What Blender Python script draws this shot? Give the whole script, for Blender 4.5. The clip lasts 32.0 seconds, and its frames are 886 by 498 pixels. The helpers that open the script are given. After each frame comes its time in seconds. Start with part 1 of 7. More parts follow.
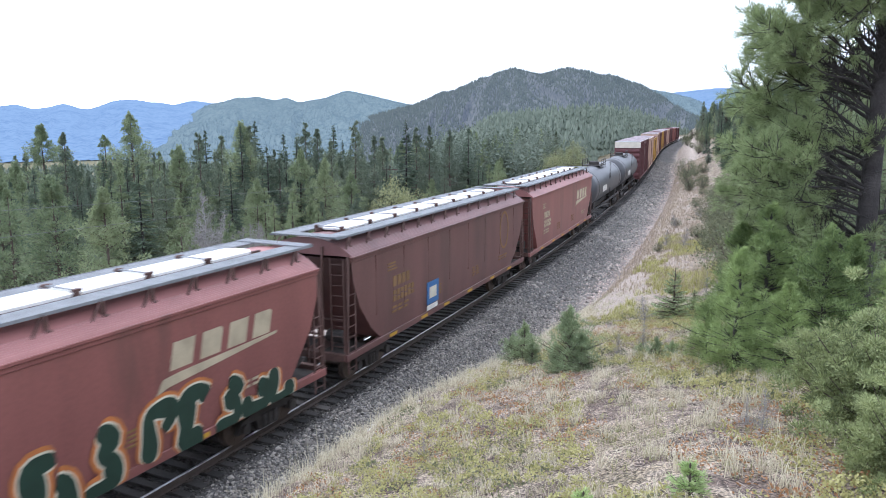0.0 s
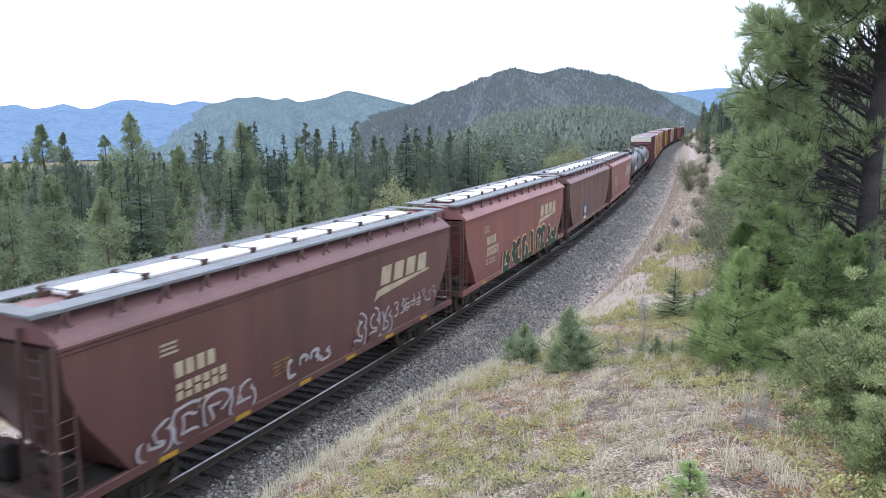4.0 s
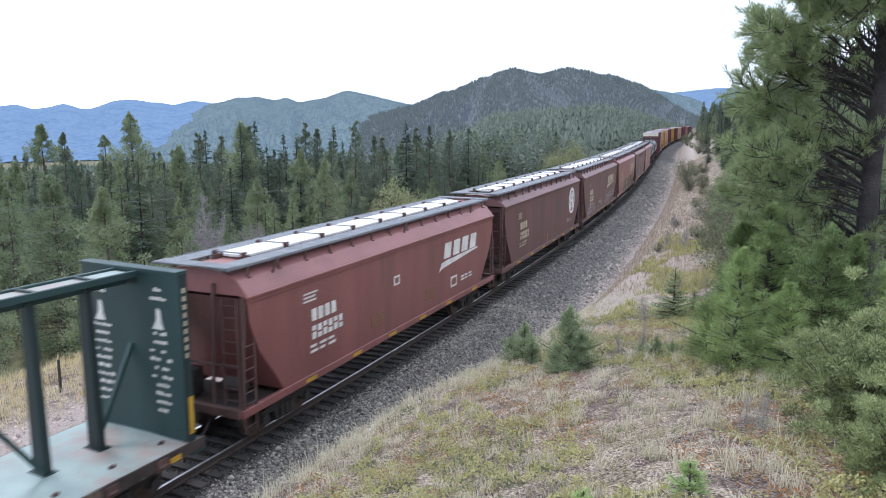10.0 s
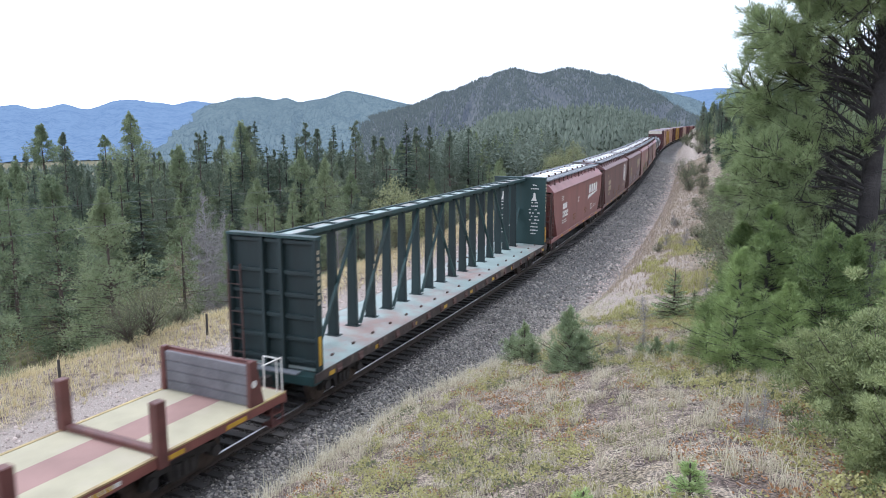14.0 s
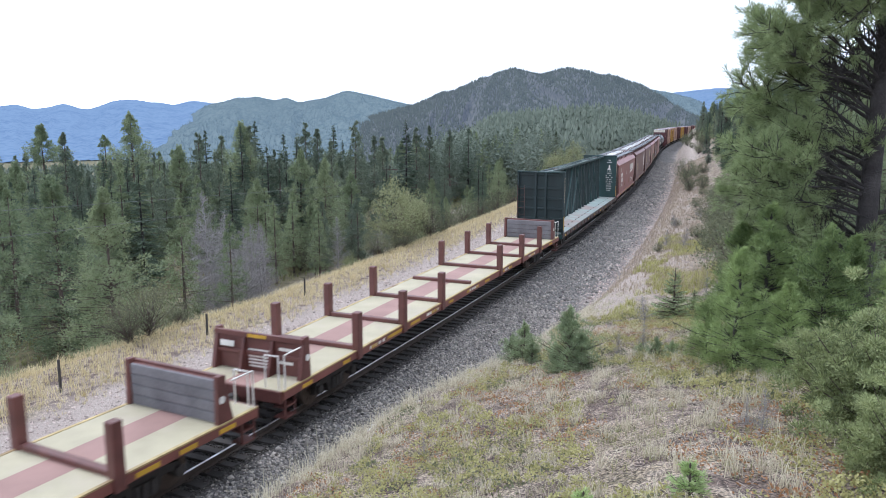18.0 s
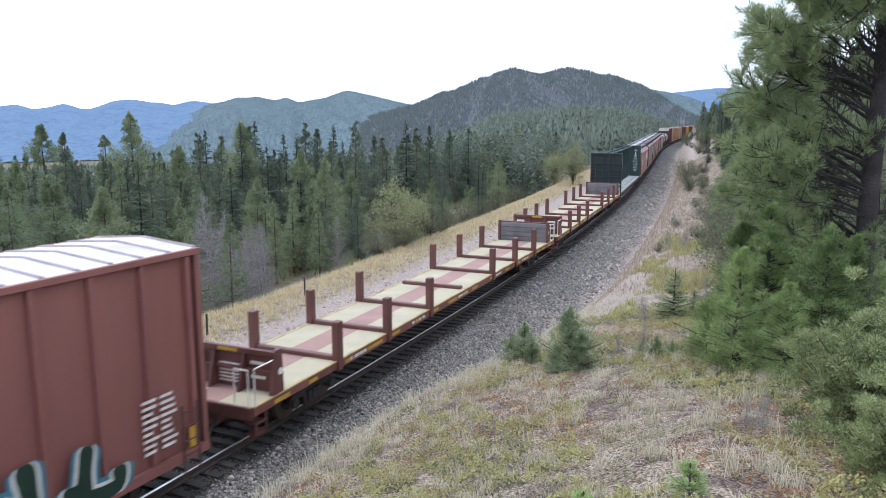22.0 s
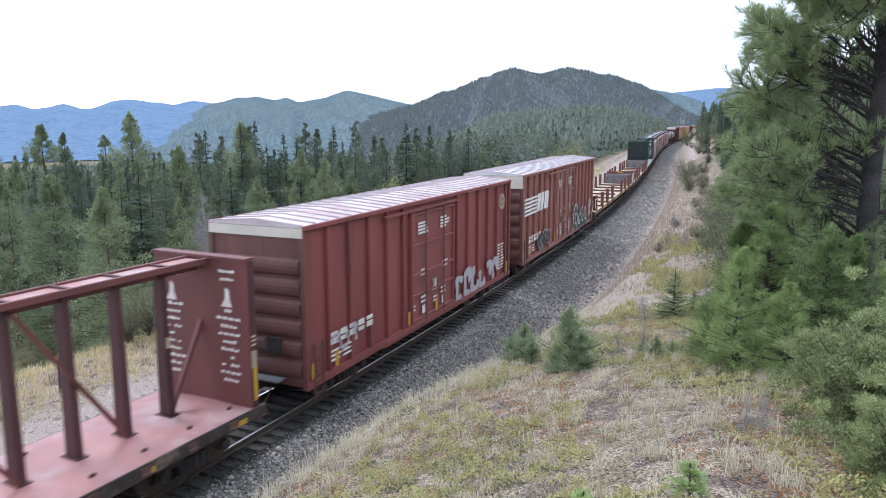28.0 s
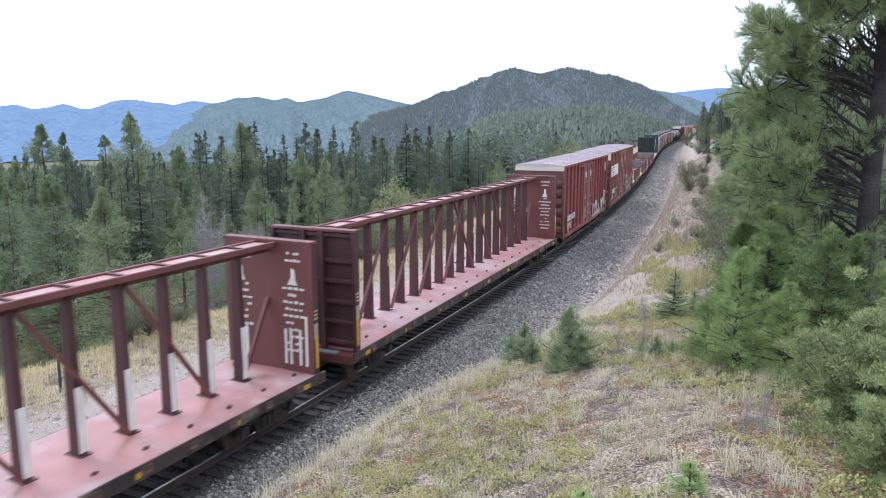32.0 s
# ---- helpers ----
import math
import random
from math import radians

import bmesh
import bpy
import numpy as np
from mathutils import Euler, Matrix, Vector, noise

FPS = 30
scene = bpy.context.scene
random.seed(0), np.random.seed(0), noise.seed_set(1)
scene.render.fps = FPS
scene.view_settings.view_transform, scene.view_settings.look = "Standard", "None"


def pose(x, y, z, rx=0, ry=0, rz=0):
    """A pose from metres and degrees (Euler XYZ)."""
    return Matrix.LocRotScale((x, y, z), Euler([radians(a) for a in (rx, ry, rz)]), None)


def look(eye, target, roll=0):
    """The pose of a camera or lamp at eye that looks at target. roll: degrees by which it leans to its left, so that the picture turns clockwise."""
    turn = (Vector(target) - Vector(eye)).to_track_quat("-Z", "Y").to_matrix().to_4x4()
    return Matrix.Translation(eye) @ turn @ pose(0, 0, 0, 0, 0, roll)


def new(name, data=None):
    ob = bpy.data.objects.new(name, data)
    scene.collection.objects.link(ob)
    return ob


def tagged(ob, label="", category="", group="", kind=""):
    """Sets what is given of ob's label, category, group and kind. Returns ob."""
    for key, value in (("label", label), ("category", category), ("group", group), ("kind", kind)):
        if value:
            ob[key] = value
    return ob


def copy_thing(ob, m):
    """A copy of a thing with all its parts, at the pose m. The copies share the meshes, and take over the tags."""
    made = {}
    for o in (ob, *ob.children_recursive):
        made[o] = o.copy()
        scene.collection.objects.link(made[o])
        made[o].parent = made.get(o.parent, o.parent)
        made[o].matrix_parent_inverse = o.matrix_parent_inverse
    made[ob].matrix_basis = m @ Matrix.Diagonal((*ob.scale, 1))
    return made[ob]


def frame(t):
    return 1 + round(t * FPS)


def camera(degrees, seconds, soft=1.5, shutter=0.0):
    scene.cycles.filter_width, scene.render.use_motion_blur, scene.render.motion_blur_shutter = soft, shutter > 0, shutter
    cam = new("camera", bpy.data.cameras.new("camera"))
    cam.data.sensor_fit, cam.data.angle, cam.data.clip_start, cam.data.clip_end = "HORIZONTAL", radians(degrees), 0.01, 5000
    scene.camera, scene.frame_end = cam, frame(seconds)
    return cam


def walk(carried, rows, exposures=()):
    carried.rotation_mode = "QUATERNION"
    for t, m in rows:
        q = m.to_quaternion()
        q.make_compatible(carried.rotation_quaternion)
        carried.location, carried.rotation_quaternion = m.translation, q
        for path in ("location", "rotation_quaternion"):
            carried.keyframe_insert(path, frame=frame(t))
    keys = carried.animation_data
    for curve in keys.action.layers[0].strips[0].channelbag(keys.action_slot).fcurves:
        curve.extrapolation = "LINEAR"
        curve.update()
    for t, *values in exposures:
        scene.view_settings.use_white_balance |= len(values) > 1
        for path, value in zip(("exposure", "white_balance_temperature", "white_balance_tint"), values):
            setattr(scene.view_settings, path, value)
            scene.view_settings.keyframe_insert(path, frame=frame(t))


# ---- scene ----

# ---- camera ----
EYE_Z = 7.737
cam = camera(61.76, 32.0, soft=0.75, shutter=0.5)
CAM_POSE = pose(0, 0, EYE_Z, 0, 0, 21.926) @ pose(0, 0, 0, 90 - 9.883, 0, 0) @ pose(0, 0, 0, 0, 0, 0.06)
walk(cam, [(0.0, CAM_POSE), (32.0, CAM_POSE)], exposures=[(0.0, 0.50, 5850, 14), (3.5, 0.46, 5850, 14), (6.0, 0.26, 5850, 14), (9.0, 0.23, 5850, 14), (13.0, 0.22, 5850, 14), (19.0, 0.2, 5850, 14), (25.0, 0.15, 5850, 14), (28.0, 0.25, 5850, 14), (32.0, 0.35, 5850, 14)])

# ---- sky and sun: bright overcast, the sun a soft patch behind thin cloud ----
SUN_EL, SUN_AZ = 62.0, -74.0      # degrees; azimuth from +y towards +x
world = bpy.data.worlds.new("sky")
scene.world = world
world.use_nodes = True
wn, wl = world.node_tree.nodes, world.node_tree.links
wn.clear()
w_out = wn.new("ShaderNodeOutputWorld")
w_bg = wn.new("ShaderNodeBackground")
w_sky = wn.new("ShaderNodeTexSky")
w_sky.sky_type, w_sky.sun_disc = "NISHITA", False
w_sky.sun_elevation, w_sky.sun_rotation = radians(SUN_EL), radians(SUN_AZ)
w_sky.air_density, w_sky.dust_density = 1.0, 2.0
w_cloud = wn.new("ShaderNodeTexNoise")
w_cloud.inputs["Scale"].default_value, w_cloud.inputs["Detail"].default_value = 2.2, 5.0
w_ramp = wn.new("ShaderNodeValToRGB")
w_ramp.color_ramp.elements[0].position, w_ramp.color_ramp.elements[0].color = 0.28, (0.86, 0.86, 0.86, 1)
w_ramp.color_ramp.elements[1].position, w_ramp.color_ramp.elements[1].color = 0.5, (1, 1, 1, 1)
w_mix = wn.new("ShaderNodeMix")
w_mix.data_type = "RGBA"
w_mix.inputs["B"].default_value = (12.9, 13.9, 15.2, 1)
wl.new(w_cloud.outputs["Fac"], w_ramp.inputs["Fac"])
wl.new(w_ramp.outputs["Color"], w_mix.inputs["Factor"])
wl.new(w_sky.outputs["Color"], w_mix.inputs["A"])
wl.new(w_mix.outputs["Result"], w_bg.inputs["Color"])
w_bg.inputs["Strength"].default_value = 0.10
wl.new(w_bg.outputs["Background"], w_out.inputs["Surface"])

sun_data = bpy.data.lights.new("sun", "SUN")
sun_data.energy, sun_data.angle, sun_data.color = 1.3, radians(14), (1.0, 0.97, 0.92)
sun = new("sun", sun_data)
sun_dir = Vector((math.sin(radians(SUN_AZ)) * math.cos(radians(SUN_EL)), math.cos(radians(SUN_AZ)) * math.cos(radians(SUN_EL)), math.sin(radians(SUN_EL))))
sun.matrix_world = look(sun_dir * 60, (0, 0, 0))


# ---- materials ----
def material(name, base, rough=0.8, metal=0.0, dark=0.7, light=1.25, scale=3.0, fine=40.0, bump=0.15, bump_size=0.01, stain=None, stain_at=0.55, streak=False, space="Object", random_amount=0.0, spec=0.5, island=0.0, wet=None):
    """A painted, mineral or woody surface: two scales of variation in the base colour, stains, and fine relief."""
    m = bpy.data.materials.new(name)
    m.use_nodes = True
    n, l = m.node_tree.nodes, m.node_tree.links
    n.clear()
    out, b = n.new("ShaderNodeOutputMaterial"), n.new("ShaderNodeBsdfPrincipled")
    l.new(b.outputs["BSDF"], out.inputs["Surface"])
    b.inputs["Roughness"].default_value, b.inputs["Metallic"].default_value = rough, metal
    b.inputs["Specular IOR Level"].default_value = spec
    tc, mp = n.new("ShaderNodeTexCoord"), n.new("ShaderNodeMapping")
    l.new(tc.outputs[space], mp.inputs["Vector"])
    if streak:
        mp.inputs["Scale"].default_value = (1.0, 1.0, 0.18)
    big, small = n.new("ShaderNodeTexNoise"), n.new("ShaderNodeTexNoise")
    big.inputs["Scale"].default_value, big.inputs["Detail"].default_value = scale, 4.0
    small.inputs["Scale"].default_value, small.inputs["Detail"].default_value = fine, 3.0
    l.new(mp.outputs["Vector"], big.inputs["Vector"])
    l.new(tc.outputs[space], small.inputs["Vector"])
    add = n.new("ShaderNodeMath")
    add.operation = "MULTIPLY_ADD"
    add.inputs[1].default_value = 0.45
    l.new(small.outputs["Fac"], add.inputs[0])
    l.new(big.outputs["Fac"], add.inputs[2])
    ramp = n.new("ShaderNodeMapRange")
    ramp.inputs["From Min"].default_value, ramp.inputs["From Max"].default_value = 0.45, 1.0
    ramp.inputs["To Min"].default_value, ramp.inputs["To Max"].default_value = dark, light
    l.new(add.outputs["Value"], ramp.inputs["Value"])
    factor = ramp.outputs["Result"]
    for amount, kind, socket in ((random_amount, "ShaderNodeObjectInfo", "Random"), (island, "ShaderNodeNewGeometry", "Random Per Island")):
        if amount:
            src, r2, mul = n.new(kind), n.new("ShaderNodeMapRange"), n.new("ShaderNodeMath")
            r2.inputs["To Min"].default_value, r2.inputs["To Max"].default_value = 1 - amount, 1 + amount
            l.new(src.outputs[socket], r2.inputs["Value"])
            mul.operation = "MULTIPLY"
            l.new(factor, mul.inputs[0])
            l.new(r2.outputs["Result"], mul.inputs[1])
            factor = mul.outputs["Value"]
    vm = n.new("ShaderNodeVectorMath")
    vm.operation = "SCALE"
    vm.inputs[0].default_value = base
    l.new(factor, vm.inputs["Scale"])
    colour = vm.outputs["Vector"]
    if stain:
        sn, sr, mx = n.new("ShaderNodeTexNoise"), n.new("ShaderNodeMapRange"), n.new("ShaderNodeMix")
        sn.inputs["Scale"].default_value, sn.inputs["Detail"].default_value = scale * 0.6, 6.0
        sn.inputs["Roughness"].default_value = 0.65
        l.new(mp.outputs["Vector"], sn.inputs["Vector"])
        sr.inputs["From Min"].default_value, sr.inputs["From Max"].default_value = stain_at - 0.06, stain_at + 0.12
        l.new(sn.outputs["Fac"], sr.inputs["Value"])
        mx.data_type = "RGBA"
        mx.inputs["B"].default_value = (*stain, 1)
        l.new(sr.outputs["Result"], mx.inputs["Factor"])
        l.new(colour, mx.inputs["A"])
        colour = mx.outputs["Result"]
    l.new(colour, b.inputs["Base Color"])
    if bump:
        bp = n.new("ShaderNodeBump")
        bp.inputs["Strength"].default_value, bp.inputs["Distance"].default_value = bump, bump_size
        l.new(small.outputs["Fac"], bp.inputs["Height"])
        l.new(bp.outputs["Normal"], b.inputs["Normal"])
    return m


def leaf_material(name, base, tip, through_light=0.25, scale=1.5, rough=0.75, speckle=0.55):
    """Foliage: colour varies from clump to clump and over the crown; a little light comes through."""
    m = bpy.data.materials.new(name)
    m.use_nodes = True
    n, l = m.node_tree.nodes, m.node_tree.links
    n.clear()
    out, d, tr, ms = n.new("ShaderNodeOutputMaterial"), n.new("ShaderNodeBsdfPrincipled"), n.new("ShaderNodeBsdfTranslucent"), n.new("ShaderNodeMixShader")
    geo, tc, noi, add, mx, oi = (n.new(k) for k in ("ShaderNodeNewGeometry", "ShaderNodeTexCoord", "ShaderNodeTexNoise", "ShaderNodeMath", "ShaderNodeMix", "ShaderNodeObjectInfo"))
    noi.inputs["Scale"].default_value = scale
    l.new(tc.outputs["Object"], noi.inputs["Vector"])
    add.operation = "MULTIPLY_ADD"
    add.inputs[1].default_value = speckle
    l.new(geo.outputs["Random Per Island"], add.inputs[0])
    sub = n.new("ShaderNodeMath")
    sub.operation = "MULTIPLY_ADD"
    sub.inputs[1].default_value, sub.inputs[2].default_value = 0.5, -0.3
    l.new(oi.outputs["Random"], sub.inputs[0])
    ad2 = n.new("ShaderNodeMath")
    ad2.operation = "ADD"
    l.new(noi.outputs["Fac"], ad2.inputs[0])
    l.new(sub.outputs["Value"], ad2.inputs[1])
    l.new(ad2.outputs["Value"], add.inputs[2])
    mx.data_type = "RGBA"
    mx.inputs["A"].default_value, mx.inputs["B"].default_value = (*base, 1), (*tip, 1)
    l.new(add.outputs["Value"], mx.inputs["Factor"])
    l.new(mx.outputs["Result"], d.inputs["Base Color"])
    l.new(mx.outputs["Result"], tr.inputs["Color"])
    d.inputs["Roughness"].default_value = rough
    d.inputs["Specular IOR Level"].default_value = 0.25
    ms.inputs["Fac"].default_value = through_light
    l.new(d.outputs["BSDF"], ms.inputs[1])
    l.new(tr.outputs["BSDF"], ms.inputs[2])
    l.new(ms.outputs["Shader"], out.inputs["Surface"])
    return m


M_STONE = material("crushed_stone", (0.235, 0.212, 0.186), 0.9, dark=0.75, light=1.2, scale=1.2, fine=60, island=0.85)
# stone between the rails: oil stain plus the train's shade in the colour
M_OILYSHADESTONE = material("oily_shaded_stone", (0.062, 0.056, 0.051), 0.9, dark=0.7, light=1.3, scale=1.2, fine=60, island=0.7)
M_PINKGRAVEL = material("pinkish_road_gravel", (0.40, 0.325, 0.285), 0.95, dark=0.75, light=1.2, scale=1.2, fine=60, island=0.5)
M_TIE = material("creosoted_wood", (0.045, 0.040, 0.037), 0.9, dark=0.6, light=1.6, scale=2, fine=30, bump=0.5, random_amount=0.4)
M_RAIL = material("rusty_rail", (0.065, 0.048, 0.040), 0.8, scale=4)
M_RAILTOP = material("polished_rail_head", (0.75, 0.75, 0.76), 0.32, 1.0, dark=0.85, light=1.1, scale=3)
M_OXIDE = material("oxide_red_paint", (0.235, 0.088, 0.078), 0.40, dark=0.72, light=1.2, scale=0.7, fine=14, bump=0.05, streak=True, stain=(0.10, 0.055, 0.045), stain_at=0.62)
M_BROWN = material("mineral_brown_paint", (0.135, 0.062, 0.056), 0.45, dark=0.72, light=1.2, scale=0.7, fine=14, bump=0.05, streak=True, stain=(0.065, 0.04, 0.035), stain_at=0.6)
# roof paints: faded, with sky light on upward sheets put into the paler base
M_OXIDEROOF = material("faded_skylit_oxide_roof", (0.31, 0.135, 0.125), 0.5, dark=0.8, light=1.15, scale=0.6, fine=14, bump=0.05, stain=(0.20, 0.09, 0.08), stain_at=0.62)
M_BROWNROOF = material("faded_skylit_brown_roof", (0.20, 0.10, 0.095), 0.5, dark=0.8, light=1.15, scale=0.6, fine=14, bump=0.05, stain=(0.12, 0.065, 0.06), stain_at=0.62)
M_DARKOX = material("dirty_oxide_steel", (0.11, 0.06, 0.05), 0.7, dark=0.6, light=1.3, scale=1.5, fine=20, streak=True)



# ---- the line of the track: arc length s, heading towards the left ----
def heading(s):
    q = np.clip(s, 0.0, 330.0) - 40.0
    extra = np.minimum(np.asarray(s, float), 0.0) * 0.0022
    return 0.00166651 * q - 1.04167e-5 * q ** 2 + 1.59111e-8 * q ** 3 + extra


S_GRID = np.arange(-160.0, 900.0, 0.5)
_th = heading(S_GRID + 0.25)
_x, _y = -np.cumsum(np.sin(_th)) * 0.5, np.cumsum(np.cos(_th)) * 0.5
_i0 = int(160 / 0.5) - 1
X_GRID, Y_GRID = _x - _x[_i0] - 12.658, _y - _y[_i0]


def on_track(s, lateral=0.0, z=0.0):
    """The place and heading (degrees) at arc length s, at a lateral offset to the right."""
    th = float(heading(s))
    x, y = np.interp(s, S_GRID + 0.5, X_GRID), np.interp(s, S_GRID + 0.5, Y_GRID)
    return x + lateral * math.cos(th), y + lateral * math.sin(th), z, math.degrees(th)


def track_pose(s, lateral=0.0, z=0.0):
    x, y, z, a = on_track(s, lateral, z)
    return pose(x, y, z, 0, 0, a)


def track_x(y):
    return np.interp(y, Y_GRID, X_GRID)


# ---- ground heights ----
def smooth(a, b, v):
    t = np.clip((np.asarray(v, float) - a) / (b - a), 0, 1)
    return t * t * (3 - 2 * t)


def waves(x, y, size, seed=0.0):
    """Cheap rolling unevenness, about -1 to 1."""
    a = np.sin(x / size * 1.7 + seed) * np.cos(y / size * 1.3 - seed * 2) + 0.6 * np.sin((x + y) / size * 2.9 + seed * 3) * np.cos((x - 0.7 * y) / size * 2.3)
    return a / 1.6


def height(x, y):
    x, y = np.asarray(x, float), np.asarray(y, float)
    lat = x - track_x(y)
    # right: ditch, bank and knoll
    crown = np.interp(y, [-40, -5, 0, 5, 10, 18, 30, 45, 60, 90, 130, 300, 600], [7.0, 6.3, 6.1, 5.0, 3.95, 2.9, 1.7, 0.7, 0.5, 1.6, 3.0, 5.0, 8.0])
    brow = np.interp(y, [-40, -5, 0, 5, 8, 10, 11.6, 13, 16, 25, 40, 60, 90, 130, 300, 600], [4.0, 3.8, 3.5, 3.05, 2.95, 2.97, 2.90, 2.62, 2.2, 1.3, 0.4, 0.3, 1.3, 2.8, 4.8, 7.8])
    edge = np.interp(y, [-20, 0, 10, 20, 40, 60, 120, 220, 300, 600], [6.8, 6.8, 6.9, 6.9, 6.8, 6.6, 7.5, 8.0, 7.0, 7.0])
    foot = np.interp(y, [-20, 10, 30, 60, 250, 300, 340], [4.9, 4.9, 5.1, 4.8, 5.0, 3.6, 3.4])
    knoll = brow + (crown - brow) * np.clip((lat - edge) / 5.2, 0, 1)
    right = -0.72 + (knoll + 0.72) * smooth(0, 1, np.clip((lat - foot) / np.maximum(edge - foot, 0.5), 0, 1))
    beyond = np.maximum(lat - edge, 0)
    slope = np.interp(y, [0, 20, 50, 80, 120, 600], [0.03, 0.06, 0.12, 0.28, 0.34, 0.30])
    right = right + slope * np.minimum(beyond, 60) + 0.05 * np.clip(beyond - 60, 0, 300)
    right = right + waves(x, y, 1.3, 1.0) * 0.06 * smooth(5, 7, lat) + waves(x, y, 5.0, 2.0) * 0.18 * smooth(6, 9, lat)
    # left: service road, grassy shoulder, then down to the valley floor
    crest = np.interp(y, [-20, 10, 30, 50, 90, 140, 300], [-11.0, -10.2, -9.0, -9.0, -8.6, -8.2, -8])
    down = np.maximum(crest - lat, 0)
    left = -0.55 - 4.1 * smooth(0, 8, down) - 0.22 * smooth(6.6, 9.2, -lat)
    left = left + waves(x, y, 2.2, 4.0) * 0.07 * smooth(-7, -9, lat) * 0 + waves(x, y, 14, 6.0) * 0.5 * smooth(12, 30, down)
    # low wooded ridge across the valley, higher towards the right
    far = np.hypot(x, y)
    side = x / np.maximum(far, 1)
    ridge = np.exp(-((side + 0.16) / 0.17) ** 2) * 13 + np.exp(-((side + 0.55) / 0.3) ** 2) * 3
    left = left + ridge * smooth(170, 520, far) * smooth(10, 60, down)
    left = left - (5.0 * smooth(60, 190, far) + 26 * smooth(190, 480, far)) * smooth(-0.30, -0.42, side) * smooth(10, 60, down)
    left = left - 38 * smooth(600, 1300, far)
    # the ballast bed itself
    bed = -0.25 - 0.47 * smooth(1.6, 3.7, np.abs(lat))
    z = np.where(lat > 0, np.where(lat < foot, np.maximum(bed, -0.72), right), np.where(lat > -4.2, np.maximum(bed, -0.55), left))
    return z


# ---- mesh building ----
class Build:
    """Collects faces of one part."""

    def __init__(self):
        self.v, self.f, self.cuts = [], [], []

    def add(self, verts, faces):
        k = len(self.v)
        self.cuts.append((k, len(self.f)))
        self.v.extend(tuple(p) for p in verts)
        self.f.extend(tuple(i + k for i in face) for face in faces)
        return self

    def box(self, x0, x1, y0, y1, z0, z1, m=None):
        p = [Vector((x, y, z)) for z in (z0, z1) for y in (y0, y1) for x in (x0, x1)]
        if m:
            p = [m @ q for q in p]
        return self.add(p, [(0, 2, 3, 1), (4, 5, 7, 6), (0, 1, 5, 4), (2, 6, 7, 3), (0, 4, 6, 2), (1, 3, 7, 5)])

    def beam(self, a, b, w, h, up=(0, 0, 1)):
        """A bar of section w x h from a to b."""
        a, b = Vector(a), Vector(b)
        d = (b - a).normalized()
        side = d.cross(Vector(up))
        side = side.normalized() if side.length > 1e-4 else Vector((1, 0, 0))
        top = side.cross(d)
        p = [q + side * i * w / 2 + top * j * h / 2 for q in (a, b) for i, j in ((-1, -1), (1, -1), (1, 1), (-1, 1))]
        return self.add(p, [(3, 2, 1, 0), (4, 5, 6, 7), (0, 1, 5, 4), (1, 2, 6, 5), (2, 3, 7, 6), (3, 0, 4, 7)])

    def tube(self, a, b, r, n=8, r2=None, caps=True):
        a, b = Vector(a), Vector(b)
        r2 = r if r2 is None else r2
        d = (b - a).normalized()
        s = d.orthogonal().normalized()
        u = d.cross(s)
        ring = [(s * math.cos(2 * math.pi * i / n) + u * math.sin(2 * math.pi * i / n)) for i in range(n)]
        p = [a + q * r for q in ring] + [b + q * r2 for q in ring]
        f = [(i, (i + 1) % n, n + (i + 1) % n, n + i) for i in range(n)]
        if caps:
            f += [tuple(range(n - 1, -1, -1)), tuple(range(n, 2 * n))]
        return self.add(p, f)

    def loft(self, rings, close=True, caps=True):
        n = len(rings[0])
        p = [q for ring in rings for q in ring]
        f = []
        for k in range(len(rings) - 1):
            for i in range(n if close else n - 1):
                j = (i + 1) % n
                f.append((k * n + i, k * n + j, (k + 1) * n + j, (k + 1) * n + i))
        if caps:
            f += [tuple(range(n - 1, -1, -1)), tuple((len(rings) - 1) * n + i for i in range(n))]
        return self.add(p, f)

    def prism(self, outline, y0, y1):
        """An outline in (x, z), drawn along y."""
        return self.loft([[(x, y0, z) for x, z in outline], [(x, y1, z) for x, z in outline]])

    def slab(self, outline, x0, x1):
        """An outline in (y, z), drawn along x."""
        return self.loft([[(x0, y, z) for y, z in outline], [(x1, y, z) for y, z in outline]])

    def mesh(self, name, bevel=0.0, smooth_angle=None, recalc=True):
        me = bpy.data.meshes.new(name)
        me.from_pydata(self.v, [], self.f)
        if recalc or bevel:
            bm = bmesh.new()
            bm.from_mesh(me)
            bmesh.ops.recalc_face_normals(bm, faces=bm.faces)
            if bevel:
                bmesh.ops.bevel(bm, geom=[e for e in bm.edges if len(e.link_faces) == 2 and e.calc_face_angle(0) > 0.6], offset=bevel, segments=1, affect="EDGES", clamp_overlap=True)
            bm.to_mesh(me)
            bm.free()
        if smooth_angle:
            me.shade_smooth()
            me.set_sharp_from_angle(angle=radians(smooth_angle))
        me.update()
        return me


def part(name, b, mat, parent=None, label="", bevel=0.0, smooth_angle=None, m=None, recalc=True):
    """Links what b holds (or a ready mesh) as one mesh object under a thing or a part."""
    me = b.mesh(name, bevel, smooth_angle, recalc) if isinstance(b, Build) else b
    if mat and not me.materials:
        me.materials.append(mat)
    ob = new(name, me)
    if parent:
        ob.parent = parent
    if m is not None:
        ob.matrix_basis = m
    if label:
        tagged(ob, label)
    return ob


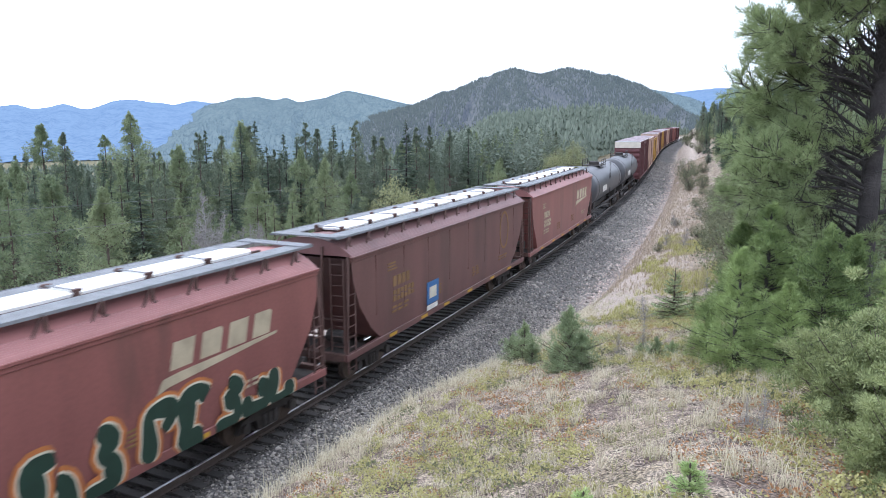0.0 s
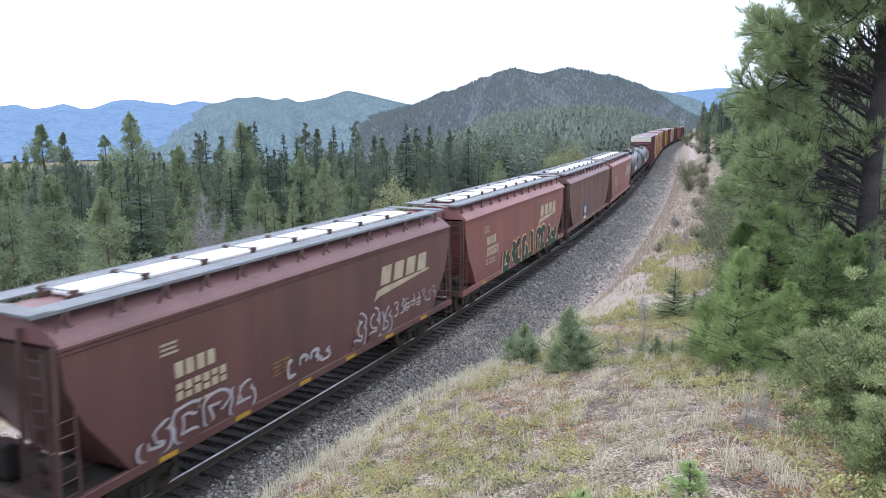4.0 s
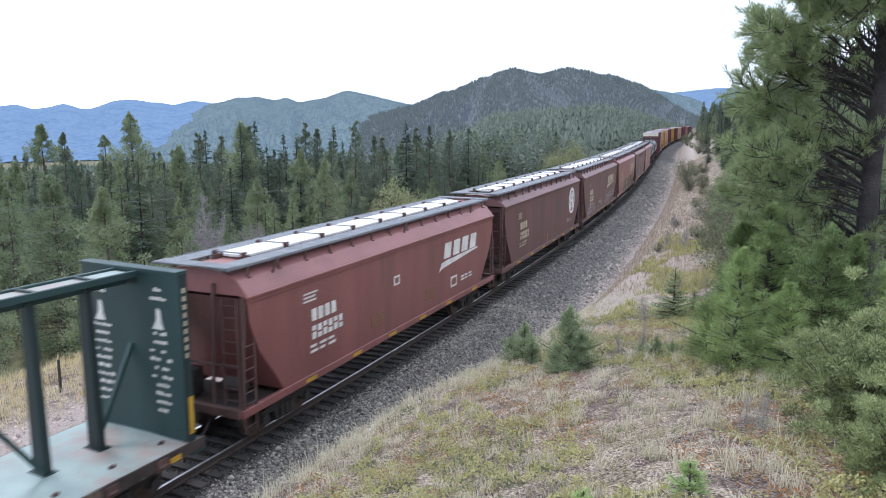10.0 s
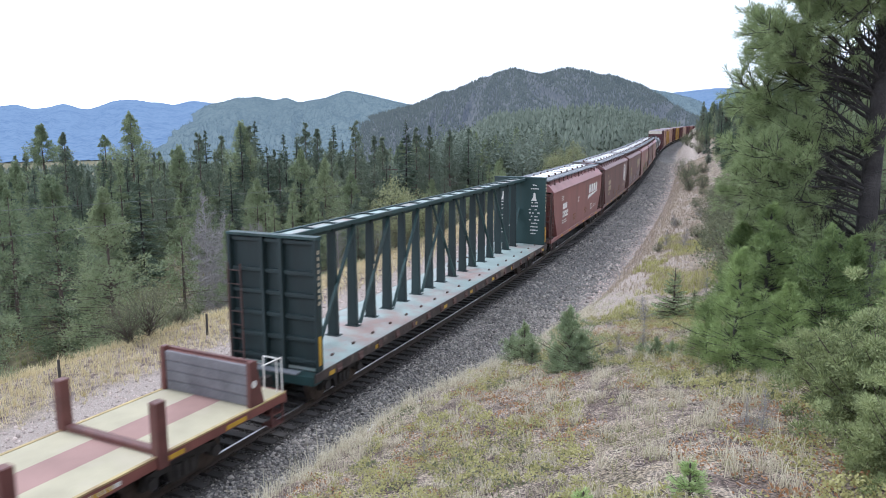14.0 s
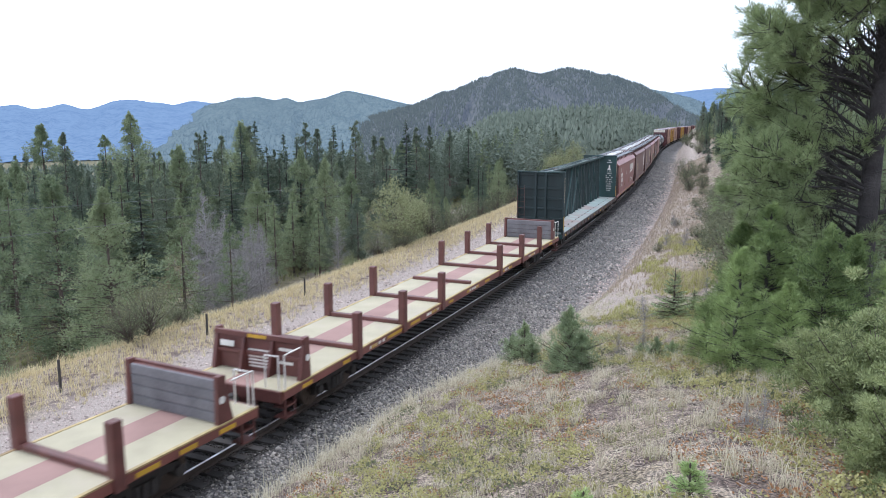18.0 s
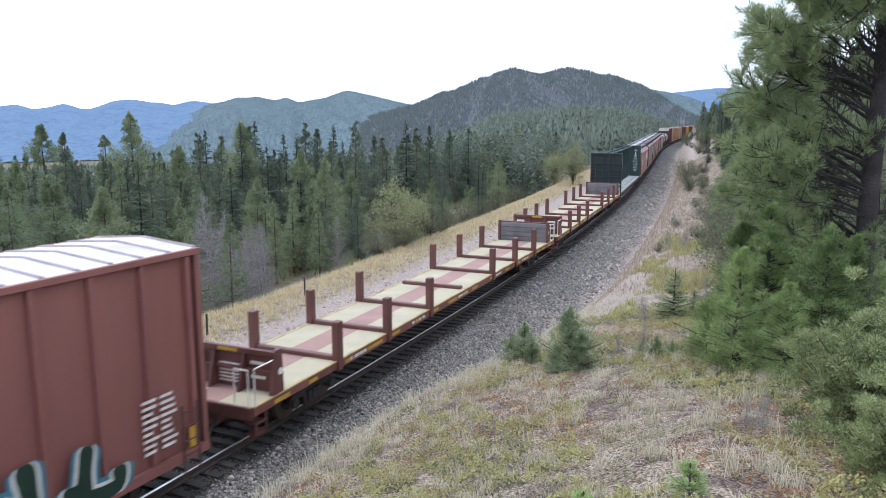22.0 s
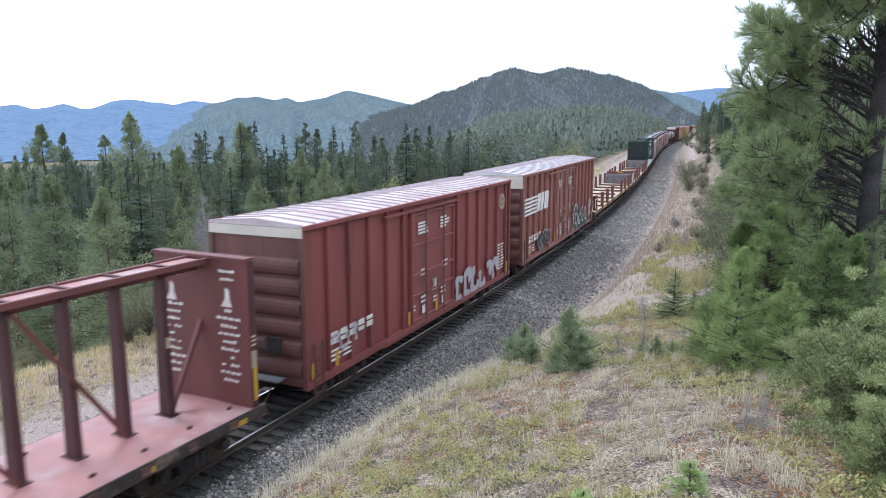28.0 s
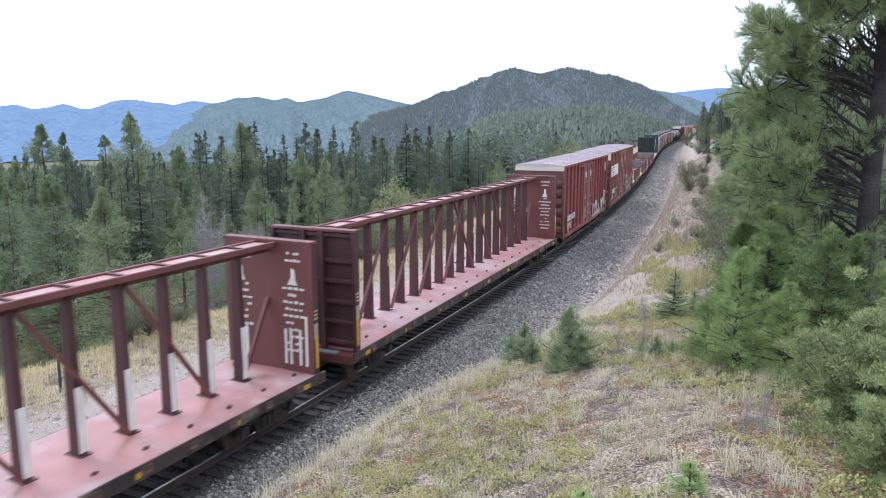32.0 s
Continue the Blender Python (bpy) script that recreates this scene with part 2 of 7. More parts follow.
def each_piece(name, b, mat, parent, label=""):
    """The pieces of one build, each a part of its own."""
    ends = b.cuts[1:] + [(len(b.v), len(b.f))]
    for i, ((v0, f0), (v1, f1)) in enumerate(zip(b.cuts, ends)):
        one = Build()
        one.v, one.f = b.v[v0:v1], [tuple(j - v0 for j in f) for f in b.f[f0:f1]]
        part(name, one, mat, parent, label if i == 0 else "")


def each_box(name, b, mat, parent, label=""):
    """The boxes of one build, each a part of its own."""
    for i in range(len(b.v) // 8):
        one = Build()
        one.v, one.f = b.v[8 * i:8 * i + 8], [tuple(j - 8 * i for j in f) for f in b.f[6 * i:6 * i + 6]]
        part(name, one, mat, parent, label if i == 0 else "")


def thing(name, label, category, group="", m=None):
    ob = new(name)
    ob.empty_display_size = 0.3
    if m is not None:
        ob.matrix_basis = m
    return tagged(ob, label, category, group)


# ---- ground ----
def ground_sheet():
    ys = np.concatenate([np.arange(-60, -4, 2.0), np.arange(-4, 40, 0.22), np.arange(40, 130, 0.8), np.arange(130, 340, 3.0), np.geomspace(340, 4600, 40)])
    half = np.concatenate([np.arange(0.0, 16, 0.2), np.arange(16, 40, 1.0), np.geomspace(40, 4500, 44)])
    lats = np.concatenate([-half[:0:-1], half])
    yy, ll = np.meshgrid(ys, lats, indexing="ij")
    xx = track_x(yy) + ll
    zz = height(xx, yy)
    ny, nx = yy.shape
    verts = np.stack([xx, yy, zz], -1).reshape(-1, 3)
    idx = np.arange(ny * nx).reshape(ny, nx)
    faces = np.stack([idx[:-1, :-1], idx[:-1, 1:], idx[1:, 1:], idx[1:, :-1]], -1).reshape(-1, 4)
    me = bpy.data.meshes.new("ground")
    me.from_pydata(verts.tolist(), [], faces.tolist())
    me.shade_smooth()
    lat, y = ll.reshape(-1), yy.reshape(-1)
    wob = waves(xx, yy, 0.8, 3.0).reshape(-1) * 0.35 + waves(xx, yy, 2.7, 5.0).reshape(-1) * 0.4
    # zones: r gravel and stones, g dry grass, b pale dirt road; the rest is forest litter
    foot = np.interp(y, [-20, 30, 60, 300], [5.5, 5.7, 5.6, 5.2])
    gravel = smooth(0.4, -0.4, lat - foot - wob) * smooth(-6.5, -5.7, lat + wob)
    grass = np.maximum(smooth(-0.5, 0.6, lat - foot - wob), smooth(-5.4, -6.5, lat + wob) * smooth(-24, -15, lat))
    grass = grass * (1 - smooth(40, 62, y) * smooth(9.5, 12.5, lat))
    road = smooth(2.6, 1.8, np.abs(lat + 18.4 + 0.075 * np.maximum(y - 48, 0)) - wob) * smooth(5, 20, y)
    scree = smooth(15, 26, y) * smooth(4.3, 5.6, lat + wob) * smooth(9.6, 7.4, lat + wob) * smooth(290, 200, y)
    col = me.color_attributes.new("zone", "FLOAT_COLOR", "POINT")
    data = np.stack([gravel, grass, np.maximum(np.maximum(road, scree * 0.8), 0.9 * smooth(-2.4, -3.3, lat) * smooth(-7.0, -5.8, lat + wob)), smooth(1.75, 1.25, np.abs(lat) + wob * 0.3)], -1).astype(np.float32)
    col.data.foreach_set("color", data.reshape(-1))
    me.materials.append(ground_material())
    return tagged(new("ground", me), "uneven ground of gravel, dry grass and forest litter", "ground", kind="structure")


def ground_material():
    m = bpy.data.materials.new("ground")
    m.use_nodes = True
    n, l = m.node_tree.nodes, m.node_tree.links
    b = n["Principled BSDF"]
    b.inputs["Roughness"].default_value = 0.95
    b.inputs["Specular IOR Level"].default_value = 0.15
    tc = n.new("ShaderNodeTexCoord")

    def noise_of(scale, detail=4.0, kind="ShaderNodeTexNoise"):
        t = n.new(kind)
        t.inputs["Scale"].default_value = scale
        if kind == "ShaderNodeTexNoise":
            t.inputs["Detail"].default_value = detail
        l.new(tc.outputs["Object"], t.inputs["Vector"])
        return t

    def ramp(src, *stops):
        r = n.new("ShaderNodeValToRGB")
        while len(r.color_ramp.elements) < len(stops):
            r.color_ramp.elements.new(0.5)
        for e, (p, c) in zip(r.color_ramp.elements, stops):
            e.position, e.color = p, (*c, 1)
        l.new(src, r.inputs["Fac"])
        return r.outputs["Color"]

    def blend(fac, a, c):
        x = n.new("ShaderNodeMix")
        x.data_type = "RGBA"
        l.new(fac, x.inputs["Factor"])
        l.new(a, x.inputs["A"])
        l.new(c, x.inputs["B"])
        return x.outputs["Result"]

    patch, fine, grit = noise_of(1.6, 8), noise_of(34, 6), noise_of(24, 1, "ShaderNodeTexVoronoi")
    litter = ramp(patch.outputs["Fac"], (0.3, (0.09, 0.08, 0.05)), (0.55, (0.16, 0.145, 0.08)), (0.75, (0.25, 0.21, 0.135)))
    grass = ramp(patch.outputs["Fac"], (0.30, (0.17, 0.145, 0.095)), (0.42, (0.26, 0.215, 0.16)), (0.50, (0.35, 0.29, 0.235)), (0.58, (0.14, 0.108, 0.095)), (0.64, (0.16, 0.122, 0.105)), (0.74, (0.36, 0.295, 0.24)))
    speck = ramp(fine.outputs["Fac"], (0.38, (0.30, 0.30, 0.30)), (0.5, (0.9, 0.9, 0.9)), (0.64, (1.75, 1.7, 1.6)))
    mul = n.new("ShaderNodeMix")
    mul.data_type, mul.blend_type = "RGBA", "MULTIPLY"
    mul.inputs["Factor"].default_value = 1.0
    l.new(grass, mul.inputs["A"])
    l.new(speck, mul.inputs["B"])
    grass = mul.outputs["Result"]
    # gravel base kept dark: shade in the gaps between loose stones, as colour
    gravel = ramp(grit.outputs["Color"], (0.1, (0.05, 0.046, 0.044)), (0.5, (0.115, 0.108, 0.10)), (0.9, (0.27, 0.255, 0.24)))
    road = ramp(fine.outputs["Fac"], (0.35, (0.22, 0.18, 0.155)), (0.5, (0.36, 0.30, 0.26)), (0.68, (0.55, 0.48, 0.42)))
    at = n.new("ShaderNodeVertexColor")
    at.layer_name = "zone"
    sep = n.new("ShaderNodeSeparateColor")
    l.new(at.outputs["Color"], sep.inputs["Color"])
    c = blend(sep.outputs["Green"], litter, grass)
    c = blend(sep.outputs["Red"], c, gravel)
    c = blend(sep.outputs["Blue"], c, road)
    # bed between the rails darkened for oil and for shade under the cars
    oily_shaded = ramp(grit.outputs["Color"], (0.1, (0.035, 0.033, 0.032)), (0.9, (0.13, 0.12, 0.115)))
    c = blend(at.outputs["Alpha"], c, oily_shaded)
    l.new(c, b.inputs["Base Color"])
    bp = n.new("ShaderNodeBump")
    bp.inputs["Strength"].default_value, bp.inputs["Distance"].default_value = 0.7, 0.04
    l.new(fine.outputs["Fac"], bp.inputs["Height"])
    l.new(bp.outputs["Normal"], b.inputs["Normal"])
    return m


ground_sheet()


# ---- materials of the train ----
M_STEEL = material("dark_running_steel", (0.035, 0.030, 0.027), 0.75, 0.0, dark=0.6, light=1.5, scale=3)
M_WHEEL = material("wheel_steel", (0.10, 0.075, 0.06), 0.55, 0.4, dark=0.7, light=1.3, scale=5)
M_GALV = material("galvanized_grating", (0.19, 0.198, 0.21), 0.65, 0.0, dark=0.75, light=1.2, scale=2, fine=50)
M_HATCH = material("white_hatch_cover", (0.78, 0.77, 0.74), 0.5, dark=0.85, light=1.05, scale=1.5, stain=(0.5, 0.47, 0.42), stain_at=0.66)
M_LETTER = material("white_lettering", (0.76, 0.73, 0.67), 0.7, dark=0.75, light=1.1, scale=2)
M_CREAM = material("faded_cream_lettering", (0.50, 0.42, 0.29), 0.7, dark=0.7, light=1.1, scale=2)
M_FADED = material("rusty_gold_lettering", (0.24, 0.14, 0.06), 0.75, dark=0.7, light=1.2, scale=3)
M_YELLOW = material("yellow_reflector", (0.55, 0.32, 0.03), 0.55, dark=0.8, light=1.1, scale=3)
M_GREEN = material("dark_green_paint", (0.020, 0.050, 0.048), 0.55, dark=0.7, light=1.3, scale=1, streak=True, stain=(0.05, 0.05, 0.04), stain_at=0.64)
M_GREENDECK = material("worn_grey_green_deck", (0.30, 0.37, 0.345), 0.55, dark=0.75, light=1.2, scale=0.8, stain=(0.33, 0.235, 0.205), stain_at=0.54)
M_RED = material("fading_red_paint", (0.145, 0.048, 0.044), 0.55, dark=0.75, light=1.2, scale=1, streak=True, stain=(0.10, 0.05, 0.042), stain_at=0.64)
M_REDDECK = material("worn_pink_red_deck", (0.40, 0.195, 0.185), 0.50, dark=0.75, light=1.2, scale=0.8, stain=(0.45, 0.33, 0.325), stain_at=0.55)
# post paints: grime, with the beam's shade put into the dark base
M_POSTRED = material("grimy_shaded_red_post", (0.072, 0.027, 0.028), 0.6, dark=0.55, light=1.5, scale=1.5, streak=True)
M_POSTGREEN = material("grimy_shaded_green_post", (0.016, 0.030, 0.030), 0.6, dark=0.55, light=1.5, scale=1.5, streak=True)
M_GRIMYSILL = material("rusty_chipped_side_sill", (0.055, 0.040, 0.034), 0.75, dark=0.6, light=1.4, scale=2.5, fine=25, stain=(0.26, 0.20, 0.15), stain_at=0.60)
# end paint: grime, and the end's shade put into a darker base
M_BOXEND = material("grimy_shaded_boxcar_end", (0.15, 0.06, 0.052), 0.6, dark=0.65, light=1.25, scale=1.2, streak=True, stain=(0.06, 0.035, 0.03), stain_at=0.58)
M_BOX = material("boxcar_red_paint", (0.28, 0.11, 0.092), 0.5, dark=0.75, light=1.15, scale=0.8, streak=True, stain=(0.13, 0.06, 0.045), stain_at=0.62)
M_BOXRED = material("boxcar_deep_red_paint", (0.24, 0.067, 0.063), 0.5, dark=0.75, light=1.15, scale=0.8, streak=True, stain=(0.12, 0.045, 0.04), stain_at=0.62)
M_BOXDARK = material("boxcar_dark_maroon_paint", (0.10, 0.032, 0.034), 0.6, dark=0.75, light=1.2, scale=0.8, streak=True)
M_OCHRE = material("boxcar_ochre_paint", (0.42, 0.24, 0.05), 0.6, dark=0.75, light=1.2, scale=0.8, streak=True)
M_TAN = material("boxcar_buff_paint", (0.45, 0.30, 0.23), 0.6, dark=0.75, light=1.2, scale=0.8, streak=True)
M_ROOF = material("galvanized_boxcar_roof", (0.66, 0.66, 0.68), 0.42, 0.2, dark=0.75, light=1.15, scale=0.9, stain=(0.42, 0.26, 0.24), stain_at=0.60)
M_ROOFPINK = material("rust_washed_boxcar_roof", (0.58, 0.49, 0.50), 0.45, 0.1, dark=0.7, light=1.15, scale=0.9, stain=(0.42, 0.22, 0.20), stain_at=0.55)
M_ROOFRIB = material("mauve_grey_roof_rib", (0.30, 0.25, 0.265), 0.5, 0.1, dark=0.7, light=1.3, scale=2)
M_PALE = material("pale_buff_paint", (0.62, 0.56, 0.47), 0.6, dark=0.85, light=1.05, scale=2)
M_DECKCREAM = material("cream_anti_slip_deck", (0.43, 0.385, 0.265), 0.8, dark=0.8, light=1.12, scale=0.9, stain=(0.42, 0.36, 0.28), stain_at=0.6)
M_DECKRED = material("red_primer_deck", (0.33, 0.20, 0.17), 0.8, dark=0.8, light=1.12, scale=0.9)
M_SILLRED = material("red_primer_side_sill", (0.19, 0.066, 0.052), 0.5, dark=0.7, light=1.25, scale=1.2, stain=(0.10, 0.05, 0.04), stain_at=0.6)
M_DECKEDGE = material("worn_yellow_deck_edge", (0.46, 0.35, 0.16), 0.7, dark=0.6, light=1.2, scale=1.5, stain=(0.2, 0.12, 0.07), stain_at=0.58)
M_STAKE = material("red_brown_stake", (0.125, 0.046, 0.038), 0.5, dark=0.7, light=1.25, scale=2)
M_PLANK = material("weathered_grey_planks", (0.20, 0.19, 0.20), 0.85, dark=0.55, light=1.2, scale=1.2, fine=25, bump=0.3, random_amount=0.2)
M_TANK = material("grey_black_tank_paint", (0.062, 0.062, 0.068), 0.42, dark=0.8, light=1.2, scale=0.7)
M_GR_GREEN = material("dark_green_spray_paint", (0.016, 0.042, 0.028), 0.5, dark=0.8, light=1.2, scale=3)
M_GR_CREAM = material("cream_spray_paint", (0.62, 0.58, 0.46), 0.5, dark=0.85, light=1.1, scale=3)
M_GR_ORANGE = material("orange_spray_paint", (0.48, 0.17, 0.05), 0.5, dark=0.8, light=1.2, scale=3)
M_GR_TEAL = material("teal_spray_paint", (0.07, 0.20, 0.26), 0.5, dark=0.8, light=1.2, scale=3)
M_GR_GREY = material("silver_spray_paint", (0.42, 0.40, 0.41), 0.5, dark=0.8, light=1.2, scale=3)
M_GR_BLACK = material("black_spray_paint", (0.012, 0.013, 0.014), 0.5, dark=0.8, light=1.2, scale=3)
M_PALESTONE = material("pale_broken_stone", (0.55, 0.53, 0.49), 0.9, dark=0.75, light=1.15, scale=8, fine=40)
M_BLUE = material("blue_sticker", (0.03, 0.13, 0.32), 0.5, dark=0.9, light=1.1, scale=3)

WHEELSETS = []      # wheelset, car, and the distance of its axle ahead of the car's middle


def wheelset_mesh():
    b = Build()
    b.tube((-0.9, 0, 0), (0.9, 0, 0), 0.08, 10)
    for x in (-0.7525, 0.7525):
        w = 0.065
        for x0, x1, r in ((-w, w, 0.455), (-w - 0.02, -w, 0.48) if x > 0 else (w, w + 0.02, 0.48)):
            b.tube((x + x0, 0, 0), (x + x1, 0, 0), r, 20)
        b.tube((x - 0.085, 0, 0), (x + 0.085, 0, 0), 0.16, 12)
        for k in range(4):
            a = k * math.pi / 2
            b.tube((x + 0.066 * (1 if x > 0 else -1), 0.3 * math.cos(a), 0.3 * math.sin(a)), (x + 0.074 * (1 if x > 0 else -1), 0.3 * math.cos(a), 0.3 * math.sin(a)), 0.05, 8)
    me = b.mesh("wheelset", smooth_angle=40)
    me.materials.append(M_WHEEL)
    return me


def truck_mesh():
    """Cast side frames with spring openings, and the bolster."""
    b = Build()
    for sx in (-1, 1):
        x0, x1 = sorted((sx * 0.93, sx * 1.07))
        b.slab([(-1.12, 0.36), (-0.98, 0.64), (-0.55, 0.72), (-0.42, 0.78), (0.42, 0.78), (0.55, 0.72), (0.98, 0.64), (1.12, 0.36), (0.80, 0.36), (0.68, 0.52), (0.46, 0.52), (0.36, 0.22), (-0.36, 0.22), (-0.46, 0.52), (-0.68, 0.52), (-0.80, 0.36)], x0, x1)
        for y in (-0.89, 0.89):
            b.tube((sx * 0.9, y, 0.46), (sx * 1.16, y, 0.46), 0.13, 12)
        for y in (-0.2, 0.0, 0.2):
            b.tube((sx * 1.085, y, 0.28), (sx * 1.085, y, 0.60), 0.075, 8)
    b.box(-1.05, 1.05, -0.22, 0.22, 0.55, 0.80)
    b.box(-0.6, 0.6, -0.35, 0.35, 0.78, 0.92)
    me = b.mesh("truck")
    me.materials.append(M_STEEL)
    return me


WHEEL_MESH, TRUCK_MESH = wheelset_mesh(), truck_mesh()


def running_gear(car, at, half, sill_mat, sill_z=(0.72, 1.02)):
    """Two trucks with turning wheelsets, centre sill, couplers and air hoses."""
    for y in (-at, at):
        t = part("truck", TRUCK_MESH, None, car, "dark cast-steel four-wheel truck", m=pose(0, y, 0))
        for d in (-0.89, 0.89):
            w = part("wheelset", WHEEL_MESH, None, t, m=pose(0, d, 0.46))
            WHEELSETS.append((w, car, y + d))
    part("center_sill", Build().box(-0.3, 0.3, -half, half, *sill_z), sill_mat, car)
    for sy in (-1, 1):
        c = Build()
        c.box(-0.11, 0.11, *sorted((sy * half, sy * (half + 0.42))), 0.70, 0.96)
        c.box(-0.17, 0.08, *sorted((sy * (half + 0.36), sy * (half + 0.66))), 0.64, 1.0)
        c.box(0.06, 0.2, *sorted((sy * (half + 0.42), sy * (half + 0.58))), 0.68, 0.96)
        part("coupler", c, M_STEEL, car, bevel=0.02)
        h = Build()
        pts = [Vector((0.35, sy * half, 0.75)), Vector((0.36, sy * (half + 0.25), 0.5)), Vector((0.3, sy * (half + 0.5), 0.36)), Vector((0.22, sy * (half + 0.7), 0.42))]
        for p, q in zip(pts, pts[1:]):
            h.tube(p, q, 0.03, 6)
        part("air_hose", h, M_STEEL, car)


def ladder(x, y, z0, z1, width, axis="y", rungs=6):
    """Two stiles and rungs, set along y (on a side) or x (on an end)."""
    b = Build()
    d = Vector((0, width, 0)) if axis == "y" else Vector((width, 0, 0))
    a = Vector((x, y, z0))
    up = Vector((0, 0, z1 - z0))
    for p in (a, a + d):
        b.beam(p, p + up, 0.045, 0.03, up=(1, 0, 0))
    for k in range(rungs):
        p = a + up * ((k + 0.5) / rungs)
        b.tube(p, p + d, 0.014, 5)
    return b


def marks(b, x, y, z, width, rows, size=0.09, gap=0.06, rng=None, words=3):
    """Lines of small lettering that cannot be read, as plain bars on a side (x fixed)."""
    rng = rng or random.Random(3)
    for r in range(rows):
        p = y
        zz = z - r * (size + gap)
        for w in range(words):
            wd = width / words * rng.uniform(0.5, 0.9)
            b.box(x - 0.004, x + 0.004, p, p + wd, zz, zz + size)
            p += width / words
    return b


def skew_blocks(b, x, y0, y1, z0, z1, n, lean=0.25, gap=0.27):
    """Leaning solid blocks in place of a company's lettering."""
    step, h = (y1 - y0) / n, z1 - z0
    for k in range(n):
        a, e = y0 + k * step, y0 + (k + 1 - gap) * step

        cut = 0.10 * (k % 2) * h
        b.slab([(a, z0), (e, z0), (e + lean * (h - cut), z1 - cut), (e + lean * h - 1.5 * cut, z1), (a + lean * h, z1)], x - 0.004, x + 0.004)
    return b


def digit_blocks(b, x, y0, y1, z0, z1, n):
    """Upright solid blocks in place of a car's number."""
    step = (y1 - y0) / n
    for k in range(n):
        a, e = y0 + k * step, y0 + (k + 0.72) * step
        mid = z0 + (z1 - z0) * (0.42 if k % 2 else 0.58)
        b.box(x - 0.004, x + 0.004, a, e, z0, mid - 0.025)
        b.box(x - 0.004, x + 0.004, a, e, mid + 0.025, z1)
    return b


def swash(b, x, y0, y1, z0, z1):
    b.slab([(y0, z0), (y0 + 0.30, z0 + 0.28 * (z1 - z0)), (y1, z1), (y1, z1 + 0.06), (y0 + 0.62, z0 + 0.98 * (z1 - z0)), (y0 + 0.20, z0 + 0.86 * (z1 - z0))], x - 0.004, x + 0.004)
    return b


def spray_piece(car, x, y0, y1, z0, z1, n, layers, seed, name="graffiti", fat=0.36, floor=None):
    """Sprayed lettering that cannot be read: fat rounded loops that run into each other, an outline behind a fill. layers: (material, growth, label)."""
    rng = random.Random(seed)
    floor = z0 - 0.05 if floor is None else floor
    step = (y1 - y0) / n
    letters = []
    h = z1 - z0
    for k in range(n):
        c = y0 + (k + 0.5) * step
        top = rng.uniform(0.82, 1.0)
        lean = rng.uniform(0.05, 0.22)
        corners = [(-0.32, 0.06), (0.28, 0.04), (0.36, 0.40), (0.06, 0.54), (0.36, 0.80), (0.02, 0.96), (-0.34, 0.86), (-0.36, 0.44)]
        q = [Vector((c + (u + rng.uniform(-0.07, 0.07)) * step + lean * v * h * 0.5, z0 + h * top * min(v + rng.uniform(-0.05, 0.05), 0.97))) for u, v in corners]
        start, count = rng.randrange(8), rng.choice((5, 6, 6, 7))
        path = [q[(start + j) % 8] for j in range(count)]
        # a smooth run through the corners
        run = []
        ext = [path[0]] + path + [path[-1]]
        for a, b, d, e in zip(ext, ext[1:], ext[2:], ext[3:]):
            for m in range(5):
                t = m / 5
                run.append(0.5 * (2 * b + (d - a) * t + (2 * a - 5 * b + 4 * d - e) * t * t + (3 * b - a - 3 * d + e) * t ** 3))
        run.append(path[-1])
        letters.append((run, fat * rng.uniform(0.85, 1.15) * min(step, h), rng.uniform(0, 6)))
    for i, (mat, grow, label) in enumerate(layers):
        for k, (run, w, phase) in enumerate(letters):
            rings = []
            last = len(run) - 1
            for m, p in enumerate(run):
                d = (run[min(m + 1, last)] - run[max(m - 1, 0)]).normalized()
                side = Vector((-d.y, d.x))
                end = min(m, last - m)
                r = max(w * 0.5 * (1 + 0.22 * math.sin(phase + m * 0.5)) + grow, 0.012) * (0.55, 0.88, 1.0)[min(end, 2)]
                a, b = p + side * r, p - side * r
                lift = x + 0.004 + 0.003 * i + 0.0006 * (k % 2) + 0.00004 * m
                rings.append([(x + 0.001, a.x, max(a.y, floor)), (lift, a.x, max(a.y, floor)), (lift, b.x, max(b.y, floor)), (x + 0.001, b.x, max(b.y, floor))])
            part(name, Build().loft(rings), mat, car, label if k == 0 else "")


# ---- covered hopper ----
HOPPER_HALF = 8.1


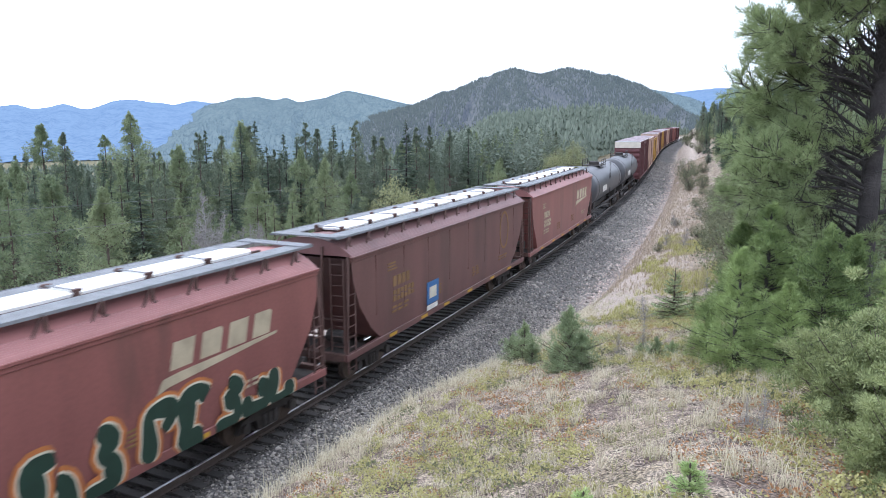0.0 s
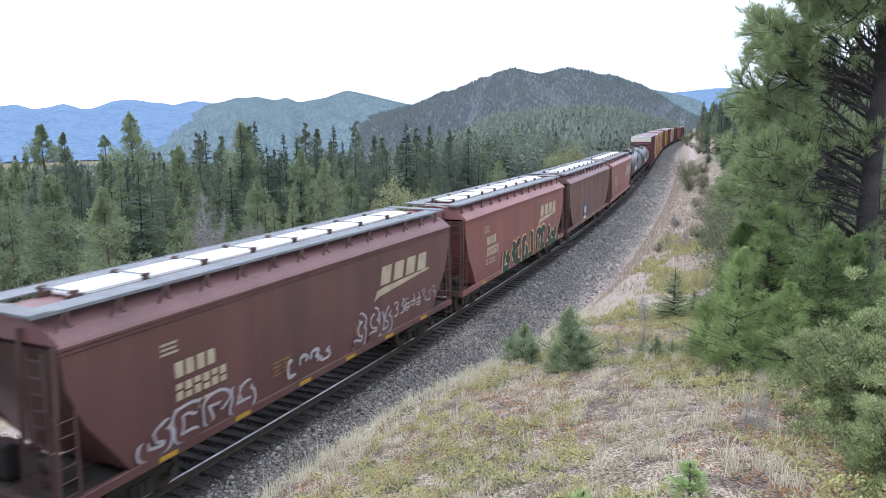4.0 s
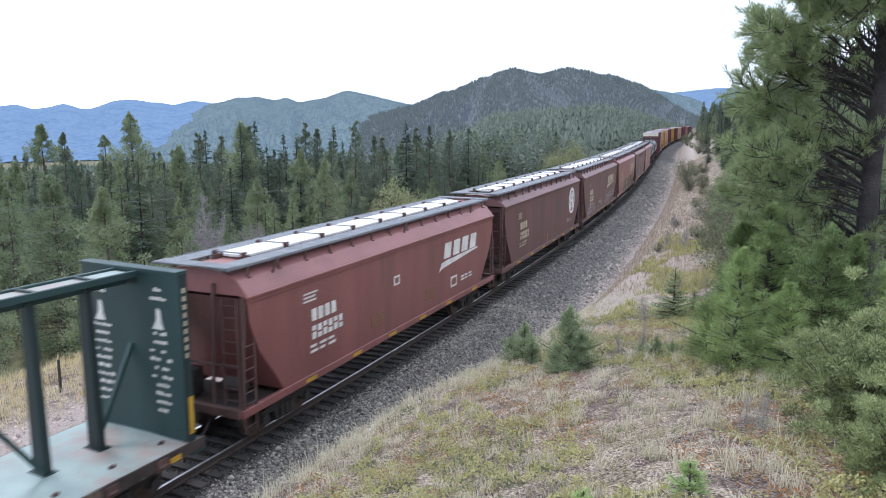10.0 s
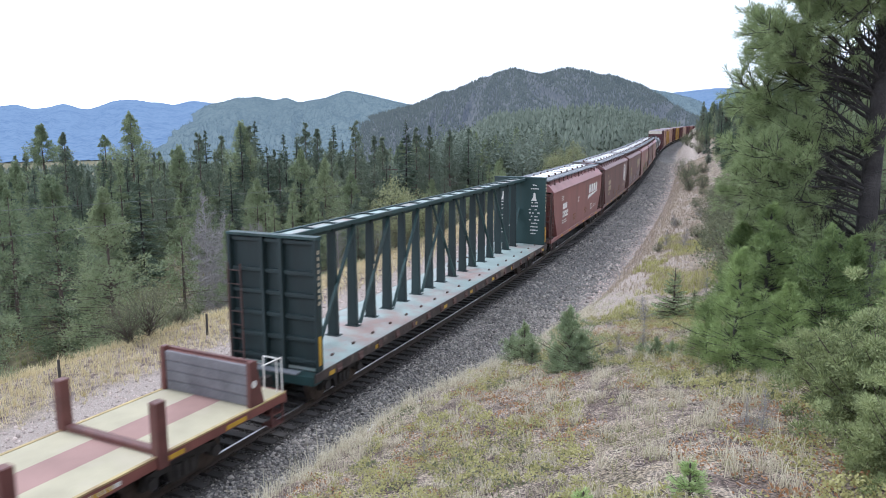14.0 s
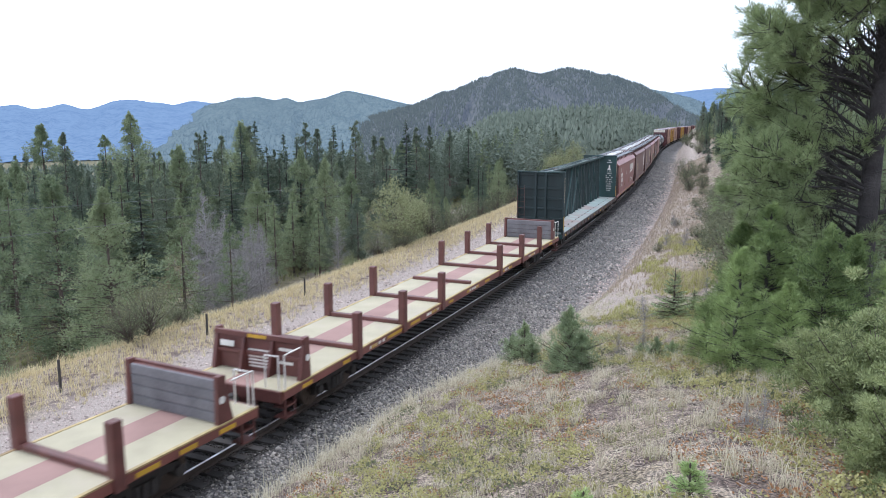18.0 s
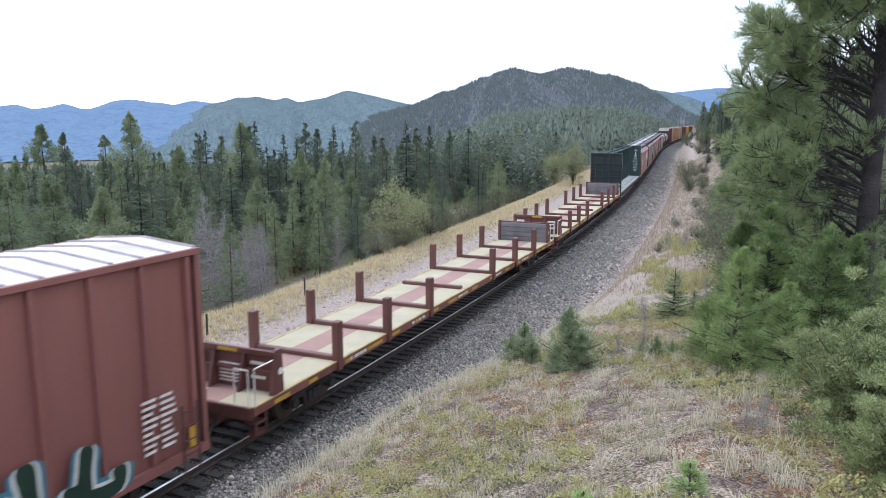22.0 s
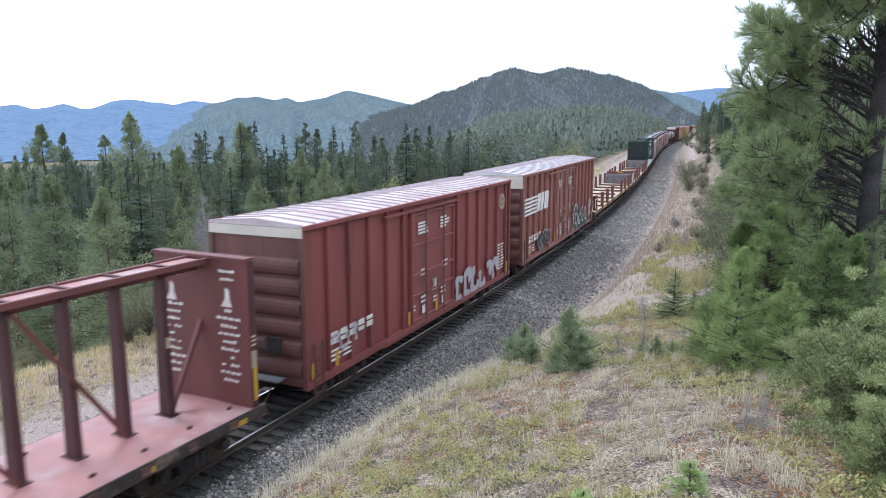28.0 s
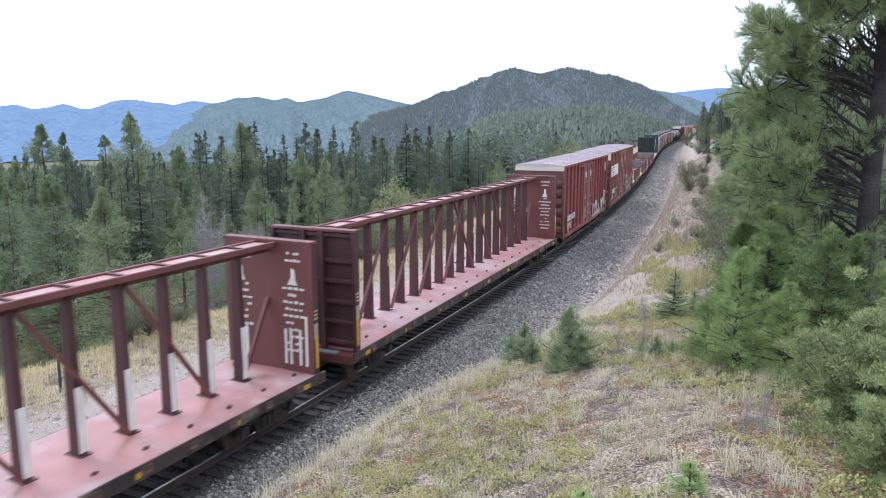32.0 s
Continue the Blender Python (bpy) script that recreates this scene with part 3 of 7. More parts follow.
def hopper(front, rear, paint, label, style, seed):
    car = thing("covered_hopper_car", label, "hopper car", "covered hoppers of the freight train")
    hb = HOPPER_HALF
    roof_paint = M_OXIDEROOF if paint is M_OXIDE else M_BROWNROOF
    zc, wz = (3.77, 4.42) if style == "red" else (3.93, 4.48)      # top of the side chord; walkway
    # tub: bulging sides, cut away towards the ends below
    sect = [(1.38, 1.12), (1.405, 1.6), (1.42, 2.4), (1.42, 3.2), (1.40, zc - 0.08)]
    b = Build()

    def inset(z):
        return np.interp(z, [1.12, 1.6, 2.3, 2.9, 3.8], [1.32, 0.98, 0.42, 0.06, 0.0] if style != "old" else [1.75, 1.1, 0.5, 0.12, 0.0])
    ys = [-1, 1]
    ring = []
    for sy in ys:
        ring.append([(x, sy * (hb - inset(z)), z) for x, z in sect] + [(-x, sy * (hb - inset(z)), z) for x, z in reversed(sect)])
    b.loft(ring)
    part("body", b, paint, car, smooth_angle=30)
    # slope sheets seen at the ends stand further in: dark recess with posts
    for sx in (-1, 1):
        s = Build()
        s.box(*sorted((sx * 1.30, sx * 1.425)), -hb - 0.3, hb + 0.3, 0.93, 1.13)
        part("side_sill", s, paint, car, bevel=0.012)
        c = Build()
        c.slab([(-hb - 0.02, zc - 0.18), (hb + 0.02, zc - 0.18), (hb + 0.02, zc - 0.08), (-hb - 0.02, zc - 0.08)], *sorted((sx * 1.38, sx * 1.435)))
        c.slab([(-hb - 0.03, zc - 0.08), (hb + 0.03, zc - 0.08), (hb + 0.03, zc), (-hb - 0.03, zc)], *sorted((sx * 1.36, sx * 1.475)))
        part("top_chord", c, paint, car, bevel=0.014)
        for k in range(8 if style == "old" else 0):
            y = -6.65 + k * 1.9
            part("seam", Build().box(*sorted((sx * 1.40, sx * 1.4225)), y - 0.01, y + 0.01, 1.9, zc - 0.18), paint, car)
    # roof: sheets that slope up from the chords, ridged lengthways on the older cars
    foot = 4.12 if style == "red" else 4.16
    prof = [(1.44, zc - 0.005), (1.41, zc + 0.04)]
    if style == "red":
        prof += [(1.14, foot)]
    else:
        for k in range(7):
            u = (k + 0.5) / 7
            cx, cz = 1.41 - 0.27 * u, zc + 0.04 + (foot - zc - 0.04) * u
            prof += [(cx + 0.014, cz - 0.012), (cx + 0.006, cz - 0.002), (cx - 0.006, cz + 0.010), (cx - 0.014, cz + 0.011)]
        prof += [(1.13, foot)]
    prof += [(0.9, foot + 0.11), (0.5, wz - 0.10), (0, wz - 0.06)]
    prof = prof + [(-x, z) for x, z in reversed(prof[:-1])]
    r = Build()
    r.loft([[(x, -hb, z) for x, z in prof], [(x, hb, z) for x, z in prof]])
    part("roof", r, roof_paint, car, "roof sheets faded, and coloured paler than the sides for sky light")
    # hatch trough and covers
    for sx in (-1, 1):
        part("hatch_coaming", Build().box(*sorted((sx * 0.36, sx * 0.41)), -hb + 1.0, hb - 1.0, wz - 0.11, wz + 0.015), M_DARKOX, car)
    n = 8
    step = (2 * hb - 2.3) / n
    for k in range(n):
        y = -hb + 1.15 + k * step
        a, c = y + 0.05, y + step - 0.03
        h = Build()
        corner = 0.22 if k in (0, n - 1) else 0.06
        def outline(inset, z):
            e0, e1 = (corner if k == 0 else 0.05), (corner if k == n - 1 else 0.05)
            w = 0.43 - inset
            return [(-w, a + inset + e0, z), (-w + e0, a + inset, z), (w - e0, a + inset, z), (w, a + inset + e0, z), (w, c - inset - e1, z), (w - e1, c - inset, z), (-w + e1, c - inset, z), (-w, c - inset - e1, z)]
        h.loft([outline(0.0, wz - 0.02), outline(0.0, wz + 0.035), outline(0.05, wz + 0.06), outline(0.16, wz + 0.075)])
        hatch = part("hatch_cover", h, M_HATCH, car, "white moulded hatch cover", smooth_angle=25)
        g = Build()
        g.prism([(-0.48, wz - 0.04), (-0.45, wz - 0.04), (-0.43, wz + 0.08), (0.43, wz + 0.08), (0.45, wz - 0.04), (0.48, wz - 0.04), (0.45, wz + 0.105), (-0.45, wz + 0.105)], y - 0.02, y + 0.035)
        part("hold_down_bar", g, M_GALV, hatch)
        for sx in (-1, 1):
            kb = Build()
            kb.tube((sx * 0.44, y - 0.10, wz + 0.09), (sx * 0.44, y + 0.12, wz + 0.09), 0.028, 6)
            kb.box(*sorted((sx * 0.40, sx * 0.50)), y - 0.03, y + 0.05, wz - 0.01, wz + 0.12)
            part("latch", kb, M_DARKOX, hatch)
    # running boards with their brackets
    for sx in (-1, 1):
        g = Build()
        x0, x1 = (0.54, 1.10)
        for k in range(11):
            x = sx * (x0 + (k + 0.5) * (x1 - x0) / 11)
            g.box(x - 0.0215, x + 0.0215, -hb - 0.25, hb + 0.25, wz - 0.028, wz)
        for k in range(int(2 * hb / 0.3)):
            y = -hb + k * 0.3
            g.box(*sorted((sx * x0, sx * x1)), y, y + 0.03, wz - 0.026, wz + 0.003)
        board = part("running_board", g, M_GALV, car, "galvanized steel grating walkway")
        part("edge_strip", Build().box(*sorted((sx * 1.10, sx * 1.125)), -hb - 0.25, hb + 0.25, wz - 0.05, wz + 0.012), M_GALV, board)
        for k in range(14):
            y = -hb + 0.45 + k * (2 * hb - 0.9) / 13
            q = Build()
            q.slab([(y - 0.035, wz - 0.03), (y + 0.035, wz - 0.03), (y + 0.035, foot), (y - 0.035, foot)], *sorted((sx * 1.085, sx * 1.12)))
            q.box(*sorted((sx * 1.07, sx * 1.18)), y - 0.05, y + 0.05, foot - 0.02, foot + 0.012)
            part("bracket", q, M_DARKOX, car)
            if style != "red" or k in (1, 7, 12):
                q = Build()
                q.beam((sx * 1.10, y - 0.06, wz - 0.03), (sx * 1.20, y - 0.34, foot - 0.04), 0.06, 0.025, up=(0, 1, 0))
                part("bracket_strut", q, M_DARKOX, car)
    for sy in (-1, 1):
        g = Build()
        for k in range(9):
            y = sy * (hb - 0.16 + k * 0.05)
            g.box(-1.1, 1.1, y - 0.02, y + 0.02, wz + 0.004, wz + 0.03)
        each_piece("crossover_slat", g, M_GALV, car, "galvanized crossover walkway slat at the roof end")
        e = Build()
        for sx in (-1, 1):
            e.beam((sx * 1.34, sy * (hb + 0.22), 1.0), (sx * 1.34, sy * (hb + 0.05), zc), 0.09, 0.07, up=(1, 0, 0))
            e.beam((sx * 0.5, sy * (hb + 0.22), 1.0), (sx * 0.5, sy * (hb + 0.05), zc + 0.25), 0.07, 0.06, up=(1, 0, 0))
        e.beam((-1.34, sy * (hb + 0.16), 2.1), (1.34, sy * (hb + 0.16), 2.1), 0.05, 0.05)
        e.beam((-1.34, sy * (hb + 0.30), 1.05), (1.34, sy * (hb + 0.30), 1.05), 0.16, 0.2)
        part("end_frame", e, M_DARKOX, car)
        part("end_platform", Build().box(-1.3, 1.3, *sorted((sy * (hb - 1.3), sy * (hb + 0.25))), 0.96, 1.02), M_STEEL, car)
        for sx in (-1, 1):
            part("ladder", ladder(sx * 1.40, sy * (hb + 0.22) - (0.42 if sy > 0 else 0), 0.55, 3.0 if style == "old" else 2.75, 0.42, "y", 8), M_DARKOX, car)
            part("ladder", ladder(sx * 1.30 - (0.42 if sx > 0 else 0), sy * (hb + 0.26), 1.2, zc - 0.05, 0.42, "x", 9), M_DARKOX, car)
        t = Build()
        t.tube((0.4, sy * (hb - 0.35), 1.45), (0.95, sy * (hb - 0.35), 1.45), 0.19, 12)
        part("brake_cylinder", t, M_STEEL, car)
        part("brake_reservoir", Build().box(-0.9, -0.4, *sorted((sy * (hb - 0.1), sy * (hb - 0.5))), 1.05, 1.75), M_STEEL, car, bevel=0.04)
    # outlets
    for y in (-4.0, -1.35, 1.35, 4.0):
        o = Build()
        o.loft([[(-0.42, y - 0.34, 0.42), (0.42, y - 0.34, 0.42), (0.42, y + 0.34, 0.42), (-0.42, y + 0.34, 0.42)], [(-1.30, y - 1.2, 1.13), (1.30, y - 1.2, 1.13), (1.30, y + 1.2, 1.13), (-1.30, y + 1.2, 1.13)]])
        part("discharge_outlet", o, M_DARKOX, car)
    running_gear(car, 6.35, 8.30, M_DARKOX)
    # lettering and reflectors on the near side
    x = 1.427
    rng = random.Random(seed)
    y = Build()
    for k in range(6):
        yy = -6.0 + k * 2.35 + rng.uniform(-0.2, 0.2)
        y.box(1.425, 1.431, yy, yy + 0.5, 0.97, 1.07)
    each_box("reflector", y, M_YELLOW, car, "row of yellow reflectors on the side sill")
    ink = {"red": M_LETTER, "cream": M_CREAM, "grey": M_CREAM, "circle": M_CREAM, "old": M_FADED}[style]
    l = Build()
    if style in ("red", "cream", "grey"):
        skew_blocks(l, x, 2.95, 6.30, 2.74, 3.30, 4)
        swash(l, x, 2.55, 6.35, 2.32, 2.66)
    skew_blocks(l, x, -5.55, -4.30, 2.55, 2.88, 4, lean=0.0)
    digit_blocks(l, x, -5.55, -3.98, 2.06, 2.42, 6)
    each_piece("letter_block", l, ink, car, "painted company letters and number as plain blocks")
    l = Build()
    marks(l, x, -5.65, 1.85, 1.3, 2, 0.07, 0.07, rng)
    marks(l, x, -5.9, 3.3, 0.8, 3, 0.05, 0.05, rng, 1)
    marks(l, x, 4.6, 1.75, 1.2, 2, 0.06, 0.06, rng)
    tagged(part("small_lettering", l, ink, car, "small painted lines as plain bars"), kind="stuff")
    d = Build()
    if style == "circle":
        n = 40
        for r0, r1 in ((0.80, 0.62), (0.40, 0.32)):
            for k in range(n):
                a, c = 2 * math.pi * k / n, 2 * math.pi * (k + 1) / n
                d.slab([(5.80 + r0 * math.cos(a), 2.84 + r0 * math.sin(a)), (5.80 + r0 * math.cos(c), 2.84 + r0 * math.sin(c)), (5.80 + r1 * math.cos(c), 2.84 + r1 * math.sin(c)), (5.80 + r1 * math.cos(a), 2.84 + r1 * math.sin(a))], x - 0.004, x + 0.004)
        for a0 in (0.25, 1.82, 3.39, 4.96):
            pts = [(5.80 + r * math.cos(a0 + t), 2.84 + r * math.sin(a0 + t)) for r, t in ((0.2, 0.1), (0.56, 0.06), (0.60, 0.62), (0.56, 1.1), (0.2, 1.0))]
            d.slab(pts, x - 0.004, x + 0.004)
        d.box(x - 0.004, x + 0.004, 5.3, 6.3, 2.76, 2.92)
        part("emblem", d, M_LETTER, car, "round cream emblem with a cross")
        part("yellow_stripe", [Build().box(x - 0.004, x + 0.004, yy, yy + 0.09, 1.2, 1.62) for yy in (-0.2,)][0], M_YELLOW, car)
    if style == "old":
        for k in range(24):
            a, c = 2 * math.pi * k / 24, 2 * math.pi * (k + 1) / 24
            d.slab([(5.3 + 0.6 * math.cos(a), 2.9 + 0.85 * math.sin(a)), (5.3 + 0.6 * math.cos(c), 2.9 + 0.85 * math.sin(c)), (5.3 + 0.5 * math.cos(c), 2.9 + 0.74 * math.sin(c)), (5.3 + 0.5 * math.cos(a), 2.9 + 0.74 * math.sin(a))], x - 0.004, x + 0.004)
        part("emblem", d, M_FADED, car, "rubbed gold oval emblem")
        part("sticker", Build().box(x - 0.004, x + 0.006, -3.0, -2.0, 1.35, 2.15), M_BLUE, car, "blue sprayed panel")
        part("sticker", Build().box(x - 0.002, x + 0.009, -2.8, -2.2, 1.55, 1.95), M_GR_CREAM, car, "cream centre of the blue panel")
        part("placard", Build().box(x - 0.004, x + 0.006, -3.0, -2.1, 1.15, 1.32), M_LETTER, car)
    if style == "red":
        part("placard", Build().box(x - 0.004, x + 0.004, -0.95, -0.55, 2.55, 2.85), M_LETTER, car, "white stencilled frame")
        part("placard", Build().box(x - 0.004, x + 0.004, 3.6, 4.2, 1.55, 1.95), M_LETTER, car, "white stencilled frame")
        part("placard", Build().box(x - 0.002, x + 0.006, -0.88, -0.62, 2.61, 2.79), paint, car)
        part("placard", Build().box(x - 0.002, x + 0.006, 3.68, 4.12, 1.62, 1.88), paint, car)
    stencil = Build()
    for yy in (-2.4, 1.4):
        marks(stencil, x, yy, 1.85, 0.8, 4, 0.05, 0.05, rng, 2)
    tagged(part("stencil", stencil, M_FADED, car, "small gold stencilled lines"), kind="stuff")
    return car, (front + rear) / 2


# ---- box car ----
def boxcar(front, rear, half, width, top, paint, roof_mat, end_top, label, seed, door=None, logo=False, sprays=(), far=False):
    car = thing("box_car", label, "box car", "box cars of the freight train")
    w, base = width, 0.86
    part("body", Build().box(-w + 0.11, w - 0.11, -half + 0.12, half - 0.12, base, top - 0.02), paint, car, bevel=0.02)
    # roof: low ridge with raised panel seams
    r = Build()
    prof = [(w, top - 0.02), (w, top + 0.02), (0, top + 0.14), (-w, top + 0.02), (-w, top - 0.02)]
    r.prism(prof, -half, half)
    roof = part("roof", r, roof_mat, car, "streaked galvanized roof")
    n = 16 if far else 27
    for k in range(n + 1):
        y = -half + 0.04 + k * (2 * half - 0.08) / n
        q = Build()
        for sx in (-1, 1):
            q.loft([[(0, y - 0.05, top + 0.135), (0, y + 0.05, top + 0.135), (sx * (w - 0.06), y + 0.05, top + 0.025), (sx * (w - 0.06), y - 0.05, top + 0.025)], [(0, y - 0.025, top + 0.17), (0, y + 0.025, top + 0.17), (sx * (w - 0.06), y + 0.025, top + 0.06), (sx * (w - 0.06), y - 0.025, top + 0.06)]])
        part("roof_rib", q, M_ROOFRIB if roof_mat in (M_ROOF, M_ROOFPINK) else roof_mat, roof)
    for sx in (-1, 1):
        part("roof_eave", Build().box(*sorted((sx * (w - 0.06), sx * (w + 0.035))), -half, half, top - 0.1, top + 0.03), paint, car, bevel=0.012)
        s = Build()
        s.box(*sorted((sx * (w - 0.08), sx * (w + 0.02))), -half, half, base - 0.06, base + 0.14)
        s.slab([(-half + 3.6, base), (half - 3.6, base), (half - 4.4, base - 0.16), (-half + 4.4, base - 0.16)], *sorted((sx * (w - 0.10), sx * (w - 0.04))))
        part("side_sill", s, paint, car)
    d0, d1 = door or (-1.5, 1.5)
    spots = [y for y in np.arange(-half + 0.06, half, 1.12)] + [half - 0.06]
    for sx in (-1, 1):
        for y in spots:
            if d0 - 0.1 < y < d1 + 0.1:
                continue
            p = Build()
            xo = sx * (w + 0.012)
            p.slab([(y - 0.055, base + 0.1), (y + 0.055, base + 0.1), (y + 0.055, top - 0.1), (y - 0.055, top - 0.1)], *sorted((sx * (w - 0.12), xo)))
            part("side_post", p, paint, car, bevel=0.02)
        # plug doors with ribs and locking rods
        leaves = [(d0, (d0 + d1) / 2 - 0.03), ((d0 + d1) / 2 + 0.03, d1)] if d1 - d0 > 3.8 else [(d0, d1)]
        for a, c in leaves:
            leaf = part("door", Build().box(*sorted((sx * (w - 0.12), sx * (w - 0.045))), a, c, base + 0.12, top - 0.32), paint, car, bevel=0.015)
            rb = Build()
            for z in (base + 0.2, base + 1.05, base + 1.75, base + 2.75, top - 0.42):
                rb.box(*sorted((sx * (w - 0.06), sx * (w + 0.02))), a + 0.03, c - 0.03, z - 0.045, z + 0.045)
            for y in (a + 0.05, c - 0.05):
                rb.box(*sorted((sx * (w - 0.06), sx * (w + 0.03))), y - 0.05, y + 0.05, base + 0.12, top - 0.34)
            part("door_rib", rb, paint, leaf, bevel=0.012)
            rod = Build()
            for y in (a + (c - a) * 0.3, a + (c - a) * 0.72):
                rod.tube((sx * (w + 0.035), y, base + 0.1), (sx * (w + 0.035), y, top - 0.35), 0.022, 6)
            wheel = Vector((sx * (w + 0.05), a + (c - a) * 0.5, 2.1))
            for k in range(12):
                t0, t1 = 2 * math.pi * k / 12, 2 * math.pi * (k + 1) / 12
                rod.tube(wheel + Vector((0, 0.2 * math.cos(t0), 0.2 * math.sin(t0))), wheel + Vector((0, 0.2 * math.cos(t1), 0.2 * math.sin(t1))), 0.015, 4, caps=False)
            part("locking_rod", rod, M_DARKOX, leaf)
        for z in (top - 0.26, base + 0.02):
            part("door_track", Build().beam((sx * (w + 0.03), d0 - 1.9, z), (sx * (w + 0.03), d1 + 0.2, z), 0.06, 0.08), paint, car)
    # corrugated ends
    for sy in (-1, 1):
        e = Build()
        e.box(-w + 0.02, w - 0.02, *sorted((sy * (half - 0.14), sy * (half - 0.05))), base, top - 0.02)
        zs = np.linspace(base + 0.45, top - 1.05, 6)
        for z in zs:
            co = Build()
            co.slab([(sy * (half - 0.06), z - 0.24), (sy * (half + 0.02), z - 0.15), (sy * (half + 0.045), z - 0.05), (sy * (half + 0.045), z + 0.05), (sy * (half + 0.02), z + 0.15), (sy * (half - 0.06), z + 0.24)], -w + 0.16, w - 0.16)
            part("corrugation", co, M_BOXEND if not far else paint, car)
        for sx in (-1, 1):
            e.box(*sorted((sx * (w - 0.13), sx * w)), *sorted((sy * (half - 0.1), sy * half)), base - 0.05, top - 0.02)
        part("end_wall", e, M_BOXEND if not far else paint, car)
        if end_top:
            part("end_panel", Build().box(-w + 0.02, w - 0.02, *sorted((sy * (half - 0.03), sy * (half + 0.012))), top - end_top, top - 0.03), M_PALE, car, "pale buff band at the top of the end")
        part("end_ladder", ladder(-w + 0.12, sy * (half + 0.07), base + 0.1, 3.4, 0.42, "x", 8), M_DARKOX, car)
        part("side_ladder", ladder(w + 0.03, sy * (half - 0.52) - 0.21, 0.45, 2.0, 0.42, "y", 5), M_DARKOX, car)
        pl = Build()
        pl.box(-0.8, 0.8, *sorted((sy * half, sy * (half + 0.32))), 1.02, 1.07)
        part("crossover_platform", pl, M_GALV, car)
        bw = Build()
        c = Vector((0.55, sy * (half + 0.14), 1.95))
        for k in range(14):
            t0, t1 = 2 * math.pi * k / 14, 2 * math.pi * (k + 1) / 14
            bw.tube(c + Vector((0.27 * math.cos(t0), 0, 0.27 * math.sin(t0))), c + Vector((0.27 * math.cos(t1), 0, 0.27 * math.sin(t1))), 0.017, 4, caps=False)
        bw.box(0.35, 0.75, *sorted((sy * half, sy * (half + 0.12))), 1.75, 2.15)
        part("brake_wheel", bw, M_STEEL, car)
    running_gear(car, half - 2.6, half + 0.0, M_STEEL)
    x = w + 0.016
    rng = random.Random(seed)
    if not far:
        yb = Build()
        for yy in (-half + 0.2, -half + 1.35, d0 - 0.3, d1 - 1.7, half - 0.55):
            yb.box(x, x + 0.006, yy, yy + 0.16, base + 0.18, base + 0.62)
        each_box("reflector", yb, M_YELLOW, car, "yellow upright reflectors low on the side")
        l = Build()
        digit_blocks(l, x, -half + 1.15, -half + 3.6, 1.72, 2.05, 5)
        marks(l, x, -half + 1.15, 1.5, 1.2, 3, 0.06, 0.07, rng, 2)
        for yy in (d0 + 0.4, d0 + (d1 - d0) * 0.62):
            marks(l, x, yy + 0.1, 4.30, 0.95, 4, 0.07, 0.04, rng, 1)
            marks(l, x, yy + 0.3, 2.7, 0.5, 2, 0.06, 0.10, rng, 1)
        marks(l, x, half - 1.7, 2.35, 0.9, 9, 0.06, 0.07, rng, 2)
        for u in (0.22, 0.68):
            yc = d0 + (d1 - d0) * u
            marks(l, x, yc - 0.1, 1.75, 0.5, 2, 0.07, 0.09, rng, 2)
            l.box(x - 0.004, x + 0.004, yc, yc + 0.22, 1.2, 1.48)
            marks(l, x, yc - 0.75, 1.55, 0.35, 2, 0.06, 0.07, rng, 1)
        l.box(x - 0.004, x + 0.004, (d0 + d1) / 2 - 0.16, (d0 + d1) / 2 - 0.03, 1.85, 2.25)
        l.box(x - 0.004, x + 0.004, (d0 + d1) / 2 + 0.04, (d0 + d1) / 2 + 0.17, 1.85, 2.25)
        if logo:
            for k in range(5):
                z0 = 3.14 + k * 0.185
                l.slab([(-half + 0.25, z0), (-half + 2.6 + 0.05 * k, z0), (-half + 2.66 + 0.05 * k, z0 + 0.115), (-half + 0.25, z0 + 0.115)], x - 0.004, x + 0.004)
            a = -half + 2.62
            for lo, hi, cut in ((0.0, 0.56, 0.0), (0.66, 1.22, 0.0), (1.36, 2.25, 0.2)):
                l.slab([(a + lo + cut * 0.4, 3.14), (a + hi, 3.14), (a + hi + 0.25 - cut * 0.2, 4.05 - cut), (a + hi + 0.25 - cut, 4.05), (a + lo + 0.25, 4.05)], x - 0.004, x + 0.005)
        tagged(part("lettering", l, M_LETTER, car, "white stencilled lettering as plain bars"), kind="stuff")
        for args in sprays:
            spray_piece(car, x, *args)
        if not logo:
            d = Build()
            for k in range(24):
                a, c = 2 * math.pi * k / 24, 2 * math.pi * (k + 1) / 24
                d.slab([(half - 1.2 + 0.34 * math.cos(a), 4.25 + 0.34 * math.sin(a)), (half - 1.2 + 0.34 * math.cos(c), 4.25 + 0.34 * math.sin(c)), (half - 1.2 + 0.24 * math.cos(c), 4.25 + 0.24 * math.sin(c)), (half - 1.2 + 0.24 * math.cos(a), 4.25 + 0.24 * math.sin(a))], x - 0.004, x + 0.006)
            d.box(x - 0.004, x + 0.006, half - 1.4, half - 1.0, 4.21, 4.29)
            d.box(x - 0.004, x + 0.006, half - 1.24, half - 1.16, 4.05, 4.45)
            part("emblem", d, M_CREAM, car, "round cream emblem with a cross")
    return car, (front + rear) / 2


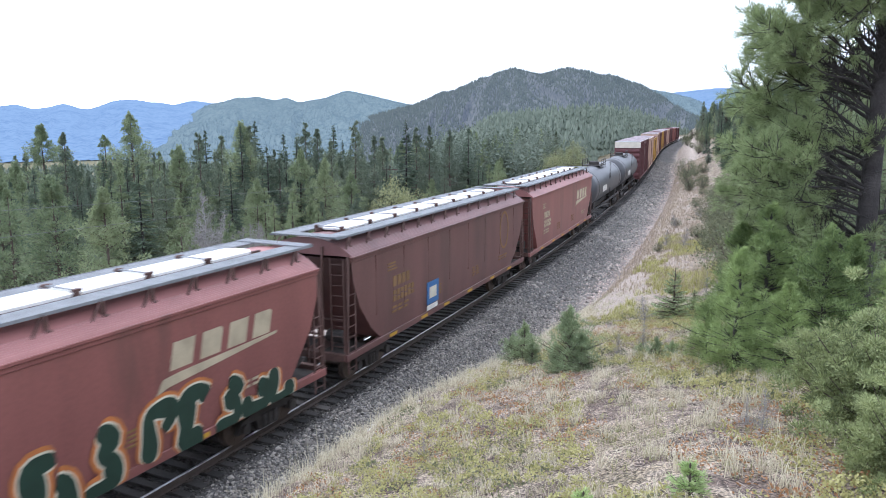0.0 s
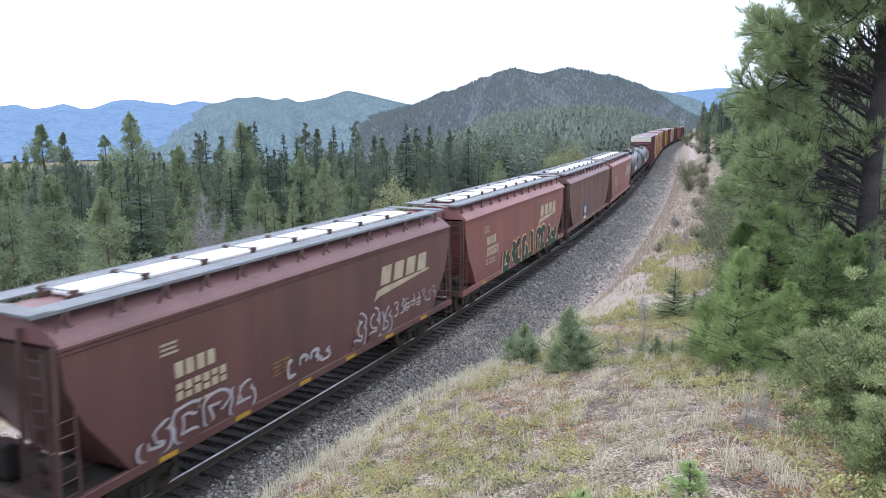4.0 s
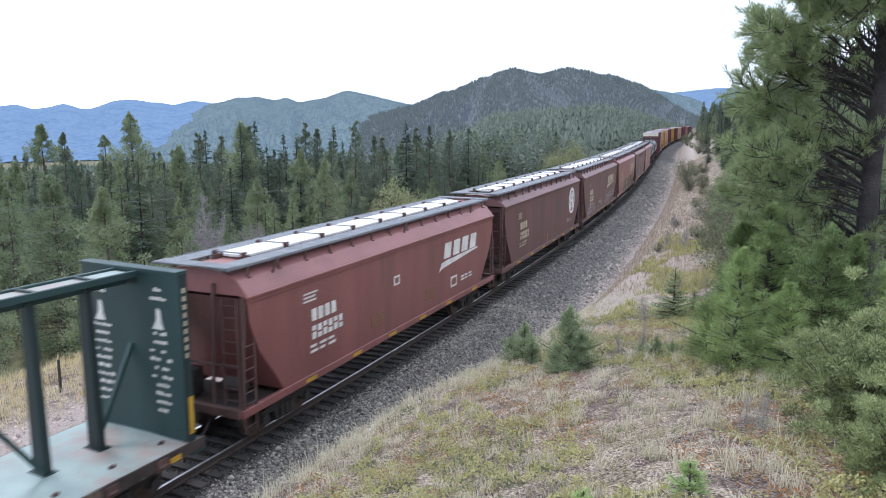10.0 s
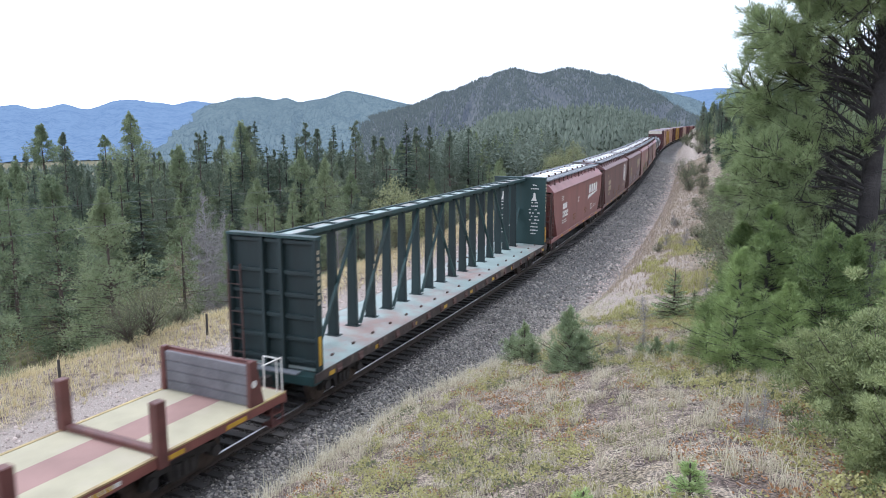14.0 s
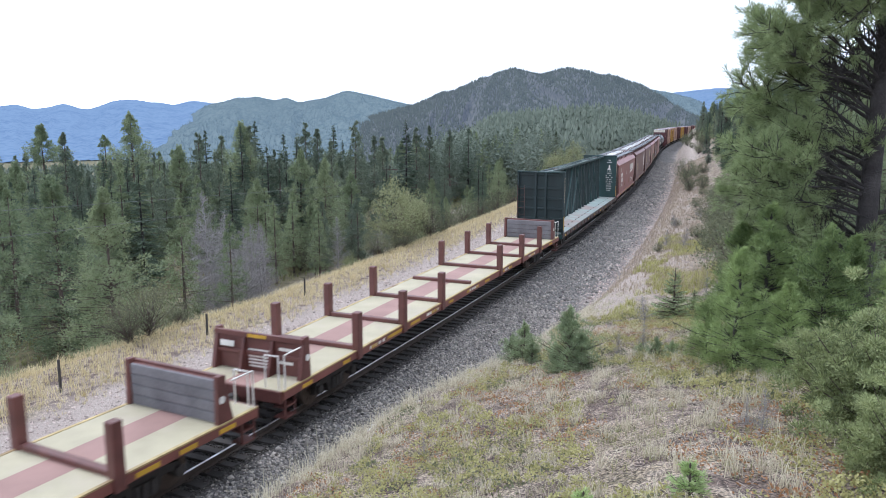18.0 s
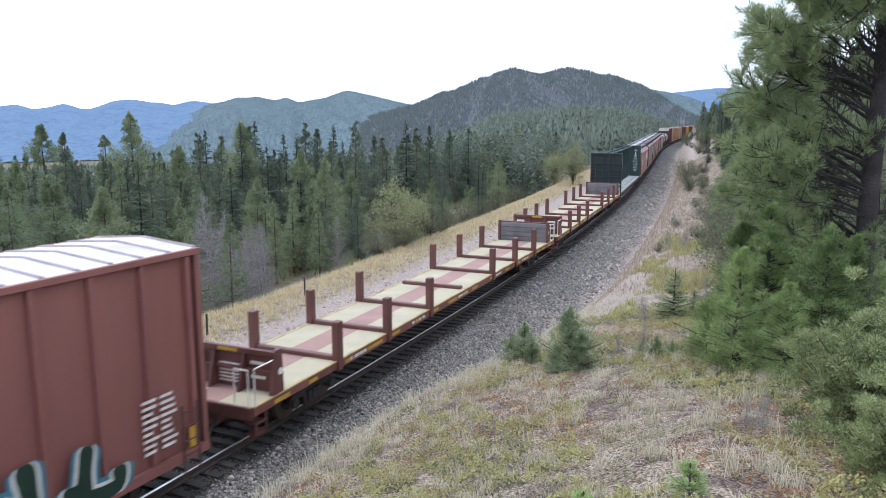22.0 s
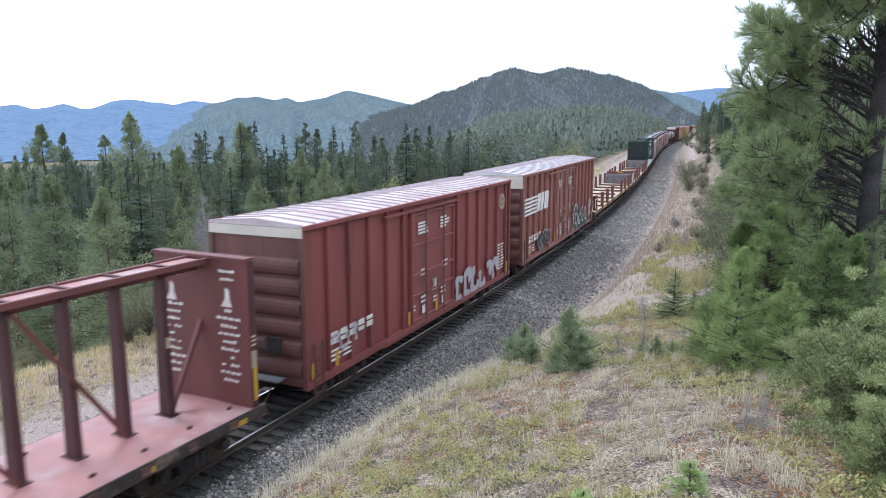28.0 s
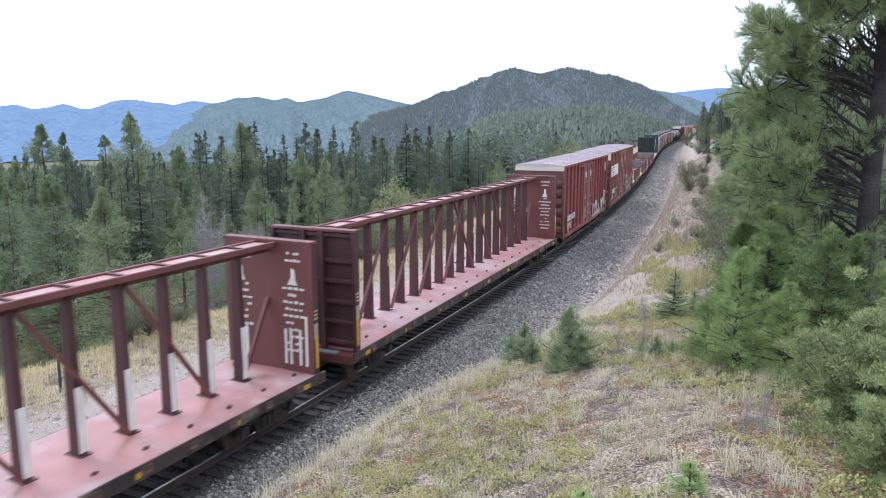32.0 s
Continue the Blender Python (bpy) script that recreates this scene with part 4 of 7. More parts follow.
# ---- centre-beam flat car ----
def centerbeam(front, rear, half, paint, deck_mat, label, seed, white_posts=False):
    car = thing("centerbeam_flat_car", label, "flat car", "centre-beam flat cars of the freight train")
    w, zd, top = 1.42, 1.14, 4.62 if paint is M_RED else 4.7
    # darker copy of the paint, for grime and for painted shade
    grimy_shaded = M_POSTRED if paint is M_RED else M_POSTGREEN
    dk = Build()
    dk.prism([(-w, zd), (-0.3, zd + 0.03), (0.3, zd + 0.03), (w, zd), (w, zd - 0.06), (-w, zd - 0.06)], -half, half)
    part("deck", dk, deck_mat, car)
    for sx in (-1, 1):
        s = Build()
        s.slab([(-half - 0.35, zd - 0.01), (half + 0.35, zd - 0.01), (half + 0.35, zd - 0.24), (half - 1.5, zd - 0.26), (half - 4.5, zd - 0.31), (-half + 4.5, zd - 0.31), (-half + 1.5, zd - 0.26), (-half - 0.35, zd - 0.24)], *sorted((sx * (w - 0.02), sx * (w + 0.04))))
        part("side_sill", s, M_GRIMYSILL, car, "rusty chipped side sill")
        n = 18
        for k in range(n):
            hw = Build()
            y = -half + 0.8 + k * (2 * half - 1.6) / (n - 1)
            hw.tube((sx * (w + 0.05), y - 0.1, zd - 0.2), (sx * (w + 0.05), y + 0.1, zd - 0.2), 0.05, 8)
            hw.box(*sorted((sx * (w + 0.03), sx * (w + 0.07))), y - 0.13, y + 0.13, zd - 0.27, zd - 0.05)
            part("tie_down_winch", hw, M_DARKOX, car)
            part("deck_hook", Build().box(*sorted((sx * (w - 0.45), sx * (w - 0.40))), y + 0.35, y + 0.47, zd, zd + 0.07), M_DARKOX, car)
    rf = Build()
    for k in range(9):
        y = -half + 0.3 + k * (2 * half - 0.9) / 8
        rf.box(w + 0.041, w + 0.046, y, y + 0.28, zd - 0.24, zd - 0.12)
    each_box("reflector", rf, M_YELLOW, car, "yellow reflectors along the side sill")
    # posts, top chord and braces of the beam
    pitch, shift, first = (1.19, 0.36, 9) if paint is M_RED else (1.195, 0.30, 8)
    n = first + 9
    y0 = shift - first * pitch
    for k in range(n):
        y = y0 + k * pitch
        p = Build()
        p.loft([[(-0.17, y - 0.085, zd), (0.17, y - 0.085, zd), (0.17, y + 0.085, zd), (-0.17, y + 0.085, zd)], [(-0.12, y - 0.075, top - 0.12), (0.12, y - 0.075, top - 0.12), (0.12, y + 0.075, top - 0.12), (-0.12, y + 0.075, top - 0.12)]])
        post = part("post", p, grimy_shaded, car, bevel=0.015)
        f = Build()
        f.box(-0.24, 0.24, y - 0.14, y + 0.14, zd + 0.01, zd + 0.05)
        part("foot_plate", f, grimy_shaded, post)
        if white_posts:
            part("white_band", Build().loft([[(0.162, y - 0.09, zd + 0.1), (0.176, y - 0.09, zd + 0.1), (0.176, y + 0.09, zd + 0.1), (0.162, y + 0.09, zd + 0.1)], [(0.145, y - 0.085, zd + 1.45), (0.156, y - 0.085, zd + 1.45), (0.156, y + 0.085, zd + 1.45), (0.145, y + 0.085, zd + 1.45)]]), M_LETTER, post, "white paint on the lower post")
        elif k % 7 == 3:
            part("mark", Build().box(0.14, 0.155, y - 0.05, y + 0.05, 2.75, 3.0), M_CREAM, post)
    for sx in (-1, 1):
        part("top_chord", Build().box(*sorted((sx * 0.28, sx * 0.36)), -half + 0.15, half - 0.15, top - 0.14, top), paint, car, bevel=0.012)
    # rungs in the dark paint: shadow bars across the plate put into colour
    for k in range(n):
        part("chord_rung", Build().box(-0.275, 0.275, y0 + k * pitch - 0.04, y0 + k * pitch + 0.04, top - 0.045, top - 0.004), grimy_shaded, car)
    # pale deck paint stands in for the sky reflected on this plate
    part("chord_plate", Build().box(-0.275, 0.275, -half + 0.2, half - 0.2, top - 0.065, top - 0.05), deck_mat, car, "plate between the chord rails, coloured pale for sky reflection")
    part("chord_web", Build().box(-0.05, 0.05, -half + 0.15, half - 0.15, top - 0.3, top - 0.1), paint, car)
    # long braces, each over two bays, leaning towards the middle of the car
    for foot, head in ((-8, -6), (-6, -4), (-4, -2), (-2, 0), (1, -1), (3, 1), (5, 3), (7, 5)):
        lead = 0.12 if head > foot else -0.12
        part("brace", Build().beam((0.19, shift + foot * pitch + lead, zd + 0.1), (0.15, shift + head * pitch - lead * 0.6, top - 0.25), 0.09, 0.08), paint, car)
    for sy in (-1, 1):
        b = Build()
        yo = sy * (half + 0.16)
        b.box(-w, w, *sorted((sy * (half - 0.10), sy * (half - 0.04))), zd, top)
        bulk = part("bulkhead", b, paint, car, bevel=0.012)
        # thin added sheet carries the dark of grime and of the face turned away
        part("outer_sheet", Build().box(-w + 0.02, w - 0.02, *sorted((sy * (half - 0.037), sy * (half - 0.03))), zd + 0.02, top - 0.04), grimy_shaded, bulk, "outer face darkened for grime and shade")
        for x, dx in ((-w + 0.05, 0.05), (-0.30, 0.06), (0.30, 0.06), (w - 0.05, 0.05)):
            part("stiffener", Build().box(x - dx, x + dx, *sorted((sy * (half - 0.04), yo)), zd - 0.3, top - 0.02), grimy_shaded, bulk, bevel=0.012)
        for z in (1.35, 1.95, 2.55, 3.15, 3.75, top - 0.12):
            part("rib", Build().box(-w + 0.1, w - 0.1, *sorted((sy * (half - 0.04), sy * (half + 0.08))), z - 0.06, z + 0.06), grimy_shaded, bulk, bevel=0.012)
        part("bulkhead_cap", Build().box(-w - 0.01, w + 0.01, *sorted((sy * (half - 0.14), yo)), top - 0.02, top + 0.05), paint, bulk)
        gs = Build()
        gs.beam((0.0, sy * (half - 0.1), 3.1), (0.0, sy * (half - 1.15), zd + 0.1), 0.1, 0.09)
        part("brace", gs, paint, bulk)
        part("ladder", ladder(-w + 0.05, yo + sy * 0.05, zd - 0.3, 3.9, 0.42, "x", 8), M_DARKOX, car)
        ep = Build()
        ep.box(-w, w, *sorted((sy * half, sy * (half + 0.4))), zd - 0.32, zd - 0.08)
        part("end_sill", ep, paint, car)
        part("crossover_platform", Build().box(-0.9, 0.9, *sorted((sy * (half + 0.2), sy * (half + 0.46))), zd - 0.06, zd - 0.02), M_GALV, car)
        # loading instructions on the inner face, as bars
        rng = random.Random(seed + sy)
        t = Build()
        y = sy * (half - 0.104)
        for x0, x1 in ((0.42, 1.30), (-1.30, -0.42)):
            for r in range(15):
                z = 4.3 - r * 0.185
                if 3.45 < z < 3.95:
                    continue
                ww = (x1 - x0) * rng.uniform(0.4, 0.95)
                xc = (x0 + x1) / 2
                for q in range(4):
                    if rng.random() < 0.85:
                        t.box(xc - ww / 2 + q * ww / 4, xc - ww / 2 + (q + 0.75) * ww / 4, y - 0.004, y + 0.004, z, z + rng.uniform(0.05, 0.08))
            xc = (x0 + x1) / 2 - 0.05
            t.loft([[(xc - 0.16, y - 0.004, 3.5), (xc + 0.16, y - 0.004, 3.5), (xc + 0.10, y - 0.004, 3.66), (xc + 0.08, y - 0.004, 3.9), (xc - 0.02, y - 0.004, 3.95), (xc - 0.04, y - 0.004, 3.7)], [(xc - 0.16, y + 0.004, 3.5), (xc + 0.16, y + 0.004, 3.5), (xc + 0.10, y + 0.004, 3.66), (xc + 0.08, y + 0.004, 3.9), (xc - 0.02, y + 0.004, 3.95), (xc - 0.04, y + 0.004, 3.7)]])
        part("lettering", t, M_LETTER, bulk, "white loading lines as plain bars")
        if white_posts and sy > 0:
            q = Build()
            for x in (0.55, 0.72, 1.02, 1.22, -0.75):
                q.box(x - 0.04, x + 0.04, y - 0.006, y + 0.002, 1.35, 2.3 + 0.4 * (x > 1.1))
            part("white_stripe", q, M_LETTER, bulk, "white upright paint stripes")
        o = Build()
        yy = sy * (half + 0.163)
        if paint is M_RED:
            for z in (2.62, 2.72, 2.82):
                o.box(w + 0.0, w + 0.012, *sorted((sy * (half - 0.02), sy * (half + 0.12))), z, z + 0.045)
            for u in (0.0, 0.09):
                o.box(w + 0.0, w + 0.012, *sorted((sy * (half - 0.03 + u), sy * (half + 0.03 + u))), 2.1, 2.5)
        else:
            for k in range(9):
                z = 4.3 - k * 0.17
                o.box(w + 0.0, w + 0.012, *sorted((sy * (half + 0.0), sy * (half + 0.08))), z, z + 0.10)
        part("lettering", o, M_CREAM, bulk, "white letters down the bulkhead edge as plain bars")
        part("reflector", Build().box(w, w + 0.014, *sorted((sy * half, sy * (half + 0.12))), 1.3, 2.1), M_YELLOW, bulk)
    running_gear(car, half - 1.6, half + 0.35, paint, (0.6, 1.08))
    return car, (front + rear) / 2


# ---- flat car with stakes ----
def stake_flat(front, rear, mid, label, seed, stakes):
    car = thing("bulkhead_flat_car", label, "flat car", "stake flat cars of the freight train")
    w, zd, half = 1.40, 1.17, 13.35
    for x0, x1, mat, lab in ((-w, -0.42, M_DECKCREAM, "cream deck strip"), (-0.42, 0.42, M_DECKRED, "red primer deck strip"), (0.42, w, M_DECKCREAM, "cream deck strip")):
        part("deck", Build().box(x0, x1, -half, half, zd - 0.06, zd), mat, car, lab)
    for sx in (-1, 1):
        s = Build()
        s.slab([(-half, zd - 0.005), (half, zd - 0.005), (half, zd - 0.22), (half - 3.5, zd - 0.22), (half - 5.5, zd - 0.26), (-half + 5.5, zd - 0.26), (-half + 3.5, zd - 0.22), (-half, zd - 0.22)], *sorted((sx * (w - 0.02), sx * (w + 0.05))))
        part("side_sill", s, M_SILLRED, car)
        part("edge_strip", Build().box(*sorted((sx * (w - 0.03), sx * (w + 0.052))), -half, half, zd - 0.025, zd + 0.012), M_DECKEDGE, car, "worn yellow deck edge")
    m = Build()
    rng = random.Random(seed)
    y = -half + 0.8
    while y < half - 1:
        a = rng.uniform(0.3, 1.0)
        m.box(w + 0.05, w + 0.056, y, y + a, zd - 0.19, zd - 0.09)
        y += a + rng.uniform(0.4, 1.6)
    each_box("reflector", m, M_YELLOW, car, "yellow reflectors and marks on the side sill")
    l = Build()
    for k in range(5):
        marks(l, w + 0.052, -9 + k * 4.1, zd - 0.18, 1.1, 1, 0.09, 0.05, rng, 4)
    part("lettering", l, M_LETTER, car, "white marks on the side sill as plain bars")
    for y, full in stakes:
        bunk = Build()
        bunk.box(-w + 0.12, w - 0.12, y - 0.10, y + 0.10, zd + 0.004, zd + 0.13)
        part("bunk", bunk, M_STAKE, car, "low cross bunk with a worn top", bevel=0.015)
        if full:
            for sx in (-1, 1):
                k = Build()
                k.box(*sorted((sx * (w - 0.10), sx * (w + 0.12))), y - 0.13, y + 0.13, zd - 0.27, zd + 1.12)
                part("stake", k, M_STAKE, car, bevel=0.02)
    for sy in (-1, 1):
        yb = sy * (half - 1.1)
        f = Build()
        f.box(-w + 0.02, w - 0.02, *sorted((yb, yb + sy * 0.1)), zd, zd + 1.0)
        bulk = part("bulkhead", f, M_STAKE, car, bevel=0.015)
        for sx in (-1, 1):
            g = Build()
            g.slab([(yb - sy * 0.14, zd), (yb + sy * 0.34, zd), (yb + sy * 0.10, zd + 1.10), (yb - sy * 0.10, zd + 1.10)], *sorted((sx * (w - 0.10), sx * (w + 0.03))))
            part("bulkhead_end_post", g, M_STAKE, bulk, bevel=0.015)
        for k in range(4):
            part("plank", Build().box(-w + 0.11, w - 0.11, *sorted((yb - sy * 0.07, yb - sy * 0.002)), zd + 0.01 + k * 0.25, zd + 0.245 + k * 0.25), M_PLANK, bulk, "weathered grey plank", bevel=0.012)
        c = Build()
        for x in (-0.45, 0.45):
            c.slab([(yb + sy * 0.09, zd), (yb + sy * 0.42, zd), (yb + sy * 0.14, zd + 1.0), (yb + sy * 0.09, zd + 1.0)], x - 0.04, x + 0.04)
        c.box(-w, w, *sorted((yb + sy * 0.08, yb + sy * 0.18)), zd + 0.92, zd + 1.06)
        c.box(-w, w, *sorted((yb + sy * 0.08, yb + sy * 0.16)), zd + 0.45, zd + 0.55)
        part("stiffener", c, M_STAKE, bulk, bevel=0.01)
        tx = Build()
        yt = yb + sy * 0.185
        tx.box(-1.2, -0.75, yt - 0.003, yt + 0.003, zd + 0.62, zd + 0.78)
        for r in range(6):
            tx.box(-0.35, 0.3, yb + sy * 0.10, yb + sy * 0.11, zd + 0.12 + r * 0.09, zd + 0.16 + r * 0.09)
        for r in range(2):
            tx.box(0.62, 1.05, yb + sy * 0.1, yb + sy * 0.11, zd + 0.3 + r * 0.36, zd + 0.38 + r * 0.36)
        each_piece("lettering", tx, M_LETTER, bulk, "white marks on the outer face as plain bars")
        part("mark", Build().box(-0.3, 0.3, *sorted((yt, yt + sy * 0.006)), zd + 0.94, zd + 1.03), M_YELLOW, bulk)
        part("disc", Build().tube((w + 0.028, yb, zd + 0.55), (w + 0.036, yb, zd + 0.55), 0.09, 14), M_LETTER, bulk, "small white disc")
        h = Build()
        for x in (0.85, 1.25):
            h.tube((x, sy * (half - 0.08), zd), (x, sy * (half - 0.08), zd + 0.85), 0.02, 6)
        h.tube((0.85, sy * (half - 0.08), zd + 0.85), (1.25, sy * (half - 0.08), zd + 0.85), 0.02, 6)
        h.tube((w + 0.02, sy * (half - 0.1), zd), (w + 0.02, sy * (half - 0.1), zd + 0.9), 0.02, 6)
        h.tube((w + 0.02, sy * (half - 0.8), zd + 0.9), (w + 0.02, sy * (half - 0.1), zd + 0.9), 0.02, 6)
        part("handrail", h, M_LETTER, car, "worn white-tipped grab rails")
        es = Build()
        es.box(-w, w, *sorted((sy * (half - 0.02), sy * (half + 0.08))), zd - 0.3, zd - 0.005)
        es.box(w - 0.32, w + 0.02, *sorted((sy * (half - 0.5), sy * (half - 0.08))), 0.42, 0.46)
        es.box(w - 0.32, w + 0.02, *sorted((sy * (half - 0.5), sy * (half - 0.08))), 0.70, 0.74)
        for yy in (half - 0.5, half - 0.1):
            es.box(w - 0.02, w + 0.02, *sorted((sy * yy - 0.02, sy * yy + 0.02)), 0.42, zd - 0.2)
        part("end_sill", es, M_STAKE, car)
    running_gear(car, half - 3.0, half + 0.0, M_STAKE, (0.55, 1.10))
    return car, (front + rear) / 2


# ---- tank car ----
def tank_car(front, rear, label):
    car = thing("tank_car", label, "tank car", "tank cars of the freight train")
    half, r, zc = (front - rear) / 2 - 1.3, 1.42, 2.62
    t = Build()
    rings = []
    for y, k in ((-half, 0.0), (-half + 0.08, 0.45), (-half + 0.25, 0.78), (-half + 0.5, 0.95), (-half + 0.75, 1.0), (half - 0.75, 1.0), (half - 0.5, 0.95), (half - 0.25, 0.78), (half - 0.08, 0.45), (half, 0.02)):
        rings.append([(r * max(k, 0.02) * math.cos(a), y, zc + r * max(k, 0.02) * math.sin(a)) for a in np.linspace(0, 2 * math.pi, 33)[:-1]])
    t.loft(rings)
    part("tank", t, M_TANK, car, "glossy grey-black tank shell", smooth_angle=50)
    part("manway", Build().tube((0, 0, zc + r - 0.1), (0, 0, zc + r + 0.32), 0.42, 16), M_STEEL, car, smooth_angle=40)
    h = Build()
    for sx in (-1, 1):
        for z in (0.45, 0.75):
            h.tube((sx * 0.75, -1.2, zc + r + z - 0.25), (sx * 0.75, 1.2, zc + r + z - 0.25), 0.03, 6)
        for y in (-1.2, 0, 1.2):
            h.tube((sx * 0.75, y, zc + r - 0.3), (sx * 0.75, y, zc + r + 0.5), 0.03, 6)
    part("guard_rail", h, M_STEEL, car)
    part("walkway", Build().box(-0.8, 0.8, -1.25, 1.25, zc + r + 0.02, zc + r + 0.06), M_STEEL, car)
    part("ladder", ladder(1.36, -0.25, 0.7, zc + r + 0.3, 0.5, "y", 10), M_STEEL, car)
    for y in (-half + 1.7, half - 1.7):
        part("saddle", Build().slab([(y - 0.4, 1.0), (y + 0.4, 1.0), (y + 0.25, 1.9), (y - 0.25, 1.9)], -1.05, 1.05), M_STEEL, car)
        part("band", Build().tube((0, y - 0.06, zc), (0, y + 0.06, zc), r + 0.012, 32), M_STEEL, car)
    part("lettering", skew_blocks(Build(), r + 0.01, -half * 0.55, -half * 0.55 + 2.2, zc - 0.35, zc + 0.1, 4, 0.0), M_LETTER, car, "white lettering as plain blocks")
    part("side_sill", Build().box(1.0, 1.12, -half, half, 1.0, 1.12), M_STEEL, car)
    running_gear(car, half - 1.6, half + 0.35, M_STEEL)
    return car, (front + rear) / 2


# ---- the train, from its far end to its near end (metres along the line when t = 16 s) ----
HB_LABEL = "covered grain hopper car, "
G1 = [(M_GR_CREAM, 0.045, "cream outline of the sprayed letters"), (M_GR_GREEN, 0.0, "dark green fill of the sprayed letters")]
TRAIN = [
    boxcar(404.2, 385.4, 8.6, 1.5, 5.0, M_BOXDARK, M_ROOF, 0.0, "brown box car far up the train", 28, far=True),
    boxcar(385.4, 366.6, 8.6, 1.5, 5.0, M_BOX, M_BOXDARK, 0.0, "faded red box car far up the train", 29, far=True),
    boxcar(366.6, 347.8, 8.6, 1.5, 5.0, M_BOXDARK, M_BOXDARK, 0.0, "dark maroon box car with a dull roof", 30, far=True),
    boxcar(347.8, 329.0, 8.6, 1.5, 5.0, M_TAN, M_ROOF, 0.0, "faded pink-buff box car with a white roof", 27, far=True),
    boxcar(329.0, 310.0, 8.6, 1.5, 5.0, M_BOXDARK, M_ROOF, 0.0, "brown box car far up the train", 31, far=True),
    boxcar(310.0, 291.2, 8.6, 1.5, 5.0, M_OCHRE, M_ROOF, 0.0, "ochre yellow box car with a pale roof", 32, far=True),
    boxcar(291.2, 272.4, 8.6, 1.5, 5.0, M_BOXDARK, M_BOXDARK, 0.0, "dark maroon box car with a dull roof", 33, far=True),
    boxcar(272.4, 253.6, 8.6, 1.5, 5.1, M_TAN, M_ROOF, 0.0, "faded pink-buff box car with a white roof", 34, far=True),
    boxcar(253.6, 234.8, 8.6, 1.5, 4.7, M_OCHRE, M_BOXDARK, 0.0, "ochre box car with a brown roof", 35, far=True),
    boxcar(234.8, 215.6, 8.6, 1.5, 5.1, M_TAN, M_ROOF, 0.0, "buff and brown box car with a white roof", 36, far=True),
    boxcar(215.6, 196.4, 8.9, 1.5, 5.2, M_BOXDARK, M_ROOF, 0.7, "dark maroon box car with a pale roof and end band", 37, far=True),
    tank_car(196.4, 178.1, "grey-black tank car with a railed manway"),
    tank_car(178.1, 159.85, "grey-black tank car with white letters"),
    hopper(159.85, 142.0, M_OXIDE, HB_LABEL + "red, with cream company letters", "cream", 1),
    hopper(142.0, 124.15, M_BROWN, HB_LABEL + "dark brown, with a rubbed gold emblem", "old", 2),
    hopper(124.15, 106.3, M_OXIDE, HB_LABEL + "red, with green graffiti along the sill", "grey", 3),
    hopper(106.3, 88.5, M_BROWN, HB_LABEL + "brown, with silver graffiti scrawls", "cream", 4),
    hopper(88.5, 70.65, M_BROWN, HB_LABEL + "brown, with a round cream emblem", "circle", 5),
    hopper(70.65, 52.85, M_OXIDE, HB_LABEL + "clean red, with white company letters", "red", 6),
    centerbeam(52.85, 28.55, 10.98, M_GREEN, M_GREENDECK, "empty dark green centre-beam lumber flat car", 7),
    stake_flat(28.55, 0.87, 0, "empty flat car with red stakes and low plank bulkheads", 8, [(y - 14.71, f) for y, f in ((5.06, 1), (8.03, 1), (11.22, 1), (14.5, 0), (17.77, 1), (21.05, 1), (24.17, 1))]),
    stake_flat(0.87, -26.75, 0, "empty flat car with red stakes and low plank bulkheads", 9, [(y + 12.94, f) for y, f in ((-22.51, 1), (-19.54, 1), (-16.32, 1), (-13.0, 0), (-9.73, 1), (-6.56, 1), (-3.45, 1))]),
    boxcar(-26.75, -46.87, 9.15, 1.51, 5.14, M_BOX, M_ROOF, 0.62, "brown-red box car with white logo and graffiti", 10, door=(-2.2, 2.5), logo=True,
           sprays=[(2.7, 7.0, 0.95, 2.35, 4, [(M_GR_TEAL, 0.16, "teal sprayed cloud"), (M_LETTER, 0.07, "white sprayed outline"), (M_GR_GREEN, 0.0, "dark green sprayed fill")], 5), (-6.3, -3.7, 0.95, 1.9, 4, [(M_GR_GREY, 0.06, "silver sprayed outline"), (M_GR_BLACK, 0.0, "black sprayed fill")], 9)]),
    boxcar(-46.87, -65.1, 8.15, 1.49, 5.08, M_BOXRED, M_ROOFPINK, 0.28, "deep red box car with silver graffiti", 11, door=(-2.0, 1.6),
           sprays=[(1.75, 6.6, 1.0, 1.95, 6, [(M_GR_GREY, 0.0, "silver sprayed scrawl")], 4), (-7.0, -5.6, 1.5, 2.1, 3, [(M_GR_GREY, -0.03, "silver sprayed tag")], 14)]),
    centerbeam(-65.1, -89.55, 11.15, M_RED, M_REDDECK, "empty red centre-beam lumber flat car", 12),
    centerbeam(-89.55, -114.0, 11.15, M_RED, M_REDDECK, "empty red centre-beam lumber flat car with white-painted posts", 13, white_posts=True),
]
HOPPER_C, HOPPER_D = TRAIN[15][0], TRAIN[16][0]
spray_piece(HOPPER_C, 1.432, -3.4, 1.6, 1.0, 2.2, 5, [(M_GR_ORANGE, 0.14, "orange sprayed cloud"), *G1], 21, fat=0.40, floor=0.95)
spray_piece(HOPPER_C, 1.432, 2.1, 6.9, 1.0, 2.15, 5, [(M_GR_ORANGE, 0.12, "orange sprayed cloud"), *G1], 26, fat=0.40, floor=0.95)
SILVER = [(M_GR_GREY, 0.035, "silver sprayed outline"), (M_BROWN, -0.035, "bare brown paint inside the letters")]
